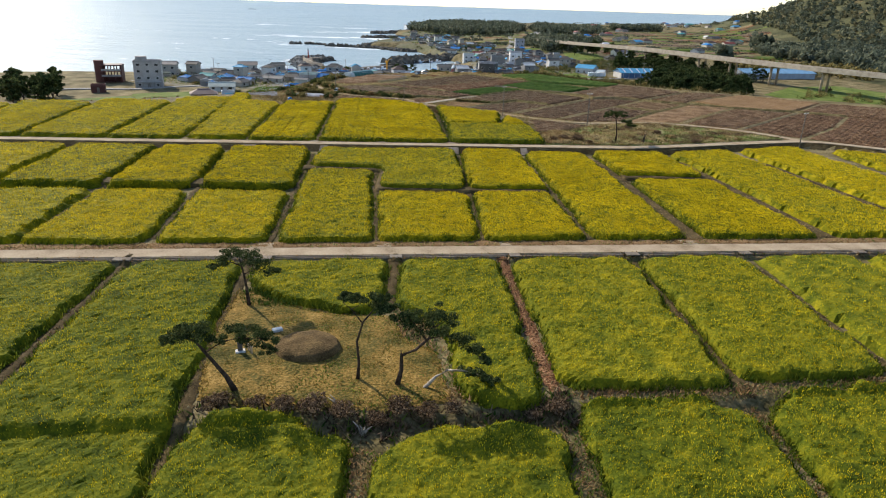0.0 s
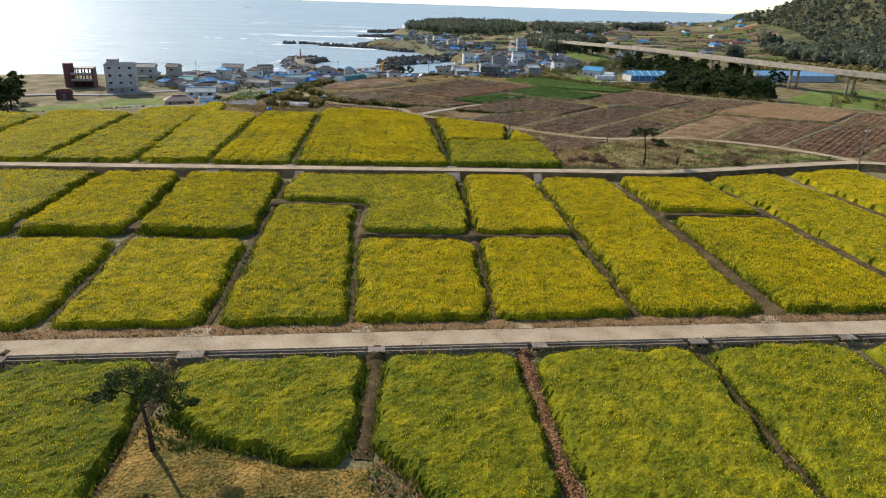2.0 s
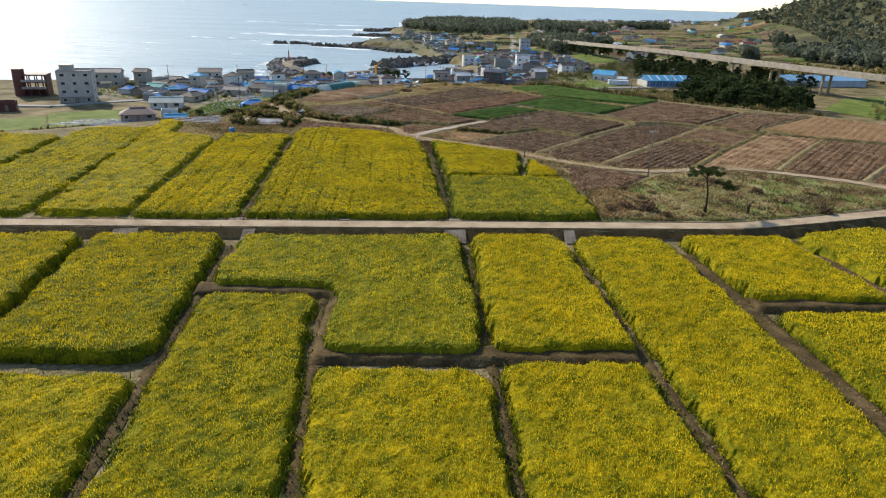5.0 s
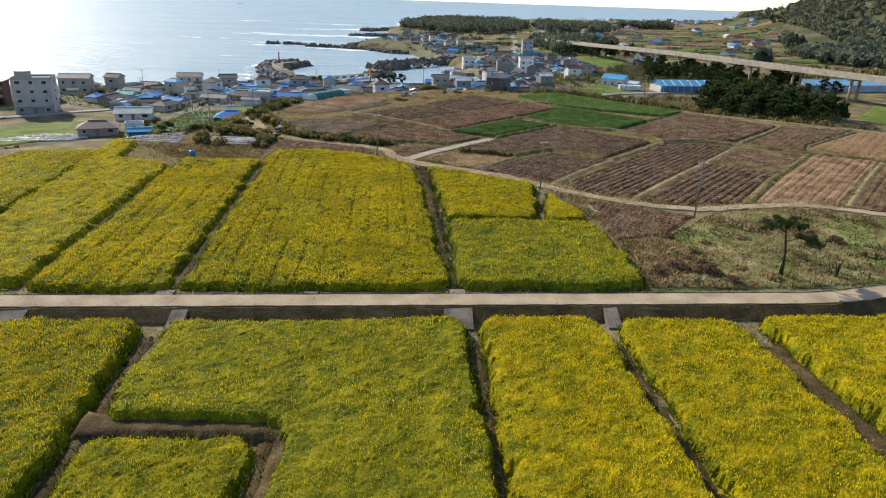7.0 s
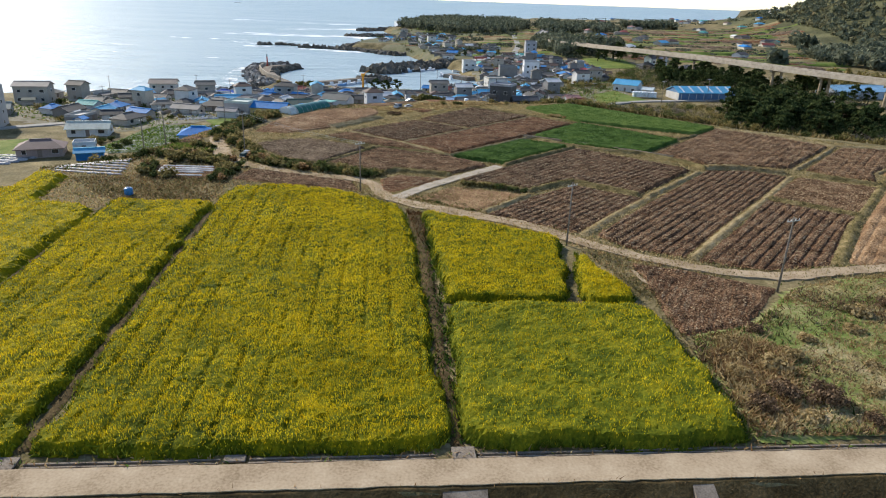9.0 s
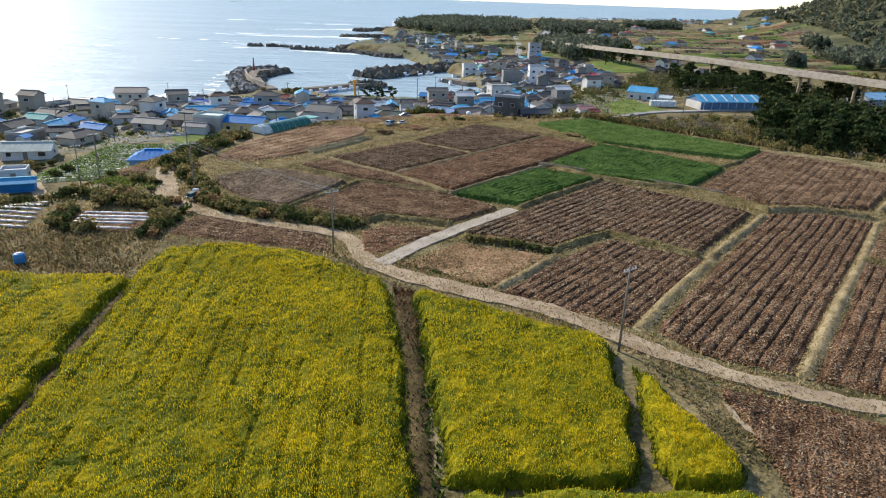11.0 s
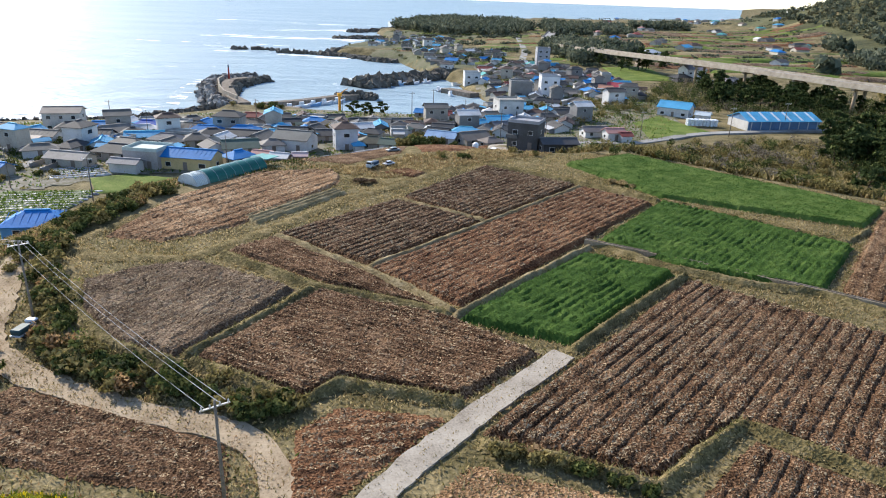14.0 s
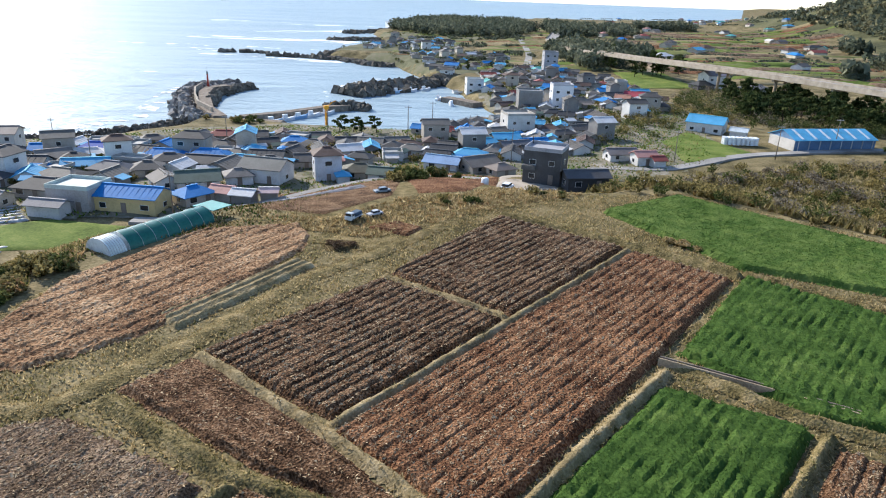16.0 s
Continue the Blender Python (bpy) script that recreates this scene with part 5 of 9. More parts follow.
# worn edges along the paths between the blocks
for i, (a, b) in enumerate(PA[1:9]):
    y0, y1 = (20, 80) if i < 2 else (50, 82)
    line = ((a[0] + (b[0] - a[0]) * (y0 - a[1]) / (b[1] - a[1]), y0), (b[0], y1))
    out = [(line[0][0] - 0.5, y0), (line[0][0] + 0.5, y0), (line[1][0] + 0.5, y1), (line[1][0] - 0.5, y1)]
    if i == 2:
        out = [(-4.2, 66), (-3.0, 66), (-3.0, 82), (-4.2, 82)]
    tagged(sheet("path_soil", out, 0.35, lambda x, y, d: 0.17 + 0.07 * bumps(x, y, 1.0, 2), RED_SOIL if i in (3,) else BANK, edge=0.4, wobble=0.25), "bare trodden strip of earth between crop blocks", "footpath", "footpaths between the blocks", "stuff")
    tufts("path_grass", out, 7, 0.1, 0.28, DRY_GRASS if i % 2 else RUST_GRASS, "dry grass along the footpath", "dead grass", -0.1)
# trodden earth in dark BANK, which also paints in the crop walls' shade
for i, (a, b) in enumerate(PB[1:12]):
    y0, y1 = (86, 143) if i != 5 else (86, 127)
    w = 0.35 if i < 8 else 1.4
    y0 = max(y0, ROAD_A(a[0]) + 4.6)
    out = [(cross((a, b), y0) - w, y0), (cross((a, b), y0) + w, y0), (cross((a, b), y1) + w, y1), (cross((a, b), y1) - w, y1)]
    tagged(sheet("path_soil", out, 0.35, lambda x, y, d: 0.17 + 0.07 * bumps(x, y, 1.0, 2), BANK, edge=0.4, wobble=0.25), "bare trodden strip of earth between crop blocks", "footpath", "footpaths between the blocks", "stuff")
    tufts("path_grass", out, 7, 0.1, 0.3, DRY_GRASS if i > 5 else WEED, "grass along the footpath", "grass", 0.0)
# same dark BANK earth here: path soil plus painted shade between the crops
for i, (a, b) in enumerate(PC[1:]):
    y0, y1 = 152, 208
    out = [(cross((a, b), y0) - 0.35, y0), (cross((a, b), y0) + 0.35, y0), (cross((a, b), y1) + (1.6 if i == 6 else 0.5), y1), (cross((a, b), y1) - 0.5, y1)]
    tagged(sheet("path_soil", out, 0.35, lambda x, y, d: 0.17 + 0.07 * bumps(x, y, 1.0, 2), BANK, edge=0.4, wobble=0.25), "bare trodden strip of earth between crop blocks", "footpath", "footpaths between the blocks", "stuff")
    tufts("path_grass", out, 6, 0.1, 0.3, RUST_GRASS if i == 6 else DRY_GRASS, "dry grass along the footpath", "dead grass", 0.0)
VERGE_SOIL = [(x, ROAD_A(x) + 2.74) for x in range(-60, 71, 10)] + [(x, ROAD_A(x) + 5.0) for x in range(70, -61, -10)]
tagged(sheet("verge_soil", VERGE_SOIL, 0.4, lambda x, y, d: 0.1 + 0.08 * bumps(x, y, 1.1, 2), TAN_SOIL, edge=0.3, wobble=0.25), "rusty brown soil verge along the farm road", "verge", kind="stuff")
verge = [(x, ROAD_A(x) + 2.75) for x in range(-60, 71, 10)] + [(x, ROAD_A(x) + 4.3) for x in range(70, -61, -10)]
tufts("verge_grass", verge, 13, 0.1, 0.26, RUST_GRASS, "rusty dry grass along the farm road", "dead grass", -0.1)
tufts("verge_weeds", verge, 4, 0.1, 0.2, WEED, "green weeds along the farm road", "weeds", 0.1)
STEP = [(14, 48.2), (28, 50.0), (44, 51.6), (60, 53.2), (60, 55), (44, 53.3), (28, 51.6), (13, 49.8)]
tufts("step_grass", STEP, 8, 0.12, 0.35, RUST_GRASS, "dead grass on the field step", "dead grass", -0.1)



def along(line, near, far):
    """Outlines of the two verges of a track."""
    pts = np.array(line, float)
    way = np.gradient(pts, axis=0)
    way /= np.linalg.norm(way, axis=1)[:, None]
    side = np.stack([-way[:, 1], way[:, 0]], -1)
    return [[tuple(p) for p in pts + s * side * near] + [tuple(p) for p in (pts + s * side * far)[::-1]] for s in (-1, 1)]


TRACK = [(-42.5, 259.5), (-38.6, 250), (-36.0, 243.6), (-29.8, 237.9), (-18.7, 232.4), (-9.4, 229.5), (-5.5, 225.4), (-3.2, 218.8), (1.1, 214.4), (6.9, 210.7), (12.6, 207.6), (19.1, 203.6), (26.6, 196), (35.6, 189.8), (45.9, 186.6), (55.6, 188.6), (66.2, 190.2), (75.2, 186.6), (83.5, 182), (90.1, 175.6)]
for out in along(TRACK, 1.6, 2.8):
    tufts("verge_grass", out, 9, 0.1, 0.28, DRY_GRASS, "dry grass along the dirt track", "dead grass", -0.2)
    tufts("verge_weeds", out, 6, 0.1, 0.25, WEED, "green weeds along the dirt track", "weeds", 0.0)
for out in along([(-1.2, 217.4), (3.4, 224.6), (7.7, 230.0), (13, 236), (18.4, 241.8)], 1.1, 1.9):
    tufts("verge_grass", out, 9, 0.1, 0.25, DRY_GRASS, "dry grass along the spur road", "dead grass", -0.2)
tufts("gap_weeds", [(27.6, 153.6), (29.2, 153.6), (30.4, 170), (29.4, 190), (26.4, 196), (24, 197.6), (27.2, 178)], 9, 0.09, 0.22, STRAW_MIX, "half-dry weeds between crop and bare soil", "weeds", -0.1)
tufts("gap_weeds", [(4.9, 153), (6.2, 153), (5.2, 180), (3.2, 207), (1.4, 207), (3.4, 178)], 8, 0.11, 0.35, WEED, "green weeds along the footpath", "weeds", 0.0)
tufts("gap_rust", [(2.4, 196), (3.8, 196), (2.9, 209), (0.4, 211)], 14, 0.11, 0.5, RUST_GRASS, "rusty tall grass along the footpath", "dead grass", -0.3)
tufts("fallow_straw", corner, 12, 0.12, 0.3, DRY_GRASS, "straw and dead weeds on the fallow patch", "dead grass", -0.25, 1.2)
tufts("fallow_weeds", corner, 5, 0.12, 0.25, WEED, "green weeds on the fallow patch", "weeds", 0.2)
tufts("fallow_green", [(1.4, 217.2), (3.6, 219.6), (13.2, 211.8), (11.6, 210.4)], 14, 0.1, 0.3, WEED, "bright green grass at the patch's edge", "grass", -0.3)

# ---- rough ground with a lone pine ----
SCRUB = [(28.6, 166), (28.4, 154.2), (48, 155.2), (60, 157.8), (74, 163), (86, 167.6), (92, 170), (88.5, 173.6), (82, 179.6), (74, 184), (64, 187.6), (56, 186.2), (46.4, 182.6), (37.2, 173), (30, 170.4)]
tagged(sheet("rough_grass", SCRUB, 0.5, lambda x, y, d: 0.12 + 0.25 * np.clip(bumps(x, y, 5, 2), 0, 1) + 0.08 * bumps(x, y, 1.2, 1), material("scrub_turf", [(0.08, 0.105, 0.026), (0.15, 0.19, 0.05), (0.23, 0.215, 0.095), (0.4, 0.31, 0.19)], 0.2, fine=13, bump=0.5, reach=0.1), edge=0.8, wobble=0.5), "rough uneven grassland beside the farm road", "rough grass", kind="stuff")
def rough(name, outline, per, wide, tall, mat, words, seed, bar, category="dead grass", lift=0.04):
    """Ragged patches of single blades."""
    x, y = scatter(outline, int(area(outline) * per))
    keep = bumps(x, y, 5, seed) + 0.5 * bumps(x, y, 1.4, seed + 1) + 0.3 * rng.normal(0, 1, len(x)) > bar
    x, y = x[keep], y[keep]
    return tagged(blades(name, x, y, terrain(x, y) + lift, wide, tall, mat, lean=0.7), words, category, kind="stuff")


rough("scrub_straw", SCRUB, 34, 0.18, 0.42, DRY_GRASS, "pale dead grass clumps on rough ground", 2, 0.3)
rough("scrub_brown", SCRUB, 34, 0.14, 0.34, RUST_GRASS, "brown dead weeds on rough ground", 3, 0.3)
rough("scrub_bramble", SCRUB, 40, 0.12, 0.5, BRAMBLE, "dark brown brambles on rough ground", 1, 0.42, "brambles")
rough("scrub_green", SCRUB, 70, 0.12, 0.14, GREEN_TURF, "short green weeds on rough ground", 4, -0.12, "weeds")
rough("scrub_half", SCRUB, 40, 0.11, 0.14, STRAW_MIX, "short half-dry turf on rough ground", 5, 0.0, "grass")
rough("scrub_dark", SCRUB, 14, 0.2, 0.45, LEAVES, "dark brambles on rough ground", 0, 0.48, "brambles")
BRUSHY = [(28.6, 154.4), (31.5, 154.6), (35.5, 161), (38, 168), (33, 170.6), (29.4, 166)]
rough("crop_edge_brush", BRUSHY, 26, 0.22, 0.7, DRY_GRASS, "pale matted dead grass beside the crop", 5, -0.1)
rough("crop_edge_rust", BRUSHY, 22, 0.2, 0.7, RUST_GRASS, "brown matted brush beside the crop", 3, -0.1)
for near_line, far_line, words in ((lambda x: ROAD_B(x) + 2.6, lambda x: ROAD_B(x) + 3.5, "dead grass along a farm road's drain"), (lambda x: ROAD_A(x) - 1.9, lambda x: ROAD_A(x) - 0.25, "dead grass along a farm road's drain"), (lambda x: ROAD_A(x) + 2.65, lambda x: ROAD_A(x) + 4.8, "rusty grass beside a farm road")):
    band = [(x, near_line(x)) for x in range(-70, 81, 10)] + [(x, far_line(x)) for x in range(80, -71, -10)]
    rough("roadside_rust", band, 30, 0.13, 0.26, RUST_GRASS, words, 2, -0.25)
    rough("roadside_straw", band, 18, 0.13, 0.24, DRY_GRASS, words, 4, -0.1)
    rough("roadside_weeds", band, 16, 0.13, 0.24, WEED, words.replace("dead", "green").replace("rusty", "green"), 1, 0.05, "weeds")
for band in ([(27.7, 15), (29.0, 15), (29.5, 49), (28.1, 49)], [(43.9, 15), (45.6, 15), (45.7, 52), (44.1, 52)], [(11.0, 15), (13.0, 15), (13.7, 48), (11.3, 46)], [(-5.0, 15), (-2.9, 15), (-3.1, 42), (-5.4, 43)], [(12.6, 47.6), (62, 53.2), (62, 55.4), (12, 50)]):
    rough("gap_rust", band, 30, 0.12, 0.24, RUST_GRASS, "brown dead grass on the path between crop blocks", 2, -0.3)
    rough("gap_weeds", band, 20, 0.12, 0.24, WEED, "green weeds on the path between crop blocks", 4, 0.0, "weeds")
rough("plot_straw", PLOT, 40, 0.1, 0.16, TURF, "short dry turf on the burial plot", 1, -0.1, lift=0.17)
rough("plot_green", PLOT, 22, 0.1, 0.14, WEED, "short half-green turf on the burial plot", 5, -0.1, "grass", lift=0.17)
SIDE = [(2.2, 48), (1.6, 56.6), (-1.8, 59.4), (-3.4, 64.4), (-2.7, 66), (-0.1, 63.4), (2.6, 58.6), (2.9, 52.5), (4.6, 47.6)]
rough("plot_brush", SIDE, 26, 0.16, 0.5, RUST_GRASS, "brown dead brush beside the burial plot", 1, -0.1)
rough("plot_weeds", SIDE, 20, 0.14, 0.4, WEED, "green weeds beside the burial plot", 4, 0.0, "weeds")
LIP = [(x, ROAD_B(x) - 0.75) for x in range(-70, 81, 10)] + [(x, ROAD_B(x) + 0.0) for x in range(80, -71, -10)]
x, y = scatter(LIP, 3600)
z = np.array([ground(0, 151)]) + 0.05 - 1.15 * np.clip((ROAD_B(x) - y - 0.1), 0, 1)
tagged(blades("bank_grass", x, y, z - 0.15, 0.14, 0.4, RUST_GRASS, lean=0.5), "rusty dead grass hanging on the road bank", "dead grass", kind="stuff")
straw_bush = shrub(2.2, 0.9, DRY_GRASS, 6, 60, 0.18, 8, "dead_bush")
tagged(settle(straw_bush, 31.0, 163.4), "pale heap of dead grass on rough ground", "bush", "brush on the rough ground")
for x, y, s in ((32, 166, 1.0), (35, 164.5, 1.3), (33.5, 160, 1.2), (37.5, 166.5, 1.0), (36.6, 159, 1.4), (41.5, 160.5, 0.8), (44, 157.4, 1.0), (50, 176, 1.2), (54.4, 178, 1.0), (58, 176.2, 1.2), (56, 162, 0.8), (62, 166, 1.1), (70, 172, 1.2), (66, 160, 1.0), (34, 156.6, 0.9), (39, 156.2, 0.8), (30.6, 158, 1.1), (32.4, 169, 0.9), (41, 170, 0.8), (47, 172, 0.9), (60, 171, 1.0), (52, 166, 0.8), (36.5, 171.5, 0.8), (44.5, 165, 0.7)):
    again(dead_bush if int(x) % 3 == 0 else straw_bush, x, y, 61 * x, s)
lone = shaped_pine([(0, 0, 0), (0.1, 0, 1.6), (0, 0, 3.2), (-0.35, 0, 5.0), (-0.6, 0, 6.3)], 0.22, [[(-0.2, 0, 4.4), (1.5, 0.1, 4.8), (3.3, 0, 4.2)], [(-0.5, 0, 5.6), (-1.6, 0, 6.3), (-2.6, 0, 6.3)]], [(-2.0, 0, 6.6, 0.9), (-0.8, 0.2, 7.2, 1.0), (0.6, 0, 7.0, 0.9), (1.3, 0.2, 6.4, 0.7), (-2.9, 0, 6.2, 0.5), (2.2, 0, 4.9, 0.8), (3.5, 0, 4.2, 0.75), (2.8, 0.4, 4.6, 0.6), (0.2, 0.6, 6.2, 0.6)], 55)
tagged(settle(lone, 45.9, 158.9), "lone wind-bent pine on rough ground", "pine tree")
snag = empty("dead_stump", 52.6, 158.4, ground(52.6, 158.4))
for e, rad in (((0.1, 0.1, 1.9), 0.22), ((0.6, 0.2, 2.3), 0.09), ((-0.5, 0, 2.2), 0.08)):
    bm = bmesh.new()
    tube(bm, [(0, 0, -0.1), (e[0] * 0.3, e[1] * 0.3, e[2] * 0.5), e], [rad * 1.3, rad, rad * 0.5], 7)
    part("dead_branch", bm, BARK, snag, smooth=True)
tagged(snag, "broken dark stump of a dead tree", "dead stump")


# ---- poles and wires ----
def pole(height=8.6, arms=1):
    thing = empty("utility_pole", 0, 0, 0)
    bm = bmesh.new()
    tube(bm, [(0, 0, -0.3), (0, 0, height / 2), (0, 0, height)], [0.13, 0.105, 0.08], 10)
    part("post", bm, POLE_GREY, thing, smooth=True)
    for k in range(arms):
        box("crossarm", 0, 0, height - 0.5 - 0.8 * k, 1.8, 0.09, 0.09, STEEL, thing)
        for x in (-0.8, -0.3, 0.3, 0.8):
            bm = bmesh.new()
            tube(bm, [(x, 0, height - 0.42 - 0.8 * k), (x, 0, height - 0.3 - 0.8 * k), (x, 0, height - 0.2 - 0.8 * k)], [0.05, 0.06, 0.03], 6)
            part("insulator", bm, paint(0.6, 0.58, 0.55), thing)
    return thing


first_pole = pole()
tagged(settle(first_pole, -7.4, 220.6, 35), "grey concrete utility pole with a crossarm", "utility pole", "utility poles by the track")
POLES = [(22.5, 196.5, 35, 1.0), (44.2, 182.0, 20, 1.05), (92.2, 160.6, 30, 1.1), (-33.0, 246.6, 40, 1.0), (-51.7, 254.6, 10, 1.0), (-52, 300, 0, 1.0), (-37, 330, 0, 1.0), (-78, 320, 0, 1.0), (-103, 340, 0, 1.0), (-70, 372, 0, 1.0), (-48, 405, 0, 1.1), (-22, 420, 0, 1.1), (2, 430, 0, 1.2), (10, 442, 0, 1.2), (36, 372, 0, 1.0), (30, 392, 0, 1.1), (46, 402, 0, 1.1), (74, 392, 0, 1.0), (106, 400, 0, 1.1), (132, 415, 0, 1.1), (58, 455, 0, 1.2), (20, 410, 0, 1.2), (-90, 395, 0, 1.0), (-115, 372, 0, 1.0), (-128, 322, 0, 1.0), (-62, 268, 20, 1.0)]
for x, y, turn, size in POLES:
    p = again(first_pole, x, y, turn, size)
for run in ([(-51.7, 254.6), (-33.0, 246.6), (-7.4, 220.6)], [(-62, 268), (-51.7, 254.6)]):
    for (ax, ay), (bx, by) in zip(run, run[1:]):
        for off in (-0.8, 0.3, 0.8):
            bm = bmesh.new()
            pts = []
            za, zb = ground(ax, ay) + 8.35, ground(bx, by) + 8.35
            for k in range(13):
                t = k / 12
                pts.append((ax + (bx - ax) * t + off * 0.6, ay + (by - ay) * t + off * 0.6, za + (zb - za) * t - 2.2 * t * (1 - t)))
            tube(bm, pts, [0.018] * 13, 4)
            tagged(part("power_cable", bm, CABLE), "thin dark power cable sagging between poles", "cable", "cables between the poles")


# ---- vehicles, barrels and other small things by the track ----
def small_truck(x, y, turn, cab=(0.7, 0.72, 0.74), load=(0.05, 0.12, 0.25), label="small white truck with a dark blue load"):
    thing = empty("small_truck", x, y, ground(x, y) + 0.06, turn)
    bm = bmesh.new()
    add_box(bm, -1.3, 0, 0.35, 1.3, 1.5, 0.75, bevel=0.08)
    add_box(bm, -1.2, 0, 1.05, 1.0, 1.4, 0.62, bevel=0.12)
    part("cab", bm, paint(*cab, 0.3), thing)
    box("windscreen", -1.72, 0, 1.12, 0.06, 1.2, 0.45, GLASS, thing)
    for s in (-0.71, 0.71):
        box("side_window", -1.2, s, 1.12, 0.6, 0.03, 0.4, GLASS, thing)
    box("load_bed", 0.75, 0, 0.55, 2.6, 1.55, 0.12, paint(*cab, 0.4), thing)
    box("load_cover", 0.75, 0, 0.67, 2.4, 1.45, 0.75, paint(*load), thing, "tarpaulin-covered load", bevel=0.15)
    for wx in (-1.3, 1.2):
        for wy in (-0.68, 0.68):
            bm = bmesh.new()
            bmesh.ops.create_cone(bm, cap_ends=True, segments=14, radius1=0.3, radius2=0.3, depth=0.2, matrix=pose(wx, wy, 0.3, 90))
            w = part("wheel", bm, TYRE, thing)
    return tagged(thing, label, "truck")


def car(x, y, turn, tone=(0.7, 0.7, 0.7), label="parked white car", z=None):
    thing = empty("parked_car", x, y, (ground(x, y) if z is None else z) + 0.05, turn)
    bm = bmesh.new()
    add_box(bm, 0, 0, 0.3, 4.3, 1.75, 0.55, bevel=0.14)
    part("body", bm, paint(*tone, 0.25), thing)
    bm = bmesh.new()
    add_box(bm, 0.15, 0, 0.82, 2.3, 1.5, 0.55, bevel=0.2)
    part("cabin", bm, GLASS, thing, "dark glazed cabin")
    box("car_roof", 0.15, 0, 1.34, 1.7, 1.25, 0.07, paint(*tone, 0.25), thing, bevel=0.03)
    for wx in (-1.35, 1.35):
        for wy in (-0.8, 0.8):
            bm = bmesh.new()
            bmesh.ops.create_cone(bm, cap_ends=True, segments=12, radius1=0.31, radius2=0.31, depth=0.2, matrix=pose(wx, wy, 0.31, 90))
            part("wheel", bm, TYRE, thing)
    return tagged(thing, label, "car", "parked cars")


small_truck(-32.4, 244.2, -100, (0.5, 0.52, 0.55), (0.03, 0.06, 0.06)).scale = (0.72, 0.72, 0.72)
barrel = empty("water_tank", -43.5, 215.6, ground(-43.5, 215.6))
bm = bmesh.new()
tube(bm, [(0, 0, 0), (0, 0, 0.1), (0, 0, 1.0), (0, 0, 1.15)], [0.6, 0.66, 0.66, 0.5], 16)
part("drum", bm, paint(0.03, 0.16, 0.36, 0.4), barrel, smooth=True)
bm = bmesh.new()
tube(bm, [(0, 0, 1.14), (0, 0, 1.24)], [0.28, 0.26], 12)
part("lid", bm, paint(0.02, 0.1, 0.25, 0.4), barrel)
tagged(barrel, "blue plastic water tank at the field's edge", "water tank")

# ---- plots and brush between the fields and the village ----
GARDEN = [(-46.6, 236.4), (-35.4, 236.2), (-33.6, 230.4), (-36.6, 227.4), (-45, 228.4)]
tagged(sheet("garden_plot", GARDEN, 0.5, lambda x, y, d: 0.1 + 0.05 * bumps(x, y, 1, 2), SOIL, edge=0.4), "bare garden plot of dark soil", "garden plot", kind="stuff")
for i, (x0, y0, x1, y1) in enumerate(((-45.4, 235.4, -35.8, 235.2), (-45.4, 233.8, -35.2, 233.6), (-45.2, 232.4, -34.8, 232.2), (-45, 231.0, -36.4, 230.9), (-41, 228.9, -36, 228.7))):
    out = [(x0, y0 - 0.4), (x1, y1 - 0.4), (x1, y1 + 0.4), (x0, y0 + 0.4)]
    tagged(sheet("mulched_bed", out, 0.25, lambda x, y, d: 0.3 + 0.05 * bumps(x, y, 0.7, 2), FILM, edge=0.35), "raised bed under silver mulch film", "mulch film", "mulched beds")
for i in range(7):
    y = 243.6 - 2.0 * i
    out = [(-67 + 0.7 * i, y - 1.6), (-53 + 0.5 * i, y - 3.4), (-53 + 0.5 * i, y - 2.7), (-67 + 0.7 * i, y - 0.9)]
    tagged(sheet("mulched_bed", out, 0.25, lambda x, y, d: 0.22 + 0.05 * bumps(x, y, 0.7, 2), DULL_FILM, edge=0.3), "raised bed under silver mulch film", "mulch film", "mulched beds")
tagged(sheet("grass_bed", [(-63, 243), (-55, 240.6), (-55.4, 238.6), (-63.6, 240.6)], 0.4, lambda x, y, d: 0.2 + 0.05 * bumps(x, y, 0.7, 2), GRASS, edge=0.3), "bed of short green grass", "grass bed", kind="stuff")
tufts("fallow_grass", [(-58, 226), (-46, 213), (-30, 213), (-31, 226), (-34, 228), (-46, 229)], 9, 0.1, 0.26, STRAW_MIX, "dry fallow grass above the rapeseed", "dead grass", -0.1)
tufts("fallow_brown", [(-58, 226), (-46, 213), (-30, 213), (-31, 226), (-34, 228), (-46, 229)], 3, 0.1, 0.24, RUST_GRASS, "brown dead weeds above the rapeseed", "dead grass", 0.0)
tagged(sheet("fallow_field", [(-200, 206), (-150, 200), (-97, 209), (-82, 222), (-104, 240), (-128, 236), (-150, 226)], 0.9, lambda x, y, d: 0.12 + 0.08 * bumps(x, y, 1.5, 2), STRAW_SOIL, edge=1.2, wobble=0.8, smooth=False), "reddish fallow field of dead grass", "fallow field", kind="stuff")
tufts("fallow_tufts", [(-160, 196), (-97, 208), (-80, 222), (-100, 240), (-140, 225), (-170, 205)], 2.5, 0.25, 0.5, RUST_GRASS, "reddish dead grass on fallow ground", "dead grass", -0.1)

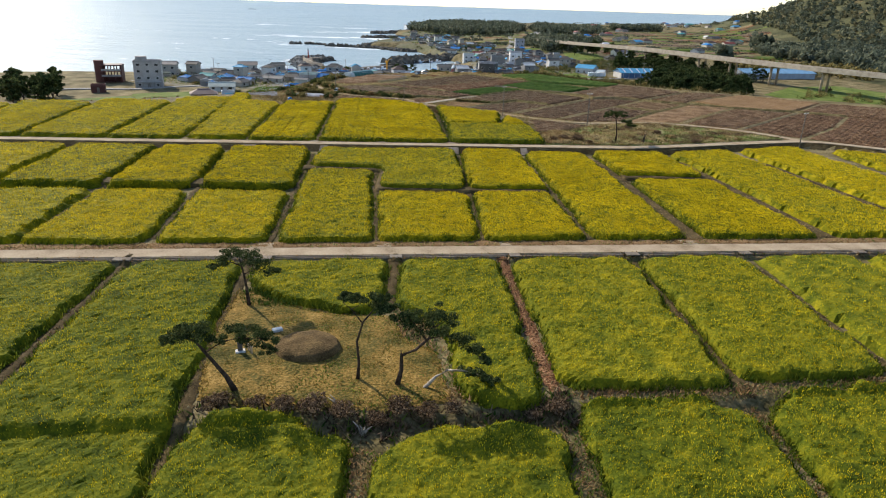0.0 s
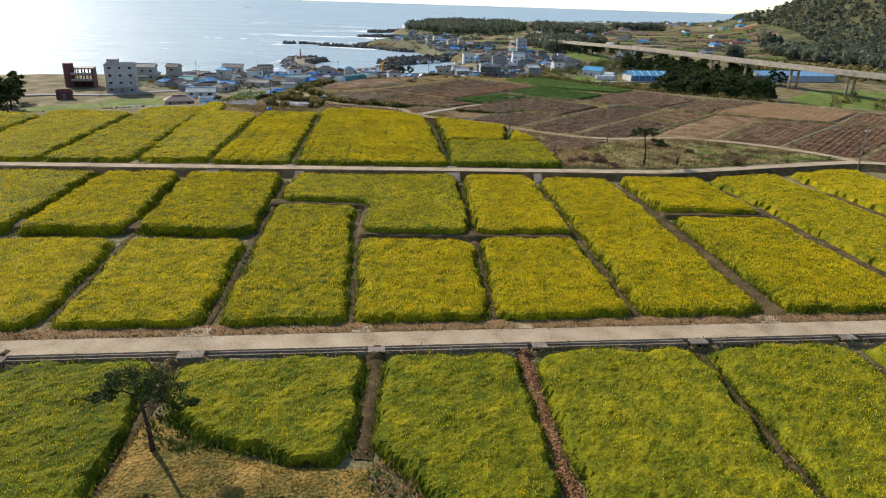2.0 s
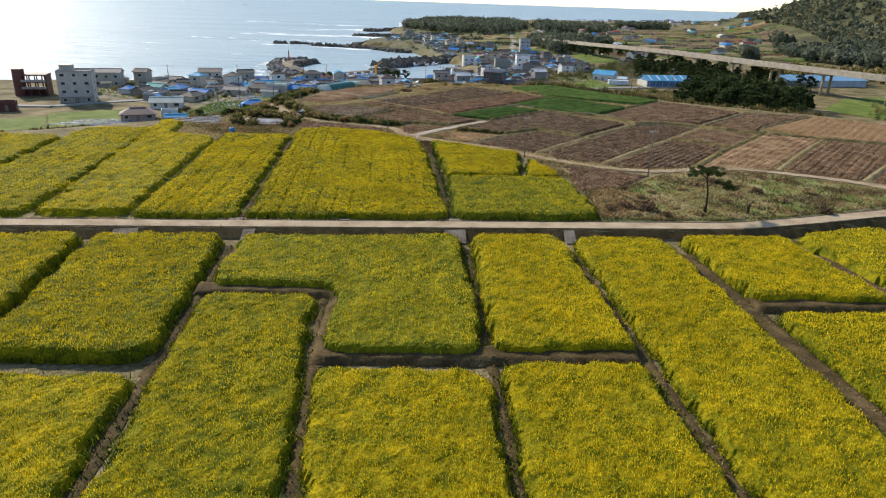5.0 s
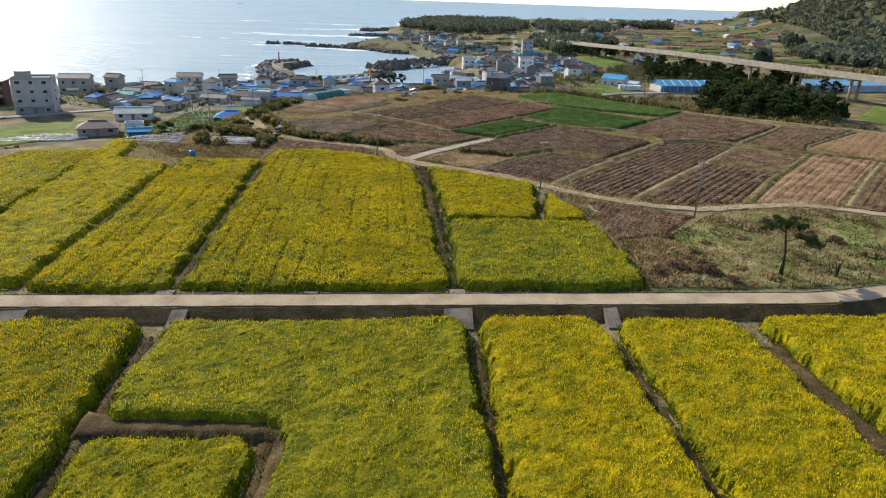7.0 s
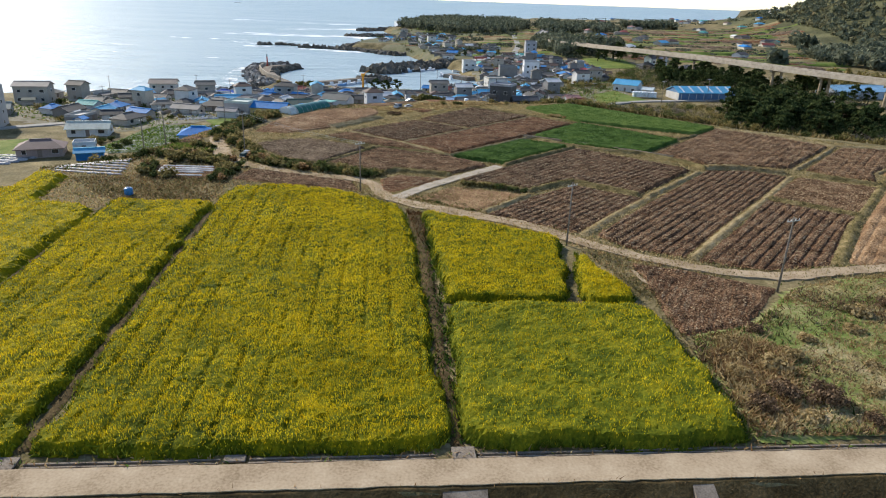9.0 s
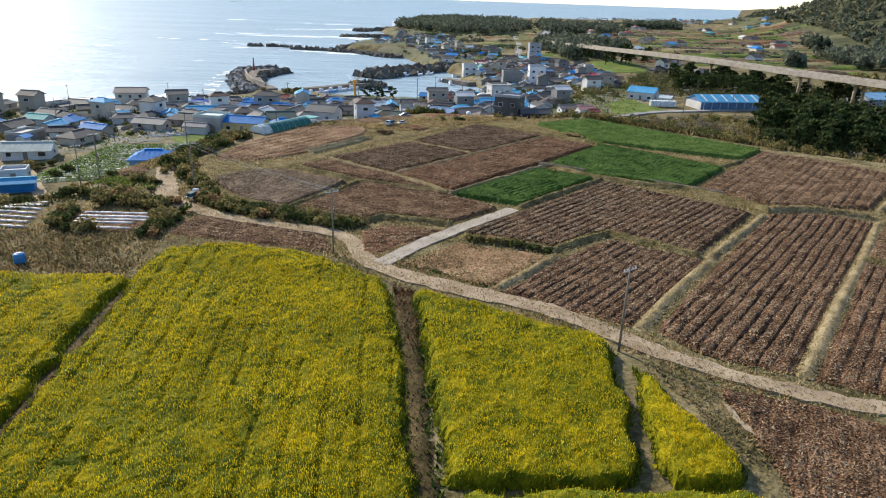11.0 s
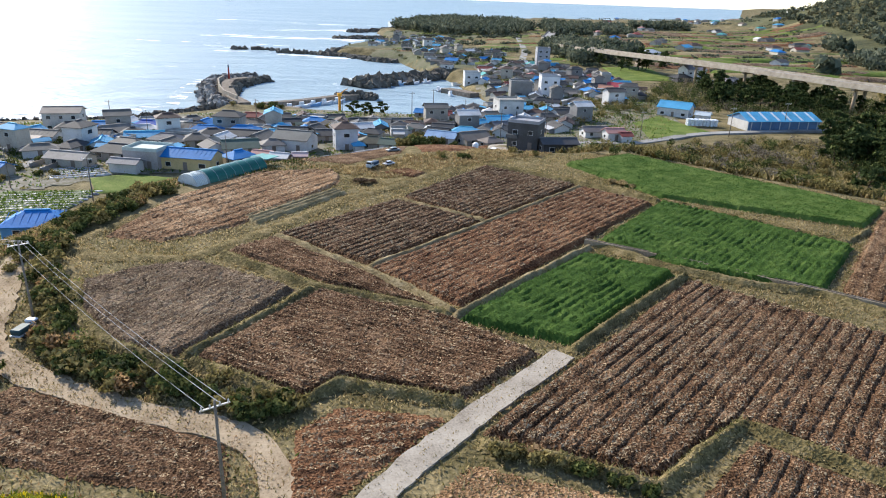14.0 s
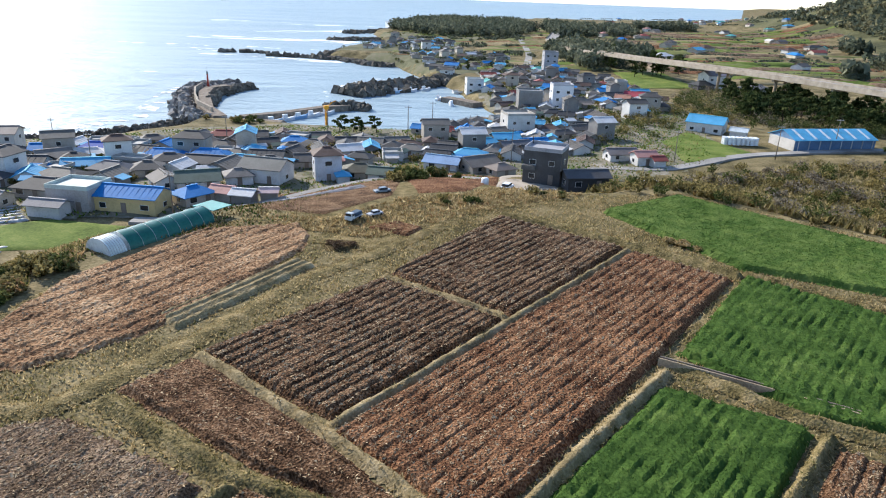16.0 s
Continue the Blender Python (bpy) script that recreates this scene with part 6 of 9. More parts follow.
for out in ([(-46, 262), (-41.5, 284), (-31, 303), (-34, 318), (-44, 312), (-52, 290), (-52, 268)], [(-64, 228), (-48, 242), (-48, 262), (-60, 262), (-76, 250)], [(-30, 303), (-14, 312), (-10, 330), (-24, 336), (-36, 322)]):
    tufts("slope_grass", out, 3, 0.16, 0.4, DRY_GRASS, "dry grass on the slope to the village", "dead grass", -0.2)
    tufts("slope_weeds", out, 2.5, 0.16, 0.4, WEED, "green weeds on the slope to the village", "weeds", -0.1)
bush = shrub(2.6, 1.9, LEAVES, 3, 42, 0.24, 9)
tagged(settle(bush, -44.4, 240.2), "dense dark green shrub on the slope", "shrub", "shrubs round the fields")
olive = shrub(2.8, 2.0, OLIVE, 4, 42, 0.24, 9)
tagged(settle(olive, -40.6, 241.2), "olive-brown shrub on the slope", "shrub", "shrubs round the fields")
rs = random.Random(5)


def thicket(spots, size, mat, label):
    """Brush too dense to pick apart, as one mass of leaves."""
    p = np.array(spots, float)
    s = size * rng.uniform(0.6, 1.25, len(p))
    z = terrain(p[:, 0], p[:, 1])
    c, r = [], []
    for k in range(5):
        a = rng.uniform(0, 6.3, len(p))
        c.append(np.column_stack([p[:, 0] + 0.8 * s * np.cos(a), p[:, 1] + 0.8 * s * np.sin(a), z + s * rng.uniform(0.3, 1.3, len(p))]))
        r.append(0.85 * s)
    v, f = leaf_clump(np.concatenate(c), np.concatenate(r), 34, 0.26, 0.85)
    return tagged(new("brush", raw_mesh("brush", v, f, mat)), label, "brush", kind="stuff")


for line, n, jitter, size in (
    ([(-66, 247), (-56, 245), (-48, 243), (-41, 240), (-36, 238.4)], 22, 1.2, 1.0),
    ([(-33.6, 237), (-33, 233), (-31.6, 229)], 8, 0.7, 0.8),
    ([(-41.6, 262), (-44.4, 274), (-43, 286), (-39, 296)], 30, 1.3, 0.95),
    ([(-33, 252), (-31.6, 247.6), (-27, 241.8), (-20, 238), (-14, 236.6), (-8, 234.6)], 26, 0.8, 0.75),
    ([(-40, 249), (-44, 254), (-50, 260)], 8, 1.2, 0.8),
    ([(-62, 262), (-76, 284), (-88, 300)], 9, 2.5, 0.9),
    ([(36, 336), (50, 340), (62, 330), (78, 314), (96, 300), (120, 284)], 60, 3.2, 1.25),
    ([(40, 345), (56, 350), (72, 336), (90, 318), (112, 303)], 60, 5.0, 1.4),
    ([(0, 344), (10, 352), (4, 360)], 12, 3.0, 1.3),
    ([(78, 372), (96, 366), (110, 352), (122, 340)], 26, 6.0, 1.3),
    ([(64, 420), (76, 436), (86, 452), (92, 470)], 30, 5.0, 1.6),
    ([(-30, 400), (-16, 404), (-4, 412)], 16, 4.0, 1.4),
    ([(10, 322), (20, 326), (30, 331)], 9, 1.5, 0.7),
    ([(-52, 452), (-64, 456)], 8, 3.0, 1.2),
):
    leafy_spots, olive_spots = [], []
    for k in range(n):
        t = rs.random() * (len(line) - 1)
        i = min(int(t), len(line) - 2)
        x = line[i][0] + (line[i + 1][0] - line[i][0]) * (t - i) + rs.gauss(0, jitter)
        y = line[i][1] + (line[i + 1][1] - line[i][1]) * (t - i) + rs.gauss(0, jitter)
        if n > 14 and line[0][1] > 320:
            (leafy_spots if rs.random() < 0.35 else olive_spots).append((x, y))
        else:
            again(bush if rs.random() < 0.6 else olive, x, y, rs.uniform(0, 360), size * rs.uniform(0.6, 1.25), 0.1)
    if leafy_spots:
        thicket(leafy_spots, size, LEAVES, "dense green brush on the slope")
        thicket(olive_spots, size, OLIVE, "dense olive-brown brush on the slope")
GREY_BRUSH = leafy(material("leafless_brush", [(0.08, 0.066, 0.045), (0.17, 0.145, 0.105), (0.3, 0.262, 0.2)], 0.3, bump=0, island=0.7), 0.5)
SLOPE = [(44, 346), (80, 316), (128, 280), (158, 300), (146, 396), (104, 390), (80, 376), (60, 366)]
for count, mat, size, words in ((120, OLIVE, 1.3, "olive brush covering the slope"), (110, GREY_BRUSH, 1.5, "grey leafless brush covering the slope"), (60, LEAVES, 1.3, "green brush covering the slope")):
    bx, by = scatter(SLOPE, count)
    thicket(list(zip(bx, by)), size, mat, words)
rough("slope_mix", SLOPE, 3.0, 0.4, 0.7, STRAW_MIX, "tall half-dry grass on the slope", 2, -0.4)
BEHIND = [(84, 470), (110, 448), (132, 456), (134, 520), (106, 512)]
bx, by = scatter(BEHIND, 44)
thicket(list(zip(bx[:22], by[:22])), 1.9, OLIVE, "olive trees and brush behind the shed")
thicket(list(zip(bx[22:], by[22:])), 1.9, LEAVES, "green trees and brush behind the shed")
LEFT = [(-46, 262), (-40, 284), (-36, 296), (-40, 312), (-64, 300), (-60, 268)]
rough("slope_straw", LEFT, 7, 0.25, 0.4, STRAW_MIX, "half-dry grass on the slope", 2, -0.4)
rough("slope_rust", LEFT, 4, 0.25, 0.45, RUST_GRASS, "brown dead grass on the slope", 3, -0.1)
BROW = [(-14, 309), (-1, 305), (16, 319), (34, 330), (27, 335), (18, 334), (13, 328.6), (3, 326), (-8, 313.6), (-19, 316)]
rough("brow_straw", BROW, 9, 0.25, 0.42, DRY_GRASS, "tall pale grass on the brow", 1, 0.0, lift=0.08)
rough("brow_rust", BROW, 3, 0.2, 0.35, RUST_GRASS, "rusty grass on the brow", 3, -0.1, lift=0.08)
def hedge(line, n, size, wide=0.6, share=(0.5, 0.38)):
    """A ragged hedge of olive, green and dead brush along a line."""
    pts = np.array(line, float)
    t = np.sort(rng.uniform(0, len(pts) - 1, n))
    x, y = np.interp(t, range(len(pts)), pts[:, 0]) + rng.normal(0, wide, n), np.interp(t, range(len(pts)), pts[:, 1]) + rng.normal(0, wide, n)
    pick = rng.random(n)
    for lo, hi, mat, words in ((0, share[0], OLIVE, "olive hedge brush beside the track"), (share[0], sum(share), LEAVES, "green hedge brush beside the track"), (sum(share), 1, RUST_GRASS, "dead brown hedge brush beside the track")):
        on = (pick >= lo) & (pick < hi)
        if on.any():
            thicket(list(zip(x[on], y[on])), size, mat, words)


hedge([(-49, 243.6), (-44.6, 244.8), (-40.2, 242.7), (-33.6, 239.6)], 26, 0.75)
hedge([(-32.1, 238.0), (-31.8, 230.2), (-33, 226.2)], 14, 0.7)
hedge([(-50.6, 238.2), (-47.1, 235.4), (-46.4, 229), (-40, 226.4)], 18, 0.8)
hedge([(-31.2, 248.4), (-35.2, 254), (-39.2, 260.8), (-41.2, 267), (-42.4, 274), (-40.4, 279.8), (-37.4, 290), (-36.4, 296)], 64, 0.95)
hedge([(-32.0, 246.4), (-28.4, 240.8), (-24.0, 237.6), (-18.6, 235.8), (-12.4, 233.2), (-6, 232.6)], 52, 0.8)
hedge([(10, 227.6), (15, 225.6), (21, 222.8)], 14, 0.45, 0.3)
MOUND_GREEN = [(-53, 253.4), (-51.1, 256.6), (-43.6, 254), (-39.8, 249.6), (-42.9, 247.3)]
rough("mound_grass", MOUND_GREEN, 20, 0.2, 0.45, WEED, "bright green weeds on a mound", 1, -0.4, "weeds")
rough("mound_straw", MOUND_GREEN, 12, 0.2, 0.4, STRAW_MIX, "half-dry grass on a mound", 3, -0.2)
DFIELD = [(-33.4, 258), (-31, 249), (-24.4, 243.2), (-17, 239.8), (-17.6, 238.6), (-25, 241.4), (-32, 247.4), (-35.6, 256)]
rough("bright_verge", DFIELD, 30, 0.15, 0.25, WEED, "bright green grass above the track", 2, -0.3, "grass")
tufts("slope_reeds", [(34, 331), (50, 336), (76, 310), (95, 293), (130, 272), (136, 280), (100, 306), (80, 326), (54, 348), (38, 340)], 3.0, 0.3, 1.3, OLIVE, "tall olive reeds on the slope", "reeds", -0.15)
tufts("slope_dry", [(34, 331), (50, 336), (76, 310), (95, 293), (130, 272), (134, 276), (98, 300), (78, 319), (54, 342), (36, 336)], 2.0, 0.25, 0.9, DRY_GRASS, "dry reeds on the slope", "reeds", 0.0)
tagged(sheet("dry_brow", [(-14, 306), (0, 300), (16, 319), (34, 330), (30, 346), (12, 352), (-10, 338), (-24, 318)], 0.8, lambda x, y, d: 0.03 + 0.06 * bumps(x, y, 3, 2), VERGE, edge=2, wobble=1.0), "tan dry grass on the brow above the village", "dry grass", kind="stuff")
tagged(sheet("village_ground", [(-140, 330), (-112, 318), (-84, 306), (-64, 334), (-34, 340), (-10, 352), (20, 362), (60, 376), (84, 392), (110, 460), (118, 560), (80, 640), (40, 620), (36, 540), (40, 480), (10, 446), (-40, 452), (-80, 430), (-100, 415), (-140, 390)], 2.0, lambda x, y, d: 0.12 + 0.08 * bumps(x, y, 3, 2), material("village_yard", [(0.07, 0.068, 0.042), (0.135, 0.13, 0.08), (0.2, 0.18, 0.14), (0.32, 0.29, 0.24)], 0.16, fine=7, bump=0.4, reach=0.2), edge=3, wobble=1.5), "trodden yards, gardens and concrete between the houses", "ground", kind="stuff")
for out in ([(22, 598), (62, 640), (72, 722), (30, 764), (-8, 740), (-38, 722), (-8, 690), (4, 650)], [(-58, 752), (34, 768), (44, 902), (-16, 930), (-38, 868), (-60, 800)], [(-30, 940), (60, 930), (90, 1000), (10, 1080), (-40, 1040)]):
    tagged(sheet("village_ground", out, 2.5, lambda x, y, d: 0.2 + 0.15 * bumps(x, y, 4, 2), material("shore_yard", [(0.06, 0.065, 0.035), (0.12, 0.12, 0.065), (0.17, 0.15, 0.105)], 0.06, fine=9, bump=0.5, reach=0.5), edge=4, wobble=3), "gardens and yards of the far shore", "ground", kind="stuff")
    bx, by = scatter(out, 34)
    thicket(list(zip(bx, by)), 1.7, LEAVES, "green trees among the far houses")
tufts("rise_grass", BROW, 4, 0.12, 0.3, DRY_GRASS, "dry grass on the brow above the village", "dead grass", -0.25)
for out, mat, label in (
    ([(5, 328), (14, 330.5), (19, 341), (22, 352), (24, 374), (9, 379), (3, 370), (3, 342)], RED_SOIL, "bare reddish soil above the village"),
    ([(-19, 318), (-25, 334), (-26, 352), (-10, 362), (2, 356), (2, 340), (1, 327), (-9, 315)], BROWN_SOIL, "grey-brown tilled garden beside the houses"),
    ([(-67, 330), (-60, 334), (-45, 331), (-48, 320), (-60, 318)], GRASS, "bright green plot of grass beside the houses"),
    ([(-122, 282), (-100, 296), (-90, 282), (-98, 268), (-108, 256)], GRASS, "bright green meadow on the slope"),
    ([(-140, 262), (-120, 278), (-108, 254), (-124, 236)], GRASS, "green meadow on the slope"),
    ([(76, 390), (80, 421), (96, 440), (103, 408), (100, 402)], GRASS, "bright green plot beside the blue shed"),
    ([(116, 560), (150, 566), (158, 640), (126, 640)], GRASS, "bright green paddock behind the village"),
    ([(-81, 278), (-61.4, 284.4), (-59.8, 321), (-78, 318)], material("vegetable_plot", [(0.03, 0.035, 0.02), (0.1, 0.13, 0.04), (0.3, 0.3, 0.26)], 0.7, fine=4), "vegetable plot with rows under film"),
    ([(-60.4, 264), (-57.4, 269.6), (-48.1, 268.6), (-45.6, 259.4), (-51, 255.8)], SOIL, "dark tilled garden by the blue house"),
    ([(172, 342), (208, 386), (246, 400), (262, 340), (236, 290), (186, 312)], GRASS, "green field beyond the pines"),
):
    tagged(sheet("plot", out, 0.8, lambda x, y, d: 0.22 + 0.06 * bumps(x, y, 2, 2), mat, edge=0.8), label, "garden plot", kind="stuff")
for i in range(19):
    y0 = 283.5 + 1.85 * i
    x0 = -78.5 + 0.12 * i
    out = [(x0, y0 - 3.0), (x0 + 15.5 + 0.1 * i, y0 + 2.2), (x0 + 15.3 + 0.1 * i, y0 + 2.9), (x0 - 0.2, y0 - 2.3)]
    tagged(sheet("mulched_bed", out, 0.4, lambda x, y, d: 0.35 + 0.12 * bumps(x, y, 0.7, 2), DULL_FILM if i % 3 else FILM, edge=0.3), "long garden bed under pale mulch film", "garden bed", "garden beds by the blue house")
for i in range(4):
    x, y = -21.0 - 0.5 * i, 326.5 + 3.2 * i
    out = [(x, y), (x + 17, y + 10.4), (x + 16.6, y + 11.2), (x - 0.4, y + 0.8)]
    tagged(sheet("mulched_bed", out, 0.4, lambda x, y, d: 0.4 + 0.05 * bumps(x, y, 0.7, 2), DULL_FILM, edge=0.3), "garden row under dull mulch film", "mulch film", "mulched beds")
VEG = [(-80, 279), (-62, 285), (-60.5, 320), (-77, 317)]
rough("vegetable_leaves", VEG, 9, 0.3, 0.4, WEED, "leafy green vegetables between film-covered beds", 1, -0.3, "vegetables", lift=0.15)
for i in range(6):
    x, y = -112.0 + 1.0 * i, 262.0 + 1.9 * i
    out = [(x, y), (x + 19, y + 5.0), (x + 18.8, y + 6.0), (x - 0.2, y + 1.0)]
    tagged(sheet("mulched_bed", out, 0.4, lambda x, y, d: 0.35 + 0.06 * bumps(x, y, 0.7, 2), DULL_FILM if i % 2 else FILM, edge=0.3), "raised bed under silver mulch film", "mulch film", "mulched beds")
for i in range(6):
    x, y = -74.5 - 0.8 * i, 327.6 + 1.5 * i
    out = [(x, y), (x + 11 - 0.4 * i, y + 5.4), (x + 10.7 - 0.4 * i, y + 6.2), (x - 0.3, y + 0.8)]
    tagged(sheet("mulched_bed", out, 0.4, lambda x, y, d: 0.35 + 0.05 * bumps(x, y, 0.7, 2), FILM, edge=0.3), "raised bed under silver mulch film", "mulch film", "mulched beds")
tagged(sheet("film_sheet", [(-47.1, 318), (-47.1, 322.7), (-43.3, 324.1), (-43, 317.6)], 0.5, lambda x, y, d: 0.5 + 0.1 * bumps(x, y, 1.5, 2), FOAM, edge=0.5), "white plastic film spread on a garden plot", "plastic film")
tagged(sheet("tarpaulin", [(-52.4, 303.8), (-50.7, 306.1), (-52.5, 308.9), (-54.5, 307.8)], 0.4, lambda x, y, d: 0.4 + 0.1 * bumps(x, y, 1.2, 2), paint(0.35, 0.45, 0.52), edge=0.4), "pale blue tarpaulin over a heap", "tarpaulin")


# ---- houses ----
BLUE, BLUE2, GREY_ROOF, DARK_ROOF, BROWN_ROOF = (0.012, 0.155, 0.4), (0.07, 0.29, 0.48), (0.075, 0.07, 0.066), (0.04, 0.042, 0.046), (0.08, 0.05, 0.04)
RED_ROOF, PINK_ROOF, GREEN_ROOF, WHITE_ROOF, TEAL = (0.2, 0.05, 0.04), (0.38, 0.2, 0.17), (0.07, 0.1, 0.08), (0.5, 0.5, 0.5), (0.08, 0.3, 0.28)
CREAM, WHITE, PALE, GREY_WALL, YELLOW_WALL, BRICK = (0.42, 0.375, 0.31), (0.56, 0.55, 0.53), (0.32, 0.29, 0.25), (0.2, 0.19, 0.18), (0.55, 0.42, 0.2), (0.1, 0.035, 0.028)


def window(parent, x, y, z, w, h, side):
    """A framed pane set on a wall; side is the wall's outward turn."""
    c, s = math.cos(radians(side)), math.sin(radians(side))
    f = box("window", x + c * 0.02, y + s * 0.02, z, 0.08, w, h, paint(0.6, 0.6, 0.58), parent, "pale framed window", side)
    p = box("pane", x + c * 0.05, y + s * 0.05, z + 0.07, 0.06, w - 0.14, h - 0.14, GLASS, None, "", side)
    p.parent = f
    return f


def roof_mesh(kind, w, d, rise, over=0.5, thick=0.14):
    bm = bmesh.new()
    a, b = w / 2 + over, d / 2 + over
    if kind == "flat":
        add_box(bm, 0, 0, 0, w + 0.1, d + 0.1, 0.16)
        for x, y, ww, dd in ((0, d / 2 - 0.08, w, 0.16), (0, 0.08 - d / 2, w, 0.16), (w / 2 - 0.08, 0, 0.16, d - 0.33), (0.08 - w / 2, 0, 0.16, d - 0.33)):
            add_box(bm, x, y, 0.16, ww, dd, 0.6)
        return bm
    k = b * 0.85 if kind == "hip" else 0.0
    ridge = max(a - k, 0.05)
    low = [(-a, -b), (a, -b), (a, b), (-a, b)]
    lo = [bm.verts.new((x, y, 0)) for x, y in low] + [bm.verts.new((-ridge, 0, rise)), bm.verts.new((ridge, 0, rise))]
    un = [bm.verts.new((x, y, -thick)) for x, y in low] + [bm.verts.new((-ridge, 0, rise - thick)), bm.verts.new((ridge, 0, rise - thick))]
    for f in ((0, 1, 5, 4), (2, 3, 4, 5), (1, 2, 5), (3, 0, 4)):
        if kind == "gable" and len(f) == 3:
            continue
        bm.faces.new([lo[i] for i in f])
        bm.faces.new([un[i] for i in f[::-1]])
    rim = ((0, 1), (1, 2), (2, 3), (3, 0)) if kind == "hip" else ((0, 1), (1, 5), (5, 2), (2, 3), (3, 4), (4, 0))
    for i, j in rim:
        bm.faces.new((lo[i], un[i], un[j], lo[j]))
    bmesh.ops.recalc_face_normals(bm, faces=bm.faces)
    return bm


def house(x, y, turn, w, d, wall=CREAM, roof=GREY_ROOF, kind="gable", storeys=1, label="", eave=None, z=None, seed=0, name="house", rise=None, ribs=False, windows=True, plain=False):
    r = random.Random(int(x * 31 + y * 17) + seed)
    high = (2.05 if storeys == 1 else 2.9 * storeys) if eave is None else eave
    base = min(ground(x + a, y + b) for a in (-w / 3, w / 3) for b in (-d / 3, d / 3)) if z is None else z
    thing = empty(name, x, y, base, turn)
    bm = bmesh.new()
    rise = (0.0 if kind == "flat" else 0.22 * d + 0.2) if rise is None else rise
    prof = [(-d / 2, -0.6), (d / 2, -0.6), (d / 2, high)] + ([(0, high + rise * 0.96)] if kind == "gable" else []) + [(-d / 2, high)]
    ends = [[bm.verts.new((s * w / 2, yy, zz)) for yy, zz in prof] for s in (-1, 1)]
    bm.faces.new(ends[0][::-1])
    bm.faces.new(ends[1])
    for q in range(len(prof)):
        bm.faces.new((ends[0][q], ends[0][(q + 1) % len(prof)], ends[1][(q + 1) % len(prof)], ends[1][q]))
    bmesh.ops.recalc_face_normals(bm, faces=bm.faces)
    part("wall", bm, paint(*wall), thing)
    top = part("roof", roof_mesh(kind, w, d, rise), paint(*roof, 0.75), thing)
    top.location.z = high + 0.02
    if ribs and kind != "flat":
        n = int(w / 1.1)
        slope = math.degrees(math.atan2(rise, d / 2 + 0.35))
        long = math.hypot(rise, d / 2 + 0.35)
        for sgn in (-1, 1):
            bm = bmesh.new()
            for k in range(n):
                px = -w / 2 + (k + 0.5) * w / n
                m = pose(px, sgn * (d / 4 + 0.17), high + 0.06 + rise / 2, -sgn * slope)
                bmesh.ops.create_cube(bm, size=1, matrix=m @ Matrix.Diagonal((0.08, long * (0.96 if kind == "gable" else 0.7), 0.07, 1)))
            tagged(part("roof_ribs", bm, paint(*roof, 0.75), thing), kind="stuff")
    if kind != "flat" and name == "house":
        box("ridge_cap", 0, 0, high + rise - 0.02, (w + 0.9) if kind == "gable" else max(w - d * 0.75, 0.8), 0.34, 0.16, paint(*[min(0.6, c * 1.5 + 0.03) for c in roof], 0.75), thing)
    if plain and storeys == 1 and r.random() < 0.4:
        sgn, aw, ad = r.choice((-1, 1)), w * r.uniform(0.35, 0.7), r.uniform(1.6, 2.6)
        ax, ay = r.uniform(-0.15, 0.15) * w, sgn * (d / 2 + ad / 2)
        box("annex", ax, ay, -0.5, aw, ad, high + 0.2, paint(*r.choice([PALE, GREY_WALL, WHITE])), thing)
        bm = bmesh.new()
        tilt = math.degrees(math.atan2(0.5, ad))
        bmesh.ops.create_cube(bm, size=1, matrix=pose(ax, ay + sgn * 0.15, high - 0.12, -sgn * tilt) @ Matrix.Diagonal((aw + 0.5, ad + 0.6, 0.1, 1)))
        part("annex_roof", bm, paint(*r.choice([(0.012, 0.155, 0.4), (0.4, 0.4, 0.4), (0.13, 0.12, 0.11), (0.07, 0.29, 0.48), (0.05, 0.05, 0.055), (0.2, 0.17, 0.15)]), 0.7), thing)
    if windows:
        for lvl in range(storeys):
            zz = (0.75 if storeys == 1 else 0.9) + 2.9 * lvl
            n = max(1, int(w / (3.9 if plain else 3.2)))
            for k in range(n):
                px = -w / 2 + (k + 0.5) * w / n
                for sgn in (-1, 1):
                    if lvl == 0 and k == n // 2 and sgn < 0:
                        box("door", px, -d / 2 - 0.03, 0, 1.0, 0.08, 2.0, paint(0.2, 0.16, 0.13), thing)
                    else:
                        window(thing, px, sgn * d / 2, zz, r.uniform(1.0, 1.7), 1.1, 90 * sgn)
            for sgn in () if plain else (-1, 1):
                window(thing, sgn * w / 2, r.uniform(-0.5, 0.5), zz, 1.2, 1.0, 0 if sgn > 0 else 180)
    words = {"gable": "pitched", "hip": "hipped", "flat": "flat"}[kind]
    if name == "garden_shed":
        return tagged(thing, label, "shed", "garden sheds of the village")
    if name == "farmhouse":
        return tagged(thing, label, "farmhouse", "farmhouses of the plain")
    return tagged(thing, label or f"small village house with a weathered {words} roof", "house", "houses of the fishing village")


# larger and nearer houses
house(-48.6, 341.6, -10, 12.4, 6.2, YELLOW_WALL, BLUE, "gable", label="long yellow-walled house with a bright blue metal roof", ribs=True, eave=3.0)
house(-38.9, 346.2, 50, 6.4, 5.4, CREAM, BLUE, "hip", label="small cream house with a blue hipped roof")
house(-58.6, 342.4, -10, 8.4, 7.4, (0.36, 0.33, 0.31), (0.45, 0.5, 0.46), "flat", label="grey flat-roofed building with a pale parapet roof", eave=4.2)
house(-61.4, 336.2, -10, 6.4, 3.2, (0.5, 0.48, 0.46), (0.2, 0.19, 0.19), "gable", label="low grey lean-to shed beside the flat-roofed building", eave=2.2, windows=False)
house(-68.4, 349.2, -12, 10, 6.4, PALE, DARK_ROOF, "hip", label="house with a broad dark hipped roof")
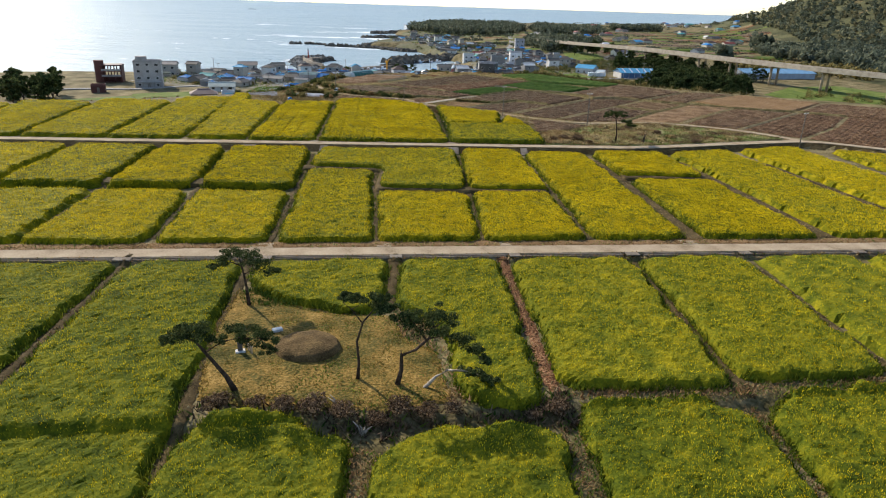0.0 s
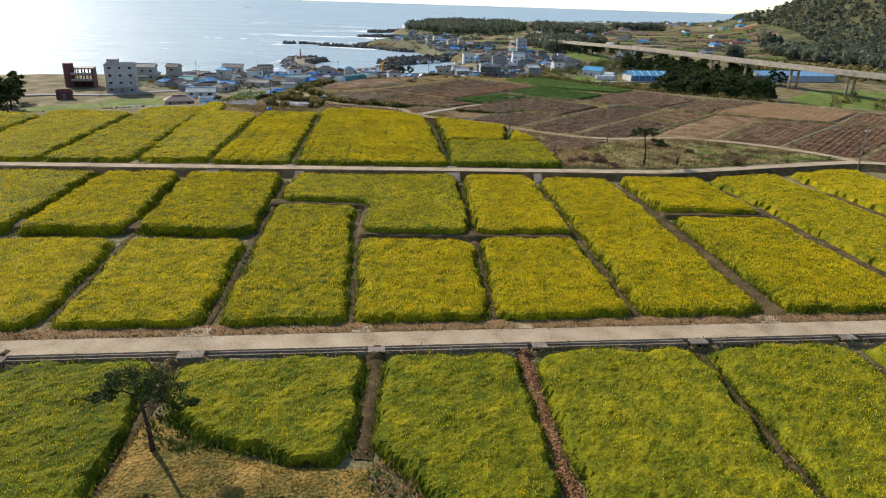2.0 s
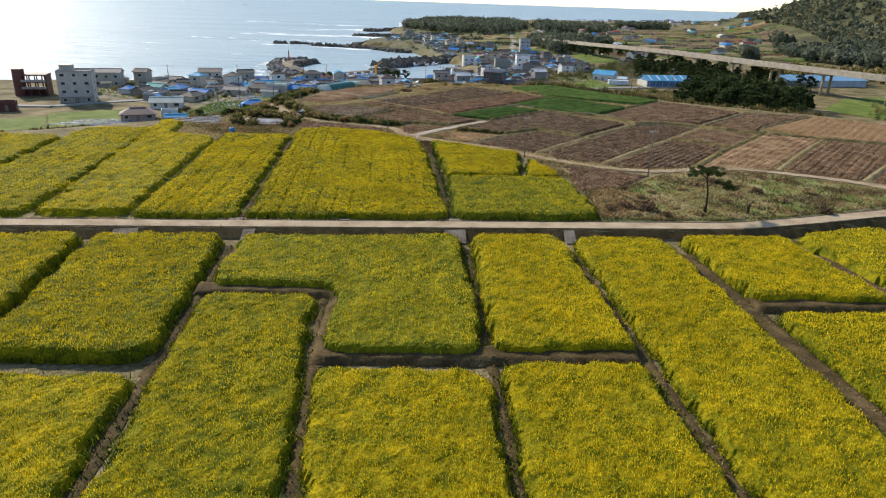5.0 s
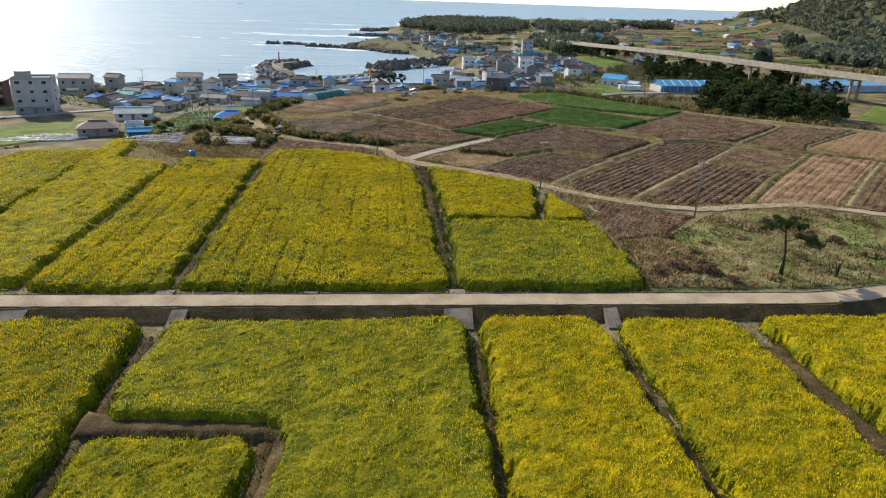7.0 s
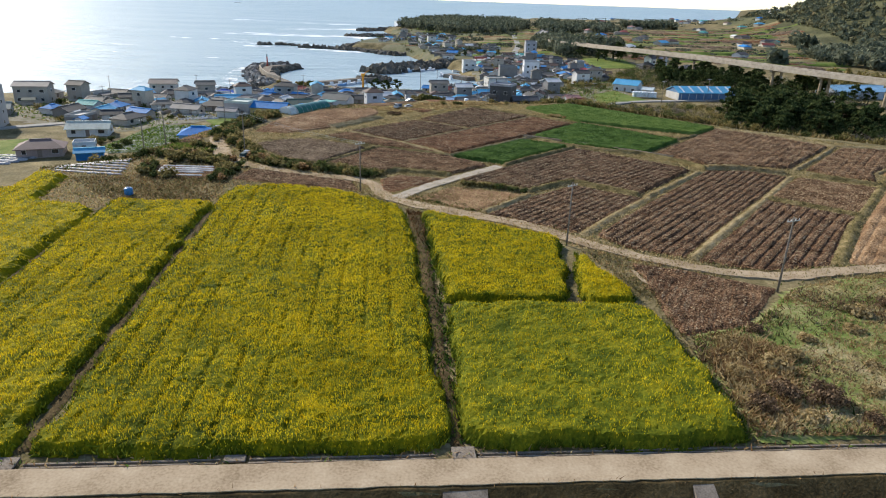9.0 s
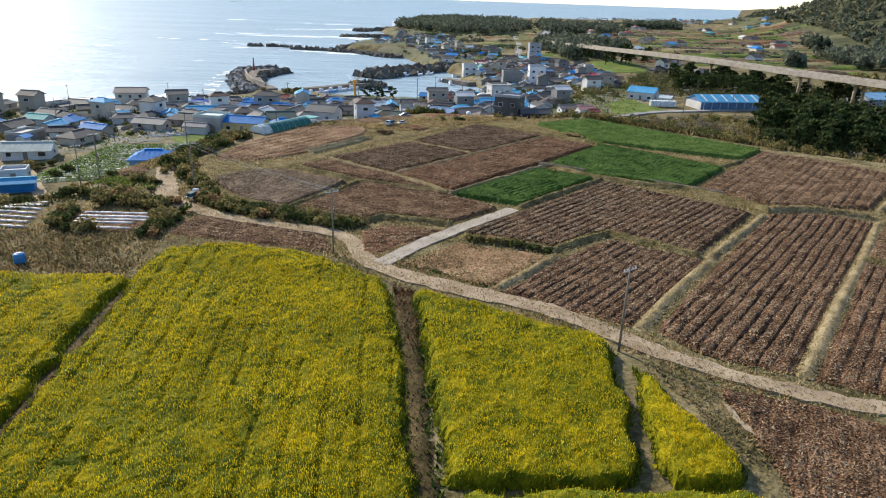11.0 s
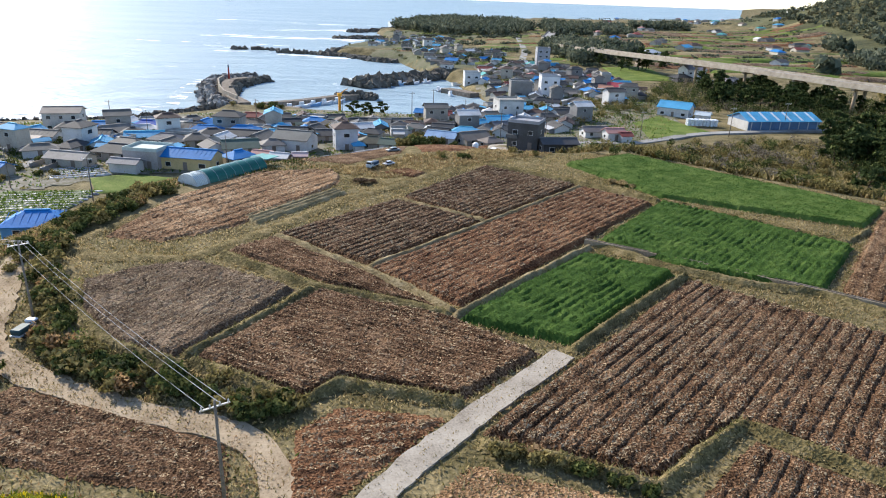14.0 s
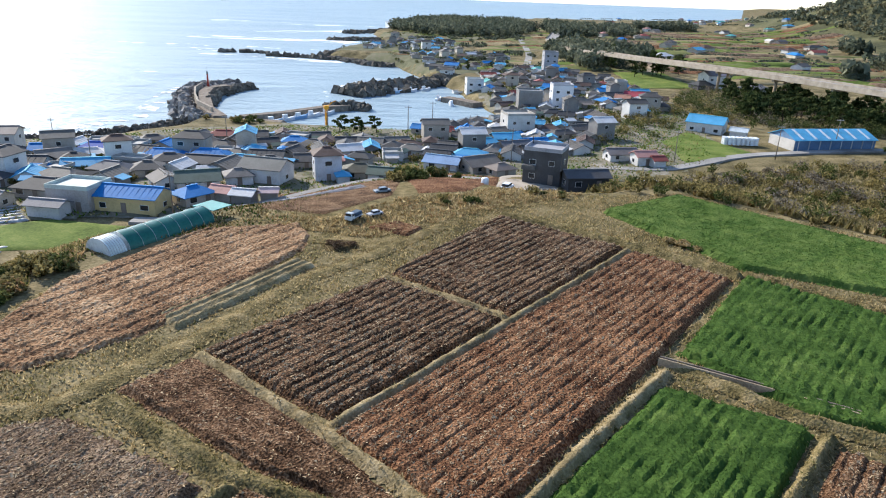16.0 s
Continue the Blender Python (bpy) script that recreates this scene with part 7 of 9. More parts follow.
house(-76, 341, -12, 9.5, 5, CREAM, (0.2, 0.185, 0.17), "gable", label="low house with a dull grey metal roof")
house(-41.4, 357.6, 20, 8.4, 6.8, WHITE, GREEN_ROOF, "gable", label="white house with a dark green pitched roof")
house(-48, 356.6, -55, 6, 5, WHITE, GREY_ROOF, "gable", label="small white house with a gabled roof")
house(-28.6, 365.4, -15, 9.6, 7.4, WHITE, (0.12, 0.12, 0.11), "gable", label="white house with a large grey gabled roof", eave=3.4)
house(-34, 362, 20, 5.6, 5, WHITE, (0.14, 0.13, 0.12), "hip", label="white house with a grey hipped roof")
house(-15.6, 368.6, 15, 6.0, 5.6, (0.5, 0.5, 0.52), BROWN_ROOF, "hip", 2, label="two-storey pale house with a brown hipped roof", eave=6.2)
house(-11.6, 364.6, 15, 2.6, 3.0, WHITE, BLUE2, "hip", label="tiny white annex with a pale blue roof", windows=False)
house(-8.4, 371.6, 5, 7.2, 6.0, PALE, (0.09, 0.085, 0.06), "hip", label="house with a dark mossy hipped roof")
house(-2.6, 366.4, -10, 6.2, 4.6, WHITE, GREEN_ROOF, "gable", label="white shed with a dark green roof")
house(-33.4, 348.2, -15, 4.6, 3.6, PALE, PINK_ROOF, "gable", label="small hut with a faded pink roof", windows=False)
house(-29.0, 346.6, -12, 4.2, 3.2, GREY_WALL, WHITE_ROOF, "gable", label="small hut with a white metal roof", windows=False)
house(-24.6, 348.8, 5, 3.2, 2.4, PALE, (0.5, 0.36, 0.34), "gable", label="tiny shed with a pale pink roof", windows=False)
house(-57.8, 383.6, -4, 9.6, 6.2, PALE, BLUE, "hip", label="house with a blue hipped roof and tarpaulins", ribs=True)
house(-46.8, 384.6, -4, 9.8, 6.4, PALE, BLUE, "hip", label="house with a bright blue hipped roof", ribs=True)
house(-44.6, 375.6, -8, 10, 5.6, WHITE, DARK_ROOF, "gable", label="white house with a dark pitched roof")
house(-62.6, 366, -15, 8.4, 5.6, GREY_WALL, (0.1, 0.1, 0.11), "hip", label="house with a patched dark hipped roof")
house(-70.2, 370, 15, 9.4, 5, PALE, BLUE2, "gable", label="house with a pale blue metal roof")
house(-81.6, 378, 40, 7.2, 6.4, WHITE, (0.17, 0.15, 0.13), "gable", label="white gabled house near the shore")
house(-88.6, 388, 10, 6.4, 5, CREAM, BLUE, "gable", label="shoreside house with a blue roof")
house(-78, 392, 0, 7, 5, PALE, (0.03, 0.08, 0.35), "hip", label="shoreside house with a deep blue roof")
house(-96, 383, 20, 8, 6, CREAM, DARK_ROOF, "hip", label="shoreside house with a dark roof")
house(-101.6, 390.6, 12, 10, 7.6, (0.55, 0.5, 0.44), (0.14, 0.12, 0.11), "gable", 2, label="two-storey cream house with a shallow grey roof", eave=5.6, rise=1.4)
house(-135.0, 357, 10, 11, 7, (0.34, 0.31, 0.27), (0.2, 0.18, 0.17), "gable", 2, label="two-storey grey gabled guest house by the shore", eave=6.0, rise=1.4)
# tall blocks near the shore
tower = house(-125.6, 311.0, 17, 11.4, 9.0, (0.36, 0.335, 0.32), (0.3, 0.28, 0.27), "flat", 4, label="four-storey grey hotel with a round stair tower", eave=11.0, name="hotel", z=-8.3)
bm = bmesh.new()
tube(bm, [(-2.4, -1.6, 9.6), (-2.4, -1.6, 11.6), (-2.4, -1.6, 13.6)], [2.4, 2.4, 2.4], 20)
part("stair_tower", bm, paint(0.3, 0.28, 0.27), tower, "round grey stair tower", smooth=False)
for k in range(5):
    box("porch_column", -4.6 + 2.3 * k, -5.1, 0, 0.35, 0.35, 2.5, paint(0.3, 0.28, 0.27), tower)
box("porch_roof", 0, -5.0, 2.5, 10.6, 1.4, 0.3, paint(0.36, 0.34, 0.32), tower, bevel=0.03)
red = empty("brick_building", -148.0, 323.5, -8.2, 14)
bm = bmesh.new()
tube(bm, [(-4.6, -1.5, -0.6), (-4.6, -1.5, 5), (-4.6, -1.5, 10.2)], [2.1, 2.1, 2.1], 18)
part("stair_tower", bm, paint(*BRICK), red, "round dark brick stair tower")
for lvl in range(3):
    box("floor_slab", 0.6, 0, 2.6 * lvl, 9.0, 7.4, 0.35, paint(0.12, 0.05, 0.045), red, bevel=0.03)
    for x in (-3.2, -0.6, 2.0, 4.6):
        for y in (-3.3, 3.3):
            box("column", x, y, 2.6 * lvl + 0.35, 0.4, 0.4, 2.25, paint(*BRICK), red)
    box("end_wall", 5.0, 0, 2.6 * lvl + 0.35, 0.3, 7.4, 2.25, paint(*BRICK), red)
    if lvl < 2:
        box("parapet", 0.6, -3.5, 2.6 * lvl + 2.95, 8.4, 0.15, 0.8, paint(0.3, 0.28, 0.26), red, "pale balcony front")
box("inner_wall", 0.6, 1.0, 0.35, 8.4, 0.3, 2.25, paint(*BRICK), red)
box("roof_slab", 0.6, 0, 7.8, 9.4, 7.8, 0.5, paint(0.1, 0.045, 0.04), red, bevel=0.04)
tagged(red, "three-storey dark brick shell with open floors and a stair tower", "building")
house(-133, 330, 20, 9, 7, GREY_WALL, (0.2, 0.22, 0.2), "gable", label="grey house behind the hotel")
house(-137, 286, 20, 5.4, 3.4, BRICK, (0.13, 0.05, 0.045), "flat", label="small brick outbuilding by the meadow", eave=2.6)
house(-90.6, 277, 20, 10, 7, (0.3, 0.24, 0.22), (0.16, 0.11, 0.1), "hip", label="low house with a brown hipped roof above the meadow")
house(-82, 281, 20, 5, 4.4, WHITE, WHITE_ROOF, "flat", label="small white flat-roofed annex")
house(-77.6, 274, 20, 6, 3.0, BLUE, BLUE2, "gable", label="low shed with blue walls", eave=1.8, windows=False)
house(-90.4, 302, 12, 10.6, 6.4, WHITE, (0.36, 0.4, 0.36), "gable", label="white house with a pale green metal roof", ribs=True)
blue_house = house(-56.6, 291.0, 8, 9.0, 6.8, (0.12, 0.3, 0.5), (0.01, 0.17, 0.48), "hip", label="house with blue walls and a brilliant blue hipped roof", ribs=True, eave=2.4)

# black house on the brow
black = house(31.7, 354.0, -23, 7.8, 7.2, (0.06, 0.06, 0.062), (0.3, 0.3, 0.32), "flat", 2, label="modern black two-storey house with a flat roof", eave=6.6, z=-3.6, name="black_house")
box("balcony", -2.5, -4.3, 2.9, 2.8, 1.4, 0.9, paint(0.08, 0.08, 0.08), black, "dark balcony")
for x in (-3.7, 3.7):
    box("roof_frame", x, 3.2, 6.7, 0.15, 0.15, 1.6, paint(0.05, 0.05, 0.05), black)
house(38.8, 348.3, 8, 8.6, 4.4, (0.05, 0.05, 0.052), (0.07, 0.07, 0.075), "gable", label="low black annex with a dark pitched roof", z=-3.6, eave=2.6, rise=1.2)
house(20.4, 382, 30, 8.6, 7.4, PALE, (0.15, 0.13, 0.11), "gable", label="old house with a grey-brown tiled roof")
house(25.4, 376.4, 30, 5.6, 4.6, PALE, (0.17, 0.14, 0.12), "hip", label="small wing with a brown tiled roof")
house(11.6, 383, -20, 8.6, 5.6, WHITE, (0.2, 0.3, 0.45), "gable", label="white house with a pale blue roof")
house(60, 394.6, 10, 8, 5, WHITE, (0.16, 0.14, 0.13), "gable", label="long white cottage with a dark roof")
house(64.6, 389, 10, 5.6, 4.4, WHITE, PINK_ROOF, "gable", label="small white house with a pink roof", eave=2.6)
house(67.4, 386.6, 10, 3.2, 3.4, WHITE, RED_ROOF, "gable", label="white shed with a dark red roof", eave=2.0, windows=False)
house(38.4, 441, 10, 9.4, 8.6, (0.5, 0.48, 0.45), (0.32, 0.3, 0.27), "flat", 2, label="two-storey concrete house with a roof terrace", eave=6.6)
house(33, 408, 25, 9, 7, PALE, (0.11, 0.11, 0.12), "gable", label="tile-roofed house with dark ridges")
house(62.4, 488, 0, 8.2, 7.0, (0.62, 0.62, 0.64), (0.4, 0.4, 0.42), "flat", 3, label="tall white three-storey house", eave=9.6)
house(50.4, 493, 0, 9.6, 8, (0.2, 0.19, 0.18), (0.2, 0.2, 0.2), "flat", 2, label="dark grey windowless block", eave=7.0, windows=False)
house(82, 619, 0, 8, 8, (0.3, 0.3, 0.32), (0.25, 0.25, 0.26), "flat", 4, label="tall grey block above the village", eave=12)
house(33, 556, 5, 8.4, 7, WHITE, (0.5, 0.48, 0.45), "flat", 2, label="white flat-roofed building by the harbour", eave=6.6)
house(26, 566, 5, 6, 6, WHITE, (0.5, 0.5, 0.48), "flat", 1, label="low white store by the harbour")
house(101, 514, -30, 9, 7, PALE, (0.3, 0.045, 0.06), "gable", label="house with a crimson metal roof", ribs=True)
house(93, 506, -20, 6, 5, (0.4, 0.3, 0.25), (0.36, 0.18, 0.12), "gable", label="house with an orange-brown roof")
shed = house(103.6, 442.6, -34, 11.6, 8.6, WHITE, BLUE2, "gable", label="white shed with a light blue metal roof", eave=3.4, ribs=True, z=-8.2)
house(111, 434, -34, 5, 4, WHITE, (0.45, 0.5, 0.52), "gable", label="low white annex of the shed", z=-8.2, windows=False)
barn = house(131, 420.5, 9, 28, 12, (0.1, 0.18, 0.3), BLUE2, "gable", label="long open cattle barn with a blue metal roof", eave=3.4, rise=2.4, ribs=True, z=-8.2, name="barn", windows=False)
for k in range(8):
    box("barn_post", -12.9 + 3.7 * k, -6.1, 0, 0.2, 0.2, 3.2, paint(0.5, 0.5, 0.5), barn)
slope = math.degrees(math.atan2(2.4, 6.5))
for k in range(6):
    bm = bmesh.new()
    bmesh.ops.create_cube(bm, size=1, matrix=pose(-11.5 + 4.6 * k, -3.2, 3.4 + 1.36, slope) @ Matrix.Diagonal((0.9, 5.8, 0.05, 1)))
    part("rooflight", bm, paint(0.5, 0.55, 0.58), barn, "pale translucent roof strip")
box("pale_end", -14.05, 0, 0, 0.12, 11.6, 3.3, paint(0.45, 0.43, 0.4), barn, "pale end wall")
house(228, 446, 12, 54, 14, (0.3, 0.35, 0.42), (0.18, 0.34, 0.5), "gable", label="long blue-roofed barn below the viaduct", eave=3.4, rise=2.4, ribs=True, windows=False)
inn = house(160, 572, 15, 12, 9, WHITE, (0.2, 0.18, 0.2), "gable", 2, label="white inn with twin gables and dark timbers", eave=6.4)
house(152, 566, 15, 10, 8, (0.1, 0.09, 0.1), DARK_ROOF, "hip", label="dark single-storey wing of the inn")
house(176, 556, 10, 11, 8, (0.3, 0.27, 0.24), (0.15, 0.14, 0.14), "hip", label="house with a dark hipped roof by the car park")
for x, y, tone in ((166, 560, (0.7, 0.7, 0.7)), (169, 562, (0.1, 0.1, 0.12)), (172, 566, (0.6, 0.6, 0.62)), (163, 556, (0.05, 0.05, 0.06)), (178, 568, (0.7, 0.7, 0.72))):
    car(x, y, 60, tone, "parked car beside the inn")
car(-56, 408, 20, (0.75, 0.75, 0.77), "white car parked near the harbour")
car(22.6, 345.4, 60, (0.7, 0.7, 0.7), "white van parked below the black house")

# white fodder bales by the blue shed
bm = bmesh.new()
bmesh.ops.create_cone(bm, cap_ends=True, segments=14, radius1=0.62, radius2=0.62, depth=1.2, matrix=pose(0, 0, 0.6))
bmesh.ops.bevel(bm, geom=[e for e in bm.edges if abs(e.verts[0].co.z - e.verts[1].co.z) < 0.01], offset=0.12, segments=1, affect="EDGES")
bale = tagged(part("fodder_bale", bm, paint(0.72, 0.73, 0.74, 0.35), smooth=False), "round fodder bale in white film", "bale", "stacked bales by the shed")
bale.matrix_basis = pose(100, 419.4, ground(103, 418))
for i in range(8):
    for j in range(2):
        for h in range(2):
            if i or j or h:
                x, y = 100 + 1.35 * i, 419.4 - 0.12 * i + 1.3 * j
                copy_thing(bale, pose(x, y, ground(103, 418) + 1.2 * h, 0, 0, 40 * i))
for i in range(14):
    x, y = 168 + 1.5 * (i % 7), 388 + 1.4 * (i // 7)
    copy_thing(bale, pose(x, y, ground(172, 389)))


# ---- tunnels of the greenhouses ----
def greenhouse(x, y, turn, long, wide, tall, tone, end=(0.6, 0.62, 0.6), label="polytunnel greenhouse", z=None):
    thing = empty("greenhouse", x, y, ground(x, y) if z is None else z, turn)
    n, m = 14, 12
    bm = bmesh.new()
    rows = [[bm.verts.new((-long / 2 + long * i / n, -wide / 2 * math.cos(math.pi * j / m), tall * math.sin(math.pi * j / m) ** 0.8 + 0.05 * math.sin(i * 2.2))) for j in range(m + 1)] for i in range(n + 1)]
    for a, b in zip(rows, rows[1:]):
        for j in range(m):
            bm.faces.new((a[j], a[j + 1], b[j + 1], b[j]))
    part("cover", bm, paint(*tone, 0.35), thing, smooth=True)
    for s in (-1, 1):
        bm = bmesh.new()
        bm.faces.new([bm.verts.new((s * long / 2 * 1.002, -wide / 2 * math.cos(math.pi * j / m), tall * math.sin(math.pi * j / m) ** 0.8)) for j in range(m + 1)])
        part("end_sheet", bm, paint(*end, 0.4), thing)
    for i in range(0, n + 1, 2):
        bm = bmesh.new()
        px = -long / 2 + long * i / n
        tube(bm, [(px, -(wide / 2 + 0.03) * math.cos(math.pi * j / m), (tall + 0.04) * math.sin(math.pi * j / m) ** 0.8) for j in range(m + 1)], [0.03] * (m + 1), 4)
        part("hoop", bm, STEEL, thing)
    return tagged(thing, label, "greenhouse")


tunnel = greenhouse(-29.8, 306.6, 59, 14.0, 4.8, 2.6, (0.01, 0.1, 0.082), (0.6, 0.66, 0.64), "long dark teal polytunnel with a pale end", z=-0.7)
box("base_sheet", 0, 0, -2.4, 14.0, 4.7, 2.41, paint(0.06, 0.12, 0.1), tunnel, "dark base sheet")
pale_end = greenhouse(-34.3, 299.3, 59, 2.4, 4.9, 2.55, (0.55, 0.62, 0.6), label="pale translucent end of a polytunnel", z=-0.7)
box("base_sheet", 0, 0, -2.4, 2.4, 4.8, 2.41, paint(0.4, 0.42, 0.4), pale_end, "pale base sheet")
box("canopy", 8.8, 0, 2.2, 3.6, 4.2, 0.1, paint(0.1, 0.3, 0.28), tunnel, "teal canopy")
greenhouse(24.9, 340.6, 6, 5.2, 3.2, 1.7, (0.5, 0.55, 0.52), label="small pale polytunnel below the black house")
greenhouse(29.6, 341.2, 6, 3.6, 3.0, 1.6, (0.03, 0.03, 0.03), (0.03, 0.03, 0.03), "small black net tunnel")
tagged(sheet("house_yard", [(20, 345), (23, 358), (28, 358.6), (28, 352.6), (33.6, 349), (33, 344.4), (26, 343)], 0.6, lambda x, y, d: 0.1 + 0.02 * bumps(x, y, 2, 2), WHITE_CONCRETE, edge=0.4), "pale concrete yard of the black house", "yard", kind="stuff")
tank = empty("white_tank", 17.9, 341.7, ground(17.9, 341.7))
bm = bmesh.new()
tube(bm, [(0, 0, 0), (0, 0, 1.4), (0, 0, 1.6)], [0.7, 0.7, 0.4], 14)
part("drum", bm, paint(0.7, 0.72, 0.72, 0.4), tank, smooth=True)
tagged(tank, "white plastic water tank", "water tank")
dish = empty("white_boat", 50.4, 343.6, ground(50.4, 343.6) + 0.5, 20)
bm = bmesh.new()
tube(bm, [(-1.6, 0, 0.4), (-1.2, 0, 0.3), (0, 0, 0.2), (1.2, 0, 0.3), (1.7, 0, 0.5)], [0.1, 0.6, 0.75, 0.55, 0.08], 10)
part("hull", bm, paint(0.75, 0.75, 0.75, 0.4), dish, smooth=True)
tagged(dish, "upturned white boat hull in the grass", "boat")
small_truck(-4.4, 313.2, 62, (0.45, 0.48, 0.5), (0.03, 0.06, 0.1), "pale pickup with a dark load on the dry brow").scale = (0.8, 0.8, 0.8)
car(-1.4, 315.4, 40, (0.4, 0.4, 0.42), "dusty pale car on the dry brow").scale = (0.6, 0.6, 0.6)
car(-1.0, 329.2, 30, (0.2, 0.22, 0.23), "dark grey car on the verge below the houses").scale = (0.7, 0.7, 0.7)
for x, y, size in ((-5.3, 301.4, 0.9), (-3.6, 302.2, 0.6), (-6.6, 302.6, 0.55)):
    again(dead_bush, x, y, 40 * x, size)

# ---- the rest of the village, house by house ----
QUARTERS = [
    ([(-128, 335), (-112, 322), (-92, 312), (-74, 330), (-72, 352), (-92, 372), (-118, 382), (-142, 372)], 22, 6.8),
    ([(-84, 352), (-66, 356), (-40, 368), (-20, 380), (4, 392), (4, 414), (-40, 424), (-78, 408), (-88, 396)], 84, 6.0),
    ([(4, 390), (30, 392), (52, 404), (66, 424), (60, 470), (44, 470), (28, 460), (6, 440)], 44, 6.2),
    ([(40, 470), (70, 450), (96, 470), (112, 500), (112, 600), (70, 640), (40, 610), (38, 540)], 92, 6.6),
    ([(20, 600), (60, 640), (70, 720), (30, 760), (-10, 730), (-6, 690)], 40, 9),
    ([(-40, 760), (30, 770), (40, 900), (-20, 930), (-36, 860)], 46, 10),
]
HOUSE_TONES = [(BLUE, "blue metal", 3), (BLUE2, "light blue metal", 2), (GREY_ROOF, "grey tiled", 5), (DARK_ROOF, "dark tiled", 6), (BROWN_ROOF, "brown tiled", 3), (RED_ROOF, "dark red", 0.3), (PINK_ROOF, "faded orange", 0.4), (WHITE_ROOF, "pale metal", 1.6), (TEAL, "teal", 0.4), ((0.13, 0.12, 0.106), "dusty grey", 4)]
WALL_TONES = [(CREAM, "cream"), (WHITE, "white"), (PALE, "beige"), (GREY_WALL, "grey"), (WHITE, "white")]
taken = [(ob.location.x, ob.location.y, 6.4) for ob in scene.collection.objects if ob.parent is None and ob.get("category") in ("house", "greenhouse", "utility pole") and ob.get("category") != "utility pole"]
rh = random.Random(11)
built = 0
for outline, want, gap in QUARTERS:
    made = tries = 0
    while made < want and tries < 1500:
        tries += 1
        x, y = rh.uniform(min(p[0] for p in outline), max(p[0] for p in outline)), rh.uniform(min(p[1] for p in outline), max(p[1] for p in outline))
        if edge_distance(np.array([x]), np.array([y]), outline)[0][0] < 0.5 or edge_distance(np.array([x]), np.array([y]), LAND)[0][0] < 9:
            continue
        if any(math.hypot(x - a, y - b) < (gap + g) / 2 for a, b, g in taken):
            continue
        tone, word, _ = rh.choices(HOUSE_TONES, [t[2] for t in HOUSE_TONES])[0]
        wall, shade = rh.choice(WALL_TONES)
        kind = rh.choices(["gable", "hip", "flat"], [5, 4, 0.8])[0]
        two = rh.random() < 0.09
        if kind == "flat":
            tone, word = (0.34, 0.33, 0.31), "flat concrete"
        house(x, y, rh.choice([-15, -10, 10, 20, 75, 80, 100]) + rh.uniform(-8, 8), rh.uniform(4.8, 8.6), rh.uniform(4.0, 5.8), wall, tone, kind, 2 if two else 1, f"{'two-storey ' if two else ''}{shade} village house with a {word} roof", plain=True, ribs=kind == "gable")
        taken.append((x, y, gap))
        made += 1

# shrubs, garden walls and clutter between the houses
yard_green, yard_olive = [], []
for outline, want, gap in QUARTERS[:4]:
    made = tries = 0
    while made < want * 2.6 and tries < 3000:
        tries += 1
        x, y = rh.uniform(min(p[0] for p in outline), max(p[0] for p in outline)), rh.uniform(min(p[1] for p in outline), max(p[1] for p in outline))
        if edge_distance(np.array([x]), np.array([y]), outline)[0][0] < 0 or edge_distance(np.array([x]), np.array([y]), LAND)[0][0] < 6:
            continue
        if any(math.hypot(x - a, y - b) < 0.5 * g + 0.3 for a, b, g in taken):
            continue
        kind = rh.random()
        if kind < 0.62:
            (yard_green if rh.random() < 0.65 else yard_olive).append((x, y))
        elif kind < 0.86:
            w = empty("garden_wall", x, y, ground(x, y) - 0.2, rh.choice([-12, 15, 78, 100]))
            box("wall_body", 0, 0, 0, rh.uniform(4, 8), 0.22, 1.3, paint(*rh.choice([PALE, GREY_WALL, CREAM])), w)
            box("coping", 0, 0, 1.3, 4.0, 0.3, 0.08, DARK_CONCRETE, w)
            tagged(w, "low plastered garden wall between village houses", "garden wall", "garden walls of the village")
        else:
            s = rh.choice([(BLUE, "blue"), (WHITE_ROOF, "pale"), (DARK_ROOF, "dark"), (BLUE2, "light blue"), (GREEN_ROOF, "dark green")])
            house(x, y, rh.uniform(-20, 100), rh.uniform(2.2, 3.6), rh.uniform(1.8, 2.6), rh.choice([GREY_WALL, PALE, WHITE]), s[0], "gable", 1, f"small village shed with a {s[1]} metal roof", eave=1.9, windows=False, name="garden_shed")
        made += 1

thicket(yard_green, 1.05, LEAVES, "green garden shrubs between the houses")
thicket(yard_olive, 1.0, OLIVE, "olive-brown garden shrubs between the houses")

YARDS = [(-140, 334), (-112, 320), (-84, 308), (-64, 334), (-34, 340), (-10, 352), (20, 362), (60, 376), (84, 392), (110, 460), (116, 560), (80, 636), (42, 615), (38, 540), (42, 480), (10, 444), (-40, 448), (-80, 428), (-100, 412), (-138, 388)]
rough("yard_weeds", YARDS, 1.6, 0.5, 0.5, WEED, "green weeds in the village yards", 2, 0.05, "weeds")
rough("yard_straw", YARDS, 1.4, 0.5, 0.45, STRAW_MIX, "dry grass in the village yards", 4, 0.1)

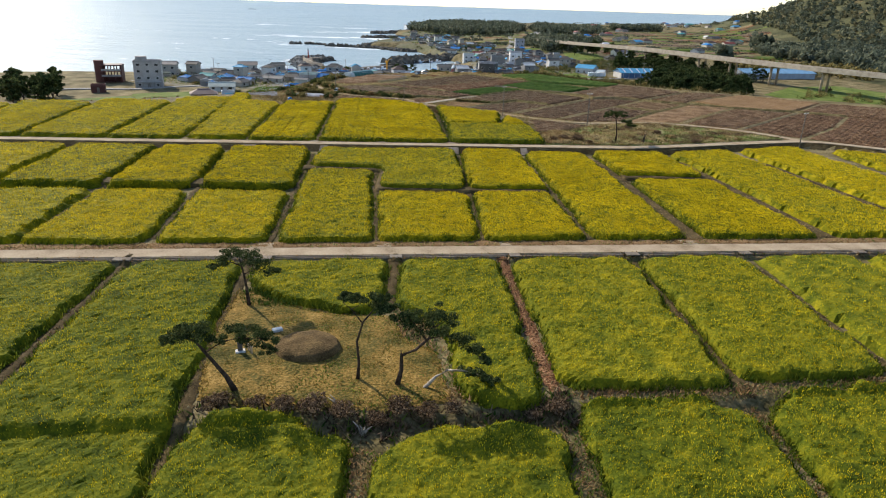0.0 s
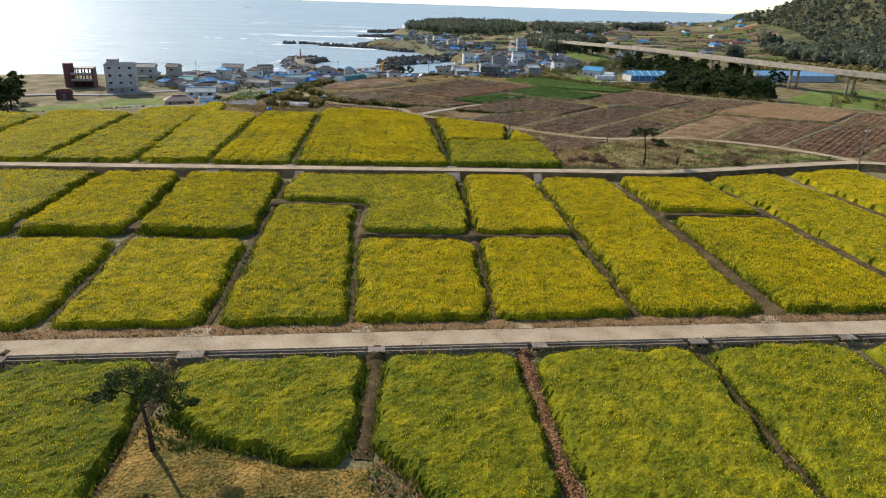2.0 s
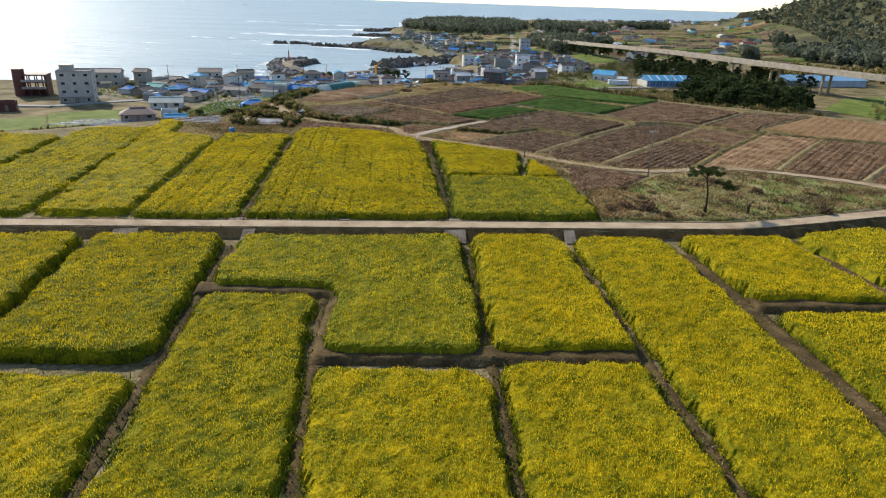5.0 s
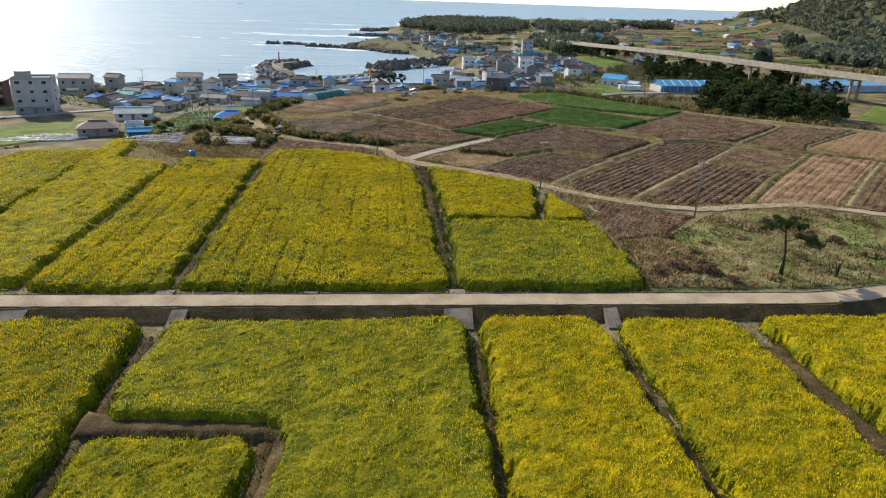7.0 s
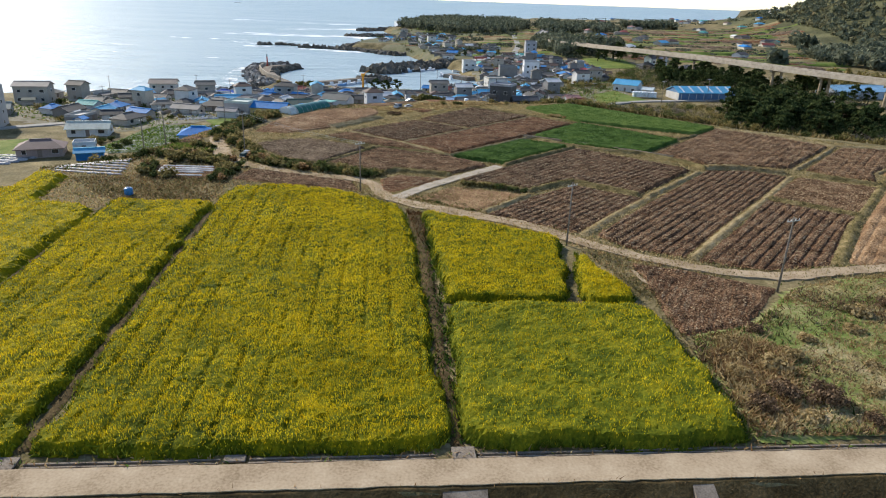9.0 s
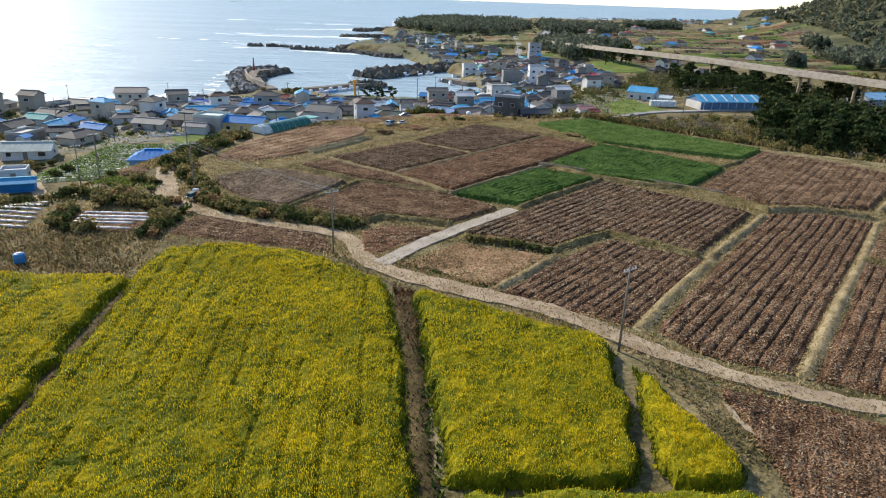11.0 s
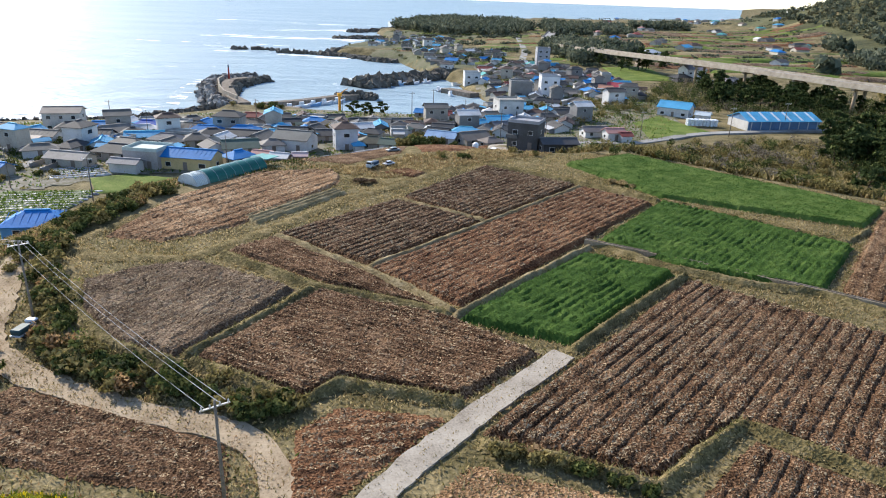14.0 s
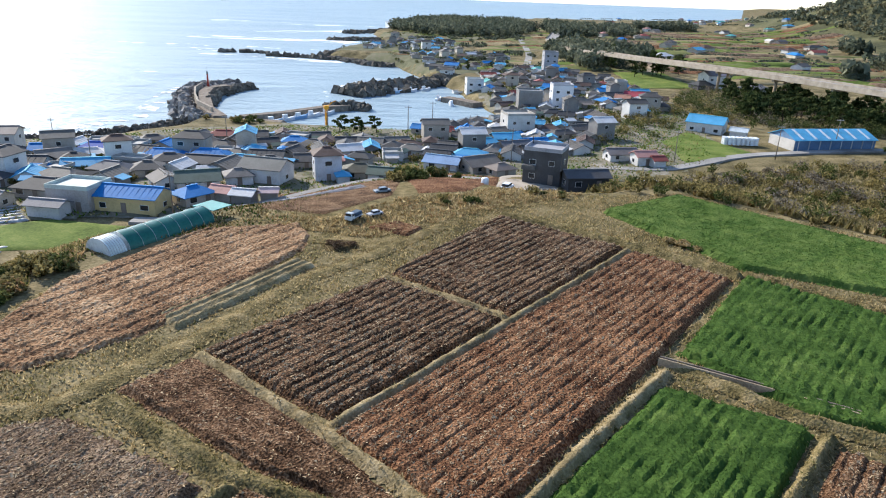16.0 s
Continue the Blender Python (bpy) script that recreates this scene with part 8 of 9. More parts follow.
# low walls and lanes in the village
for line, wide, label in (([(-46, 334), (-34, 336), (-12, 356), (10, 368), (30, 364)], 3.0, "grey lane through the village"), ([(30, 364), (50, 384), (70, 384), (102, 404), (150, 416), (200, 420)], 3.4, "grey lane past the barns"), ([(-128, 296), (-110, 314), (-88, 330), (-86, 350)], 3.2, "grey lane by the hotel"), ([(30, 364), (44, 420), (52, 470), (74, 520), (70, 620), (92, 760), (110, 930)], 5.0, "grey main road through the village"), ([(-190, 270), (-150, 292), (-128, 296)], 3.4, "pale lane by the pine grove")):
    tagged(strip("lane", line, wide, 0.05, ASPHALT, step=3.0, rough_edge=0.1, lift=0.22), label, "lane", kind="structure")

# ---- harbour ----
quay = strip("quay", [(-62, 462), (-34, 458), (-6, 451), (14, 462), (34, 482)], 9, 0.1, DARK_CONCRETE, step=3, lift=0.0, rough_edge=0.0)
for v in quay.data.vertices:
    v.co.z = -12.2 if v.co.z > -12.9 else -15
tagged(quay, "grey concrete quay along the harbour", "quay", kind="structure")


def causeway(name, line, wide, top, low, mat, label, category):
    """A flat-topped mole along a line."""
    bm = bmesh.new()
    pts = [Vector((*p, 0)) for p in line]
    rings = []
    for k, p in enumerate(pts):
        way = (pts[min(k + 1, len(pts) - 1)] - pts[max(k - 1, 0)]).normalized()
        side = Vector((-way.y, way.x, 0)) * wide / 2
        rings.append([bm.verts.new(p + side * f + Vector((0, 0, h))) for f, h in ((-1.15, low), (-1, top), (1, top), (1.15, low))])
    for a, b in zip(rings, rings[1:]):
        for i in range(3):
            bm.faces.new((a[i], b[i], b[i + 1], a[i + 1]))
    bm.faces.new(rings[0])
    bm.faces.new(rings[-1][::-1])
    bmesh.ops.recalc_face_normals(bm, faces=bm.faces)
    return tagged(part(name, bm, mat), label, category, kind="structure")


causeway("breakwater_road", [(-66, 462), (-76, 480), (-84, 504), (-90, 524), (-92, 538), (-86, 548)], 5.0, -10.8, -15, DARK_CONCRETE, "grey concrete roadway on the breakwater", "breakwater")
causeway("parapet", [(-71, 470), (-81, 486), (-88.5, 506), (-94.5, 526), (-96, 541)], 0.7, -9.2, -14, WHITE_CONCRETE, "pale parapet wall along the breakwater", "parapet")
causeway("pier", [(-60, 468), (-46, 480), (-33, 496), (-24, 502)], 4.0, -11.6, -15, DARK_CONCRETE, "grey concrete pier", "pier")
causeway("jetty", [(32, 520), (24, 530), (18, 536)], 6, -11.8, -15, DARK_CONCRETE, "short grey jetty", "pier")


def rocks(name, line, wide, n, size, mat, label, category, top=-11.5, round_=False):
    """A heap of loose boulders along a line, as one mass."""
    verts, faces, off = [], [], 0
    corners = np.array([(a, b, c) for a in (-1, 1) for b in (-1, 1) for c in (-1, 1)], float)
    quads = np.array([(0, 1, 3, 2), (4, 6, 7, 5), (0, 4, 5, 1), (2, 3, 7, 6), (0, 2, 6, 4), (1, 5, 7, 3)])
    for _ in range(n):
        t = rng.uniform(0, len(line) - 1)
        i = min(int(t), len(line) - 2)
        p = np.array(line[i], float) * (1 - t + i) + np.array(line[i + 1], float) * (t - i)
        d = np.array(line[i + 1], float) - np.array(line[i], float)
        side = np.array([-d[1], d[0]]) / (np.linalg.norm(d) + 1e-9)
        o = np.clip(rng.normal(0, 0.4), -1, 1)
        w = wide if not callable(wide) else wide(t / (len(line) - 1))
        s = size * rng.uniform(0.5, 1.3)
        at = np.r_[p + side * o * w / 2, -14.4 + (top + 14.4) * (1 - abs(o)) ** 0.7 * rng.uniform(0.6, 1.0)]
        q = corners * s * rng.uniform(0.5, 1.0, (1, 3)) * rng.uniform(0.7, 1.2, (8, 3))
        a, b = rng.uniform(0, 6.3, 2)
        m = np.array(Euler((a, b, a + b)).to_matrix())
        verts.append(q @ m.T + at)
        faces.append(quads + off)
        off += 8
    return tagged(new(name, raw_mesh(name, np.concatenate(verts), np.concatenate(faces), mat)), label, category, kind="stuff")


rocks("armour_blocks", [(-72, 462), (-84, 478), (-93, 504), (-100, 528), (-102, 546), (-94, 558), (-84, 562)], 11, 900, 1.2, ARMOUR, "heap of grey armour blocks along the breakwater", "armour blocks", -10.6)
rocks("armour_blocks", [(-82, 500), (-86, 530), (-82, 552), (-78, 560)], 7, 350, 1.2, ROCK, "dark boulders inside the breakwater", "boulders", -11.4)
rocks("shore_boulders", [(-140, 414), (-118, 422), (-100, 432), (-86, 448), (-78, 464)], 6, 500, 0.8, ROCK, "dark boulders along the shore", "boulders", -12)
rocks("islet_rocks", [(-28, 546), (-16, 562), (0, 580), (16, 600), (26, 606)], lambda t: 22 - 8 * t, 520, 2.4, ROCK, "dark rocky islet in the harbour", "rocks", -10.6)
rocks("pier_rocks", [(-34, 500), (-24, 504), (-15, 503)], 8, 160, 1.3, ROCK, "boulders at the pier's head", "boulders", -11.5)
rocks("reef", [(-152, 768), (-130, 772), (-112, 770)], 8, 50, 1.8, ROCK, "dark reef awash in the surf", "reef", -12.9)
rocks("reef", [(-108, 750), (-80, 742), (-52, 732), (-30, 700), (-14, 690)], 12, 200, 2.0, ROCK, "dark reef awash in the surf", "reef", -13.0)
rocks("reef", [(-64, 760), (-62, 800), (-44, 860)], 18, 220, 2.2, ROCK, "dark rocks of the far shore", "reef", -12.9)
rocks("reef", [(-90, 960), (-64, 970), (-40, 990)], 20, 120, 2.6, ROCK, "dark rocks of the far shore", "reef", -13.2)
rocks("reef", [(-88, 1100), (-62, 1140), (-30, 1215)], 30, 160, 3, ROCK, "dark rocks of the far shore", "reef", -13)
rocks("sea_stack", [(-96, 446), (-93, 447)], 2, 10, 0.9, ROCK, "single dark rock in the surf", "rock", -12.6)
light = empty("harbour_light", -93, 540, -10.8)
bm = bmesh.new()
tube(bm, [(0, 0, 0), (0, 0, 1.0), (0, 0, 5.2), (0, 0, 5.4)], [0.7, 0.5, 0.34, 0.5], 14)
part("tower", bm, paint(0.35, 0.06, 0.04), light, smooth=True)
bm = bmesh.new()
tube(bm, [(0, 0, 5.4), (0, 0, 6.6), (0, 0, 7.0)], [0.3, 0.3, 0.06], 10)
part("lantern", bm, GLASS, light)
bm = bmesh.new()
tube(bm, [(0, 0, 7), (0, 0, 9.0)], [0.06, 0.04], 5)
part("mast", bm, STEEL, light)
tagged(light, "small red harbour light on the breakwater", "harbour light")
crane = empty("harbour_crane", -26.6, 452, -12.2, 20)
box("column", 0, 0, 0, 0.9, 0.9, 6.4, paint(0.7, 0.3, 0.03), crane, bevel=0.05)
box("house", 0, 0, 6.4, 1.6, 1.4, 1.2, paint(0.72, 0.34, 0.03), crane, "orange machine house", bevel=0.08)
bm = bmesh.new()
tube(bm, [(0.4, 0, 7.2), (2.0, 0, 8.6), (3.4, 0, 9.2)], [0.25, 0.2, 0.12], 6)
part("jib", bm, paint(0.7, 0.3, 0.03), crane)
tagged(crane, "orange harbour crane on the quay", "crane")


def boat(x, y, turn, tone, long=7.0):
    thing = empty("fishing_boat", x, y, -13.9, turn)
    bm = bmesh.new()
    n = 9
    rings = []
    for i in range(n):
        t = i / (n - 1)
        half = 1.0 * math.sin(math.pi * min(0.95, 0.25 + 0.75 * t)) ** 0.6 * (1 if t < 0.6 else (1 - (t - 0.6) / 0.42) ** 0.6)
        px, up = -long / 2 + long * t, 0.9 + 0.7 * t**3
        rings.append([bm.verts.new((px, -half, up)), bm.verts.new((px, -half * 0.7, -0.3)), bm.verts.new((px, half * 0.7, -0.3)), bm.verts.new((px, half, up))])
    for a, b in zip(rings, rings[1:]):
        for i in range(3):
            bm.faces.new((a[i], a[i + 1], b[i + 1], b[i]))
        bm.faces.new((a[0], b[0], b[3], a[3]))
    bm.faces.new(rings[0][::-1])
    bmesh.ops.recalc_face_normals(bm, faces=bm.faces)
    part("hull", bm, paint(*tone, 0.4), thing)
    box("wheelhouse", -long * 0.2, 0, 0.9, 1.8, 1.2, 1.5, paint(0.7, 0.7, 0.7, 0.4), thing, "white wheelhouse", bevel=0.08)
    bm = bmesh.new()
    tube(bm, [(-0.4, 0, 0.9), (-0.4, 0, 4.4)], [0.05, 0.03], 5)
    part("mast", bm, STEEL, thing)
    return tagged(thing, "small white and blue fishing boat moored in the harbour", "boat", "boats in the harbour")


for x, y, turn, tone in ((-44, 474, 45, (0.6, 0.62, 0.65)), (-40, 479, 48, (0.2, 0.35, 0.55)), (-36, 484, 50, (0.65, 0.65, 0.65)), (-31, 490, 50, (0.5, 0.55, 0.6)), (-12, 556, 40, (0.6, 0.62, 0.65)), (-5, 561, 40, (0.3, 0.45, 0.6)), (2, 567, 40, (0.65, 0.65, 0.68)), (9, 573, 45, (0.6, 0.6, 0.62)), (15, 540, 70, (0.7, 0.7, 0.7)), (20, 524, 100, (0.6, 0.62, 0.65)), (-48, 468, 40, (0.4, 0.5, 0.6))):
    boat(x, y, turn, tone)
ship = boat(-720, 2900, 200, (0.3, 0.32, 0.35), 30)
ship.location.z = float(-14 + swell(-720, 2900))
ship["label"] = "small grey ship far out at sea"


# ---- surf ----
def surf(line, wide, size, thr, label="white surf breaking near the shore"):
    pts = np.array(line, float)
    way = np.gradient(pts, axis=0)
    way /= np.linalg.norm(way, axis=1)[:, None]
    side = np.stack([-way[:, 1], way[:, 0]], -1) * wide / 2
    out = [tuple(p) for p in pts + side] + [tuple(p) for p in (pts - side)[::-1]]
    made = sheet("surf", out, size, lambda x, y, d: 0.12 + swell(x, y) + 0.2 * bumps(x, y, 6 * size, 1), FOAM, base=-14.0, edge=1.0, keep=lambda x, y: bumps(x + 0.6 * y, y * 2.2, 14 * size, 2, 4) + 0.15 * bumps(x, y, 3 * size, 4) > thr)
    return tagged(made, label, "surf", kind="stuff")


surf([(-420, 325), (-300, 350), (-224, 376), (-180, 402), (-130, 428), (-104, 440)], 26, 0.6, 0.02)
surf([(-300, 372), (-215, 398), (-160, 426), (-120, 446)], 12, 0.6, 0.08)
surf([(-115, 445), (-100, 470), (-108, 520), (-112, 556), (-96, 572), (-80, 570)], 9, 0.5, 0.2)
surf([(-190, 800), (-150, 790), (-110, 785), (-80, 770)], 22, 0.9, 0.3)
surf([(-160, 756), (-120, 742), (-90, 728), (-50, 712)], 14, 1.2, 0.1)
surf([(-260, 840), (-200, 838), (-120, 830), (-75, 815)], 12, 1.0, 0.22)
surf([(-230, 960), (-170, 950), (-110, 950), (-60, 930)], 40, 2.0, 0.08)
surf([(-200, 1090), (-130, 1110), (-80, 1160)], 50, 2.4, 0.1)
surf([(-330, 1400), (-200, 1340), (-60, 1320)], 50, 3.0, 0.2)
surf([(-36, 540), (-40, 556), (-30, 600), (-16, 620)], 5, 0.7, 0.1)
for x, y, w in ((-250, 520, 5), (-300, 640, 6), (-420, 560, 6), (-360, 800, 8), (-180, 620, 5), (-520, 760, 9), (-430, 1000, 10), (-260, 720, 6)):
    surf([(x - 60, y + 14), (x - 20, y + 4), (x + 30, y), (x + 70, y + 8)], w, 0.9, 0.36, "thin white crest out at sea")


# ---- viaduct of the highway ----
DECK = [(262, 262), (236, 318), (212, 372), (194, 424), (180, 470), (166, 520), (150, 580), (138, 640), (122, 740), (128, 860), (160, 1000), (240, 1200)]
deck_z = [4.0, 4.0, 4.0, 4.0, 4.0, 4.0, 3.0, 1.4, -0.5, -1.0, -0.5, 0.5]
fine = np.linspace(0, len(DECK) - 1, 90)
dx, dy, dz = (np.interp(fine, range(len(DECK)), v) for v in ([p[0] for p in DECK], [p[1] for p in DECK], deck_z))
viaduct = empty("viaduct", 0, 0, 0)
way = np.stack([np.gradient(dx), np.gradient(dy)], -1)
way /= np.linalg.norm(way, axis=1)[:, None]
side = np.stack([-way[:, 1], way[:, 0]], -1)


def ribbon(name, off, half, top, low, mat, label=""):
    p, q = np.stack([dx, dy], -1) + side * (off - half), np.stack([dx, dy], -1) + side * (off + half)
    v = np.stack([np.column_stack([p, dz + low]), np.column_stack([p, dz + top]), np.column_stack([q, dz + top]), np.column_stack([q, dz + low])], 1)
    k = np.arange(len(dx) * 4).reshape(-1, 4)
    f = np.stack([np.stack([k[:-1, i], k[1:, i], k[1:, (i + 1) % 4], k[:-1, (i + 1) % 4]], -1) for i in range(4)], 1).reshape(-1, 4)
    return tagged(under(new(name, raw_mesh(name, v.reshape(-1, 3), f, mat)), viaduct), label)


ribbon("deck", 0, 5.2, 0, -1.2, WHITE_CONCRETE)
ribbon("carriageway", 0, 4.6, 0.06, 0.01, ASPHALT, "pale worn carriageway")
ribbon("parapet", 5.0, 0.15, 0.9, 0, WHITE_CONCRETE)
ribbon("parapet", -5.0, 0.15, 0.9, 0, WHITE_CONCRETE)
for i in range(0, 50, 5):
    x, y = dx[i], dy[i]
    g = ground(x, y)
    if dz[i] - g > 3:
        turn = math.degrees(math.atan2(side[i][1], side[i][0]))
        box("pier_cap", x, y, dz[i] - 2.2, 9, 1.6, 1.0, CONCRETE, viaduct, turn=turn)
        for s in (-2.6, 2.6):
            bm = bmesh.new()
            tube(bm, [(x + side[i][0] * s, y + side[i][1] * s, g - 1), (x + side[i][0] * s, y + side[i][1] * s, dz[i] - 2.2)], [0.7, 0.7], 12)
            part("pier_column", bm, CONCRETE, viaduct, smooth=True)
tagged(viaduct, "pale concrete highway viaduct above dark pines", "viaduct")
tagged(strip("road_3", [(150, 640), (190, 760), (250, 960), (330, 1240)], 5, 0.05, DIRT_ROAD, step=8, lift=0.35), "straight pale farm road across the plain", "farm road", kind="structure")

# ---- woods ----
wood = [pine(h, lean, sp, 4, seed, 15, 0.6, bare=0.3, boughs=9, flat=0.7, joined=True) for h, lean, sp, seed in ((8.5, (0.4, 0.2), 2.8, 41), (9.5, (-0.3, 0.5), 3.1, 42), (7.2, (0.7, -0.2), 2.6, 43))]
for k, t in enumerate(wood):
    tagged(settle(t, 100 + 9 * k, 320 + 3 * k), "dark pine in a dense grove", "pine tree", "pines of the grove")
rw = random.Random(3)
for outline, n in (
    ([(114, 352), (124, 332), (150, 318), (164, 340), (170, 368), (152, 404), (130, 390)], 130),
    ([(128, 470), (150, 450), (172, 450), (192, 430), (212, 400), (200, 470), (176, 520), (150, 534)], 80),
    ([(-190, 215), (-146, 232), (-136, 250), (-160, 268), (-210, 250)], 12),
    ([(-152, 236), (-133, 238), (-140, 262), (-150, 280), (-174, 288)], 24),
    ([(124, 600), (180, 640), (190, 720), (150, 740), (128, 680)], 26),
    ([(-26, 436), (-14, 432), (-4, 440), (-14, 446)], 4),
    ([(20, 640), (60, 600), (50, 660)], 3),
):
    made = 0
    while made < n:
        x, y = rw.uniform(min(p[0] for p in outline), max(p[0] for p in outline)), rw.uniform(min(p[1] for p in outline), max(p[1] for p in outline))
        if edge_distance(np.array([x]), np.array([y]), outline)[0][0] < 0:
            continue
        again(rw.choice(wood), x, y, rw.uniform(0, 360), rw.uniform(0.7, 1.15) * (0.6 if n < 5 else 1), 0.2)
        made += 1


GROVE = [(114, 352), (124, 332), (150, 318), (164, 340), (170, 368), (152, 404), (130, 390)]
bx, by = scatter(GROVE, 150)
thicket(list(zip(bx, by)), 2.6, NEEDLES, "dark undergrowth of the pine grove")
OPEN_SIDE = [(172, 300), (250, 262), (262, 330), (214, 380), (184, 340)]
bx, by = scatter(OPEN_SIDE, 60)
thicket(list(zip(bx[:36], by[:36])), 1.6, OLIVE, "olive brush along the green fields")
thicket(list(zip(bx[36:], by[36:])), 1.8, LEAVES, "green brush along the green fields")


BARN_WOOD = [(118, 446), (148, 440), (166, 430), (190, 404), (222, 424), (204, 500), (172, 545), (140, 548), (116, 510)]
bx, by = scatter(BARN_WOOD, 330)
thicket(list(zip(bx[:150], by[:150])), 2.7, NEEDLES, "dark pine undergrowth behind the barn")
thicket(list(zip(bx[150:260], by[150:260])), 2.3, LEAVES, "dark green trees behind the barn")
thicket(list(zip(bx[260:], by[260:])), 2.2, GREY_BRUSH, "grey leafless trees behind the barn")


def far_wood(outline, n, tall, wide, mat, label, per=26):
    """Distant trees as one mass of loose leaves, tree by tree."""
    x, y = scatter(outline, n)
    z = terrain(x, y)
    t = tall * rng.uniform(0.6, 1.2, len(x))
    c = np.concatenate([np.stack([x, y, z + t * 0.65], -1), np.stack([x + wide * 0.2, y, z + t * 0.4], -1)])
    v, f = leaf_clump(c, np.concatenate([t * 0.36, t * 0.36]), per // 2, wide * 0.28, 1.0)
    return tagged(new("woodland", raw_mesh("woodland", v, f, mat)), label, "woodland", kind="stuff")


far_wood([(-34, 1120), (10, 1010), (110, 960), (150, 1080), (150, 1300), (60, 1560), (10, 1440), (-20, 1240)], 1500, 12, 7, HAZED_FOREST, "dark pine wood on the far headland")
far_wood([(104, 640), (160, 690), (196, 780), (150, 860), (108, 790)], 260, 10, 6, HAZED_FOREST, "dark wood beside the far road")
far_wood([(150, 960), (260, 1000), (300, 1240), (200, 1300), (160, 1120)], 420, 11, 7, HAZED_FOREST, "dark pine wood inland")
far_wood([(322, 650), (338, 590), (372, 545), (500, 700), (470, 810), (400, 770), (345, 730)], 620, 10, 8, HAZED_FOREST, "dark wood at the hill's foot")
far_wood([(330, 1250), (420, 1240), (440, 1330), (350, 1350)], 160, 12, 8, HAZED_FOREST, "clump of dark pines on the plain")
far_wood([(395, 830), (425, 850), (410, 880)], 14, 16, 12, HAZED_FOREST, "lone dark clump of trees on the plain")
far_wood([(255, 620), (275, 625), (270, 645)], 8, 12, 10, HAZED_FOREST, "rounded tree beside the highway")
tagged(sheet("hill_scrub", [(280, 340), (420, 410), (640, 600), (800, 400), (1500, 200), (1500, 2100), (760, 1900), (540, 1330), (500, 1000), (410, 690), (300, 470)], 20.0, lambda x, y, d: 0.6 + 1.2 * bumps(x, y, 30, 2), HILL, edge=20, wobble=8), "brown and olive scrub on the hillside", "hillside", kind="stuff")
far_wood([(270, 330), (420, 420), (620, 640), (760, 700), (1400, 300), (1400, 1900), (760, 1800), (560, 1250), (520, 1000), (420, 700), (300, 480)], 5500, 11, 9, HAZED_FOREST, "wooded hillside with dark pines", 14)
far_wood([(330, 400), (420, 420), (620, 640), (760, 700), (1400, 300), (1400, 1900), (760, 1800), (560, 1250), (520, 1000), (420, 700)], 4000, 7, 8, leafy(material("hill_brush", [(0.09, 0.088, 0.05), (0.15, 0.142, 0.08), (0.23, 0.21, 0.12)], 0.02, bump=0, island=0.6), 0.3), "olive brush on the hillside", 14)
far_wood([(210, 470), (300, 430), (330, 520), (250, 560)], 150, 6, 5, OLIVE, "olive brush below the hill")

# ---- patchwork plain ----
rp = random.Random(8)
PLAIN_TONES = [material("stubble", [(0.16, 0.12, 0.06), (0.24, 0.19, 0.1), (0.3, 0.24, 0.13)], 0.05), GRASS, material("olive_field", [(0.08, 0.09, 0.03), (0.13, 0.14, 0.05), (0.18, 0.17, 0.07)], 0.05), RED_SOIL, PALE_SOIL]
for k in range(470):
    v, u = rp.uniform(0, 1) ** 1.5, rp.uniform(0, 1)
    y = 600 + 1500 * v
    lo, hi = 175 + 0.17 * (y - 600), 290 + 0.46 * (y - 600)
    x = lo + (hi - lo) * u
    w, d, t = rp.uniform(26, 70) * (1 + v), rp.uniform(7, 17) * (1 + 1.5 * v), radians(6 + rp.uniform(-4, 4))
    c, s = math.cos(t), math.sin(t)
    out = [(x + a * w / 2 * c - b * d / 2 * s, y + a * w / 2 * s + b * d / 2 * c) for a, b in ((-1, -1), (1, -1), (1, 1), (-1, 1))]
    if float(edge_distance(np.array([x]), np.array([y]), DECK + [(600, 1200), (600, 262)])[0][0]) < 12 or float(edge_distance(np.array([x]), np.array([y]), LAND)[0][0]) < 60:
        continue
    high = 0.3 + 0.004 * k
    tagged(sheet("plain_field", out, 5.0 * (1 + v), lambda x, y, d: np.full(x.shape, high), rp.choice(PLAIN_TONES), edge=3), "distant farm field on the coastal plain", "field", "fields of the plain", "stuff")
for k in range(150):
    y = rp.uniform(640, 1150)
    x = rp.uniform(0, 150 + 0.1 * (y - 640))
    w, d, t = rp.uniform(16, 40), rp.uniform(8, 18), radians(10 + rp.uniform(-8, 8))
    c, s = math.cos(t), math.sin(t)
    out = [(x + a * w / 2 * c - b * d / 2 * s, y + a * w / 2 * s + b * d / 2 * c) for a, b in ((-1, -1), (1, -1), (1, 1), (-1, 1))]
    if float(edge_distance(np.array([x]), np.array([y]), LAND)[0][0]) < 26:
        continue
    high = 0.3 + 0.004 * k
    tagged(sheet("plain_field", out, 5.0, lambda x, y, d: np.full(x.shape, high), PLAIN_TONES[rp.choice([0, 1, 1, 2, 2, 2, 3])], edge=3), "small garden field behind the far shore", "field", "fields of the plain", "stuff")
hedge_xy = []
for k in range(60):
    x, y, n, t = rp.uniform(0, 150), rp.uniform(640, 1000), rp.randint(3, 10), radians(10 + 90 * (rp.random() < 0.4))
    if float(edge_distance(np.array([x]), np.array([y]), LAND)[0][0]) < 22:
        continue
    hedge_xy += [(x + 2.6 * i * math.cos(t), y + 2.6 * i * math.sin(t)) for i in range(n)]
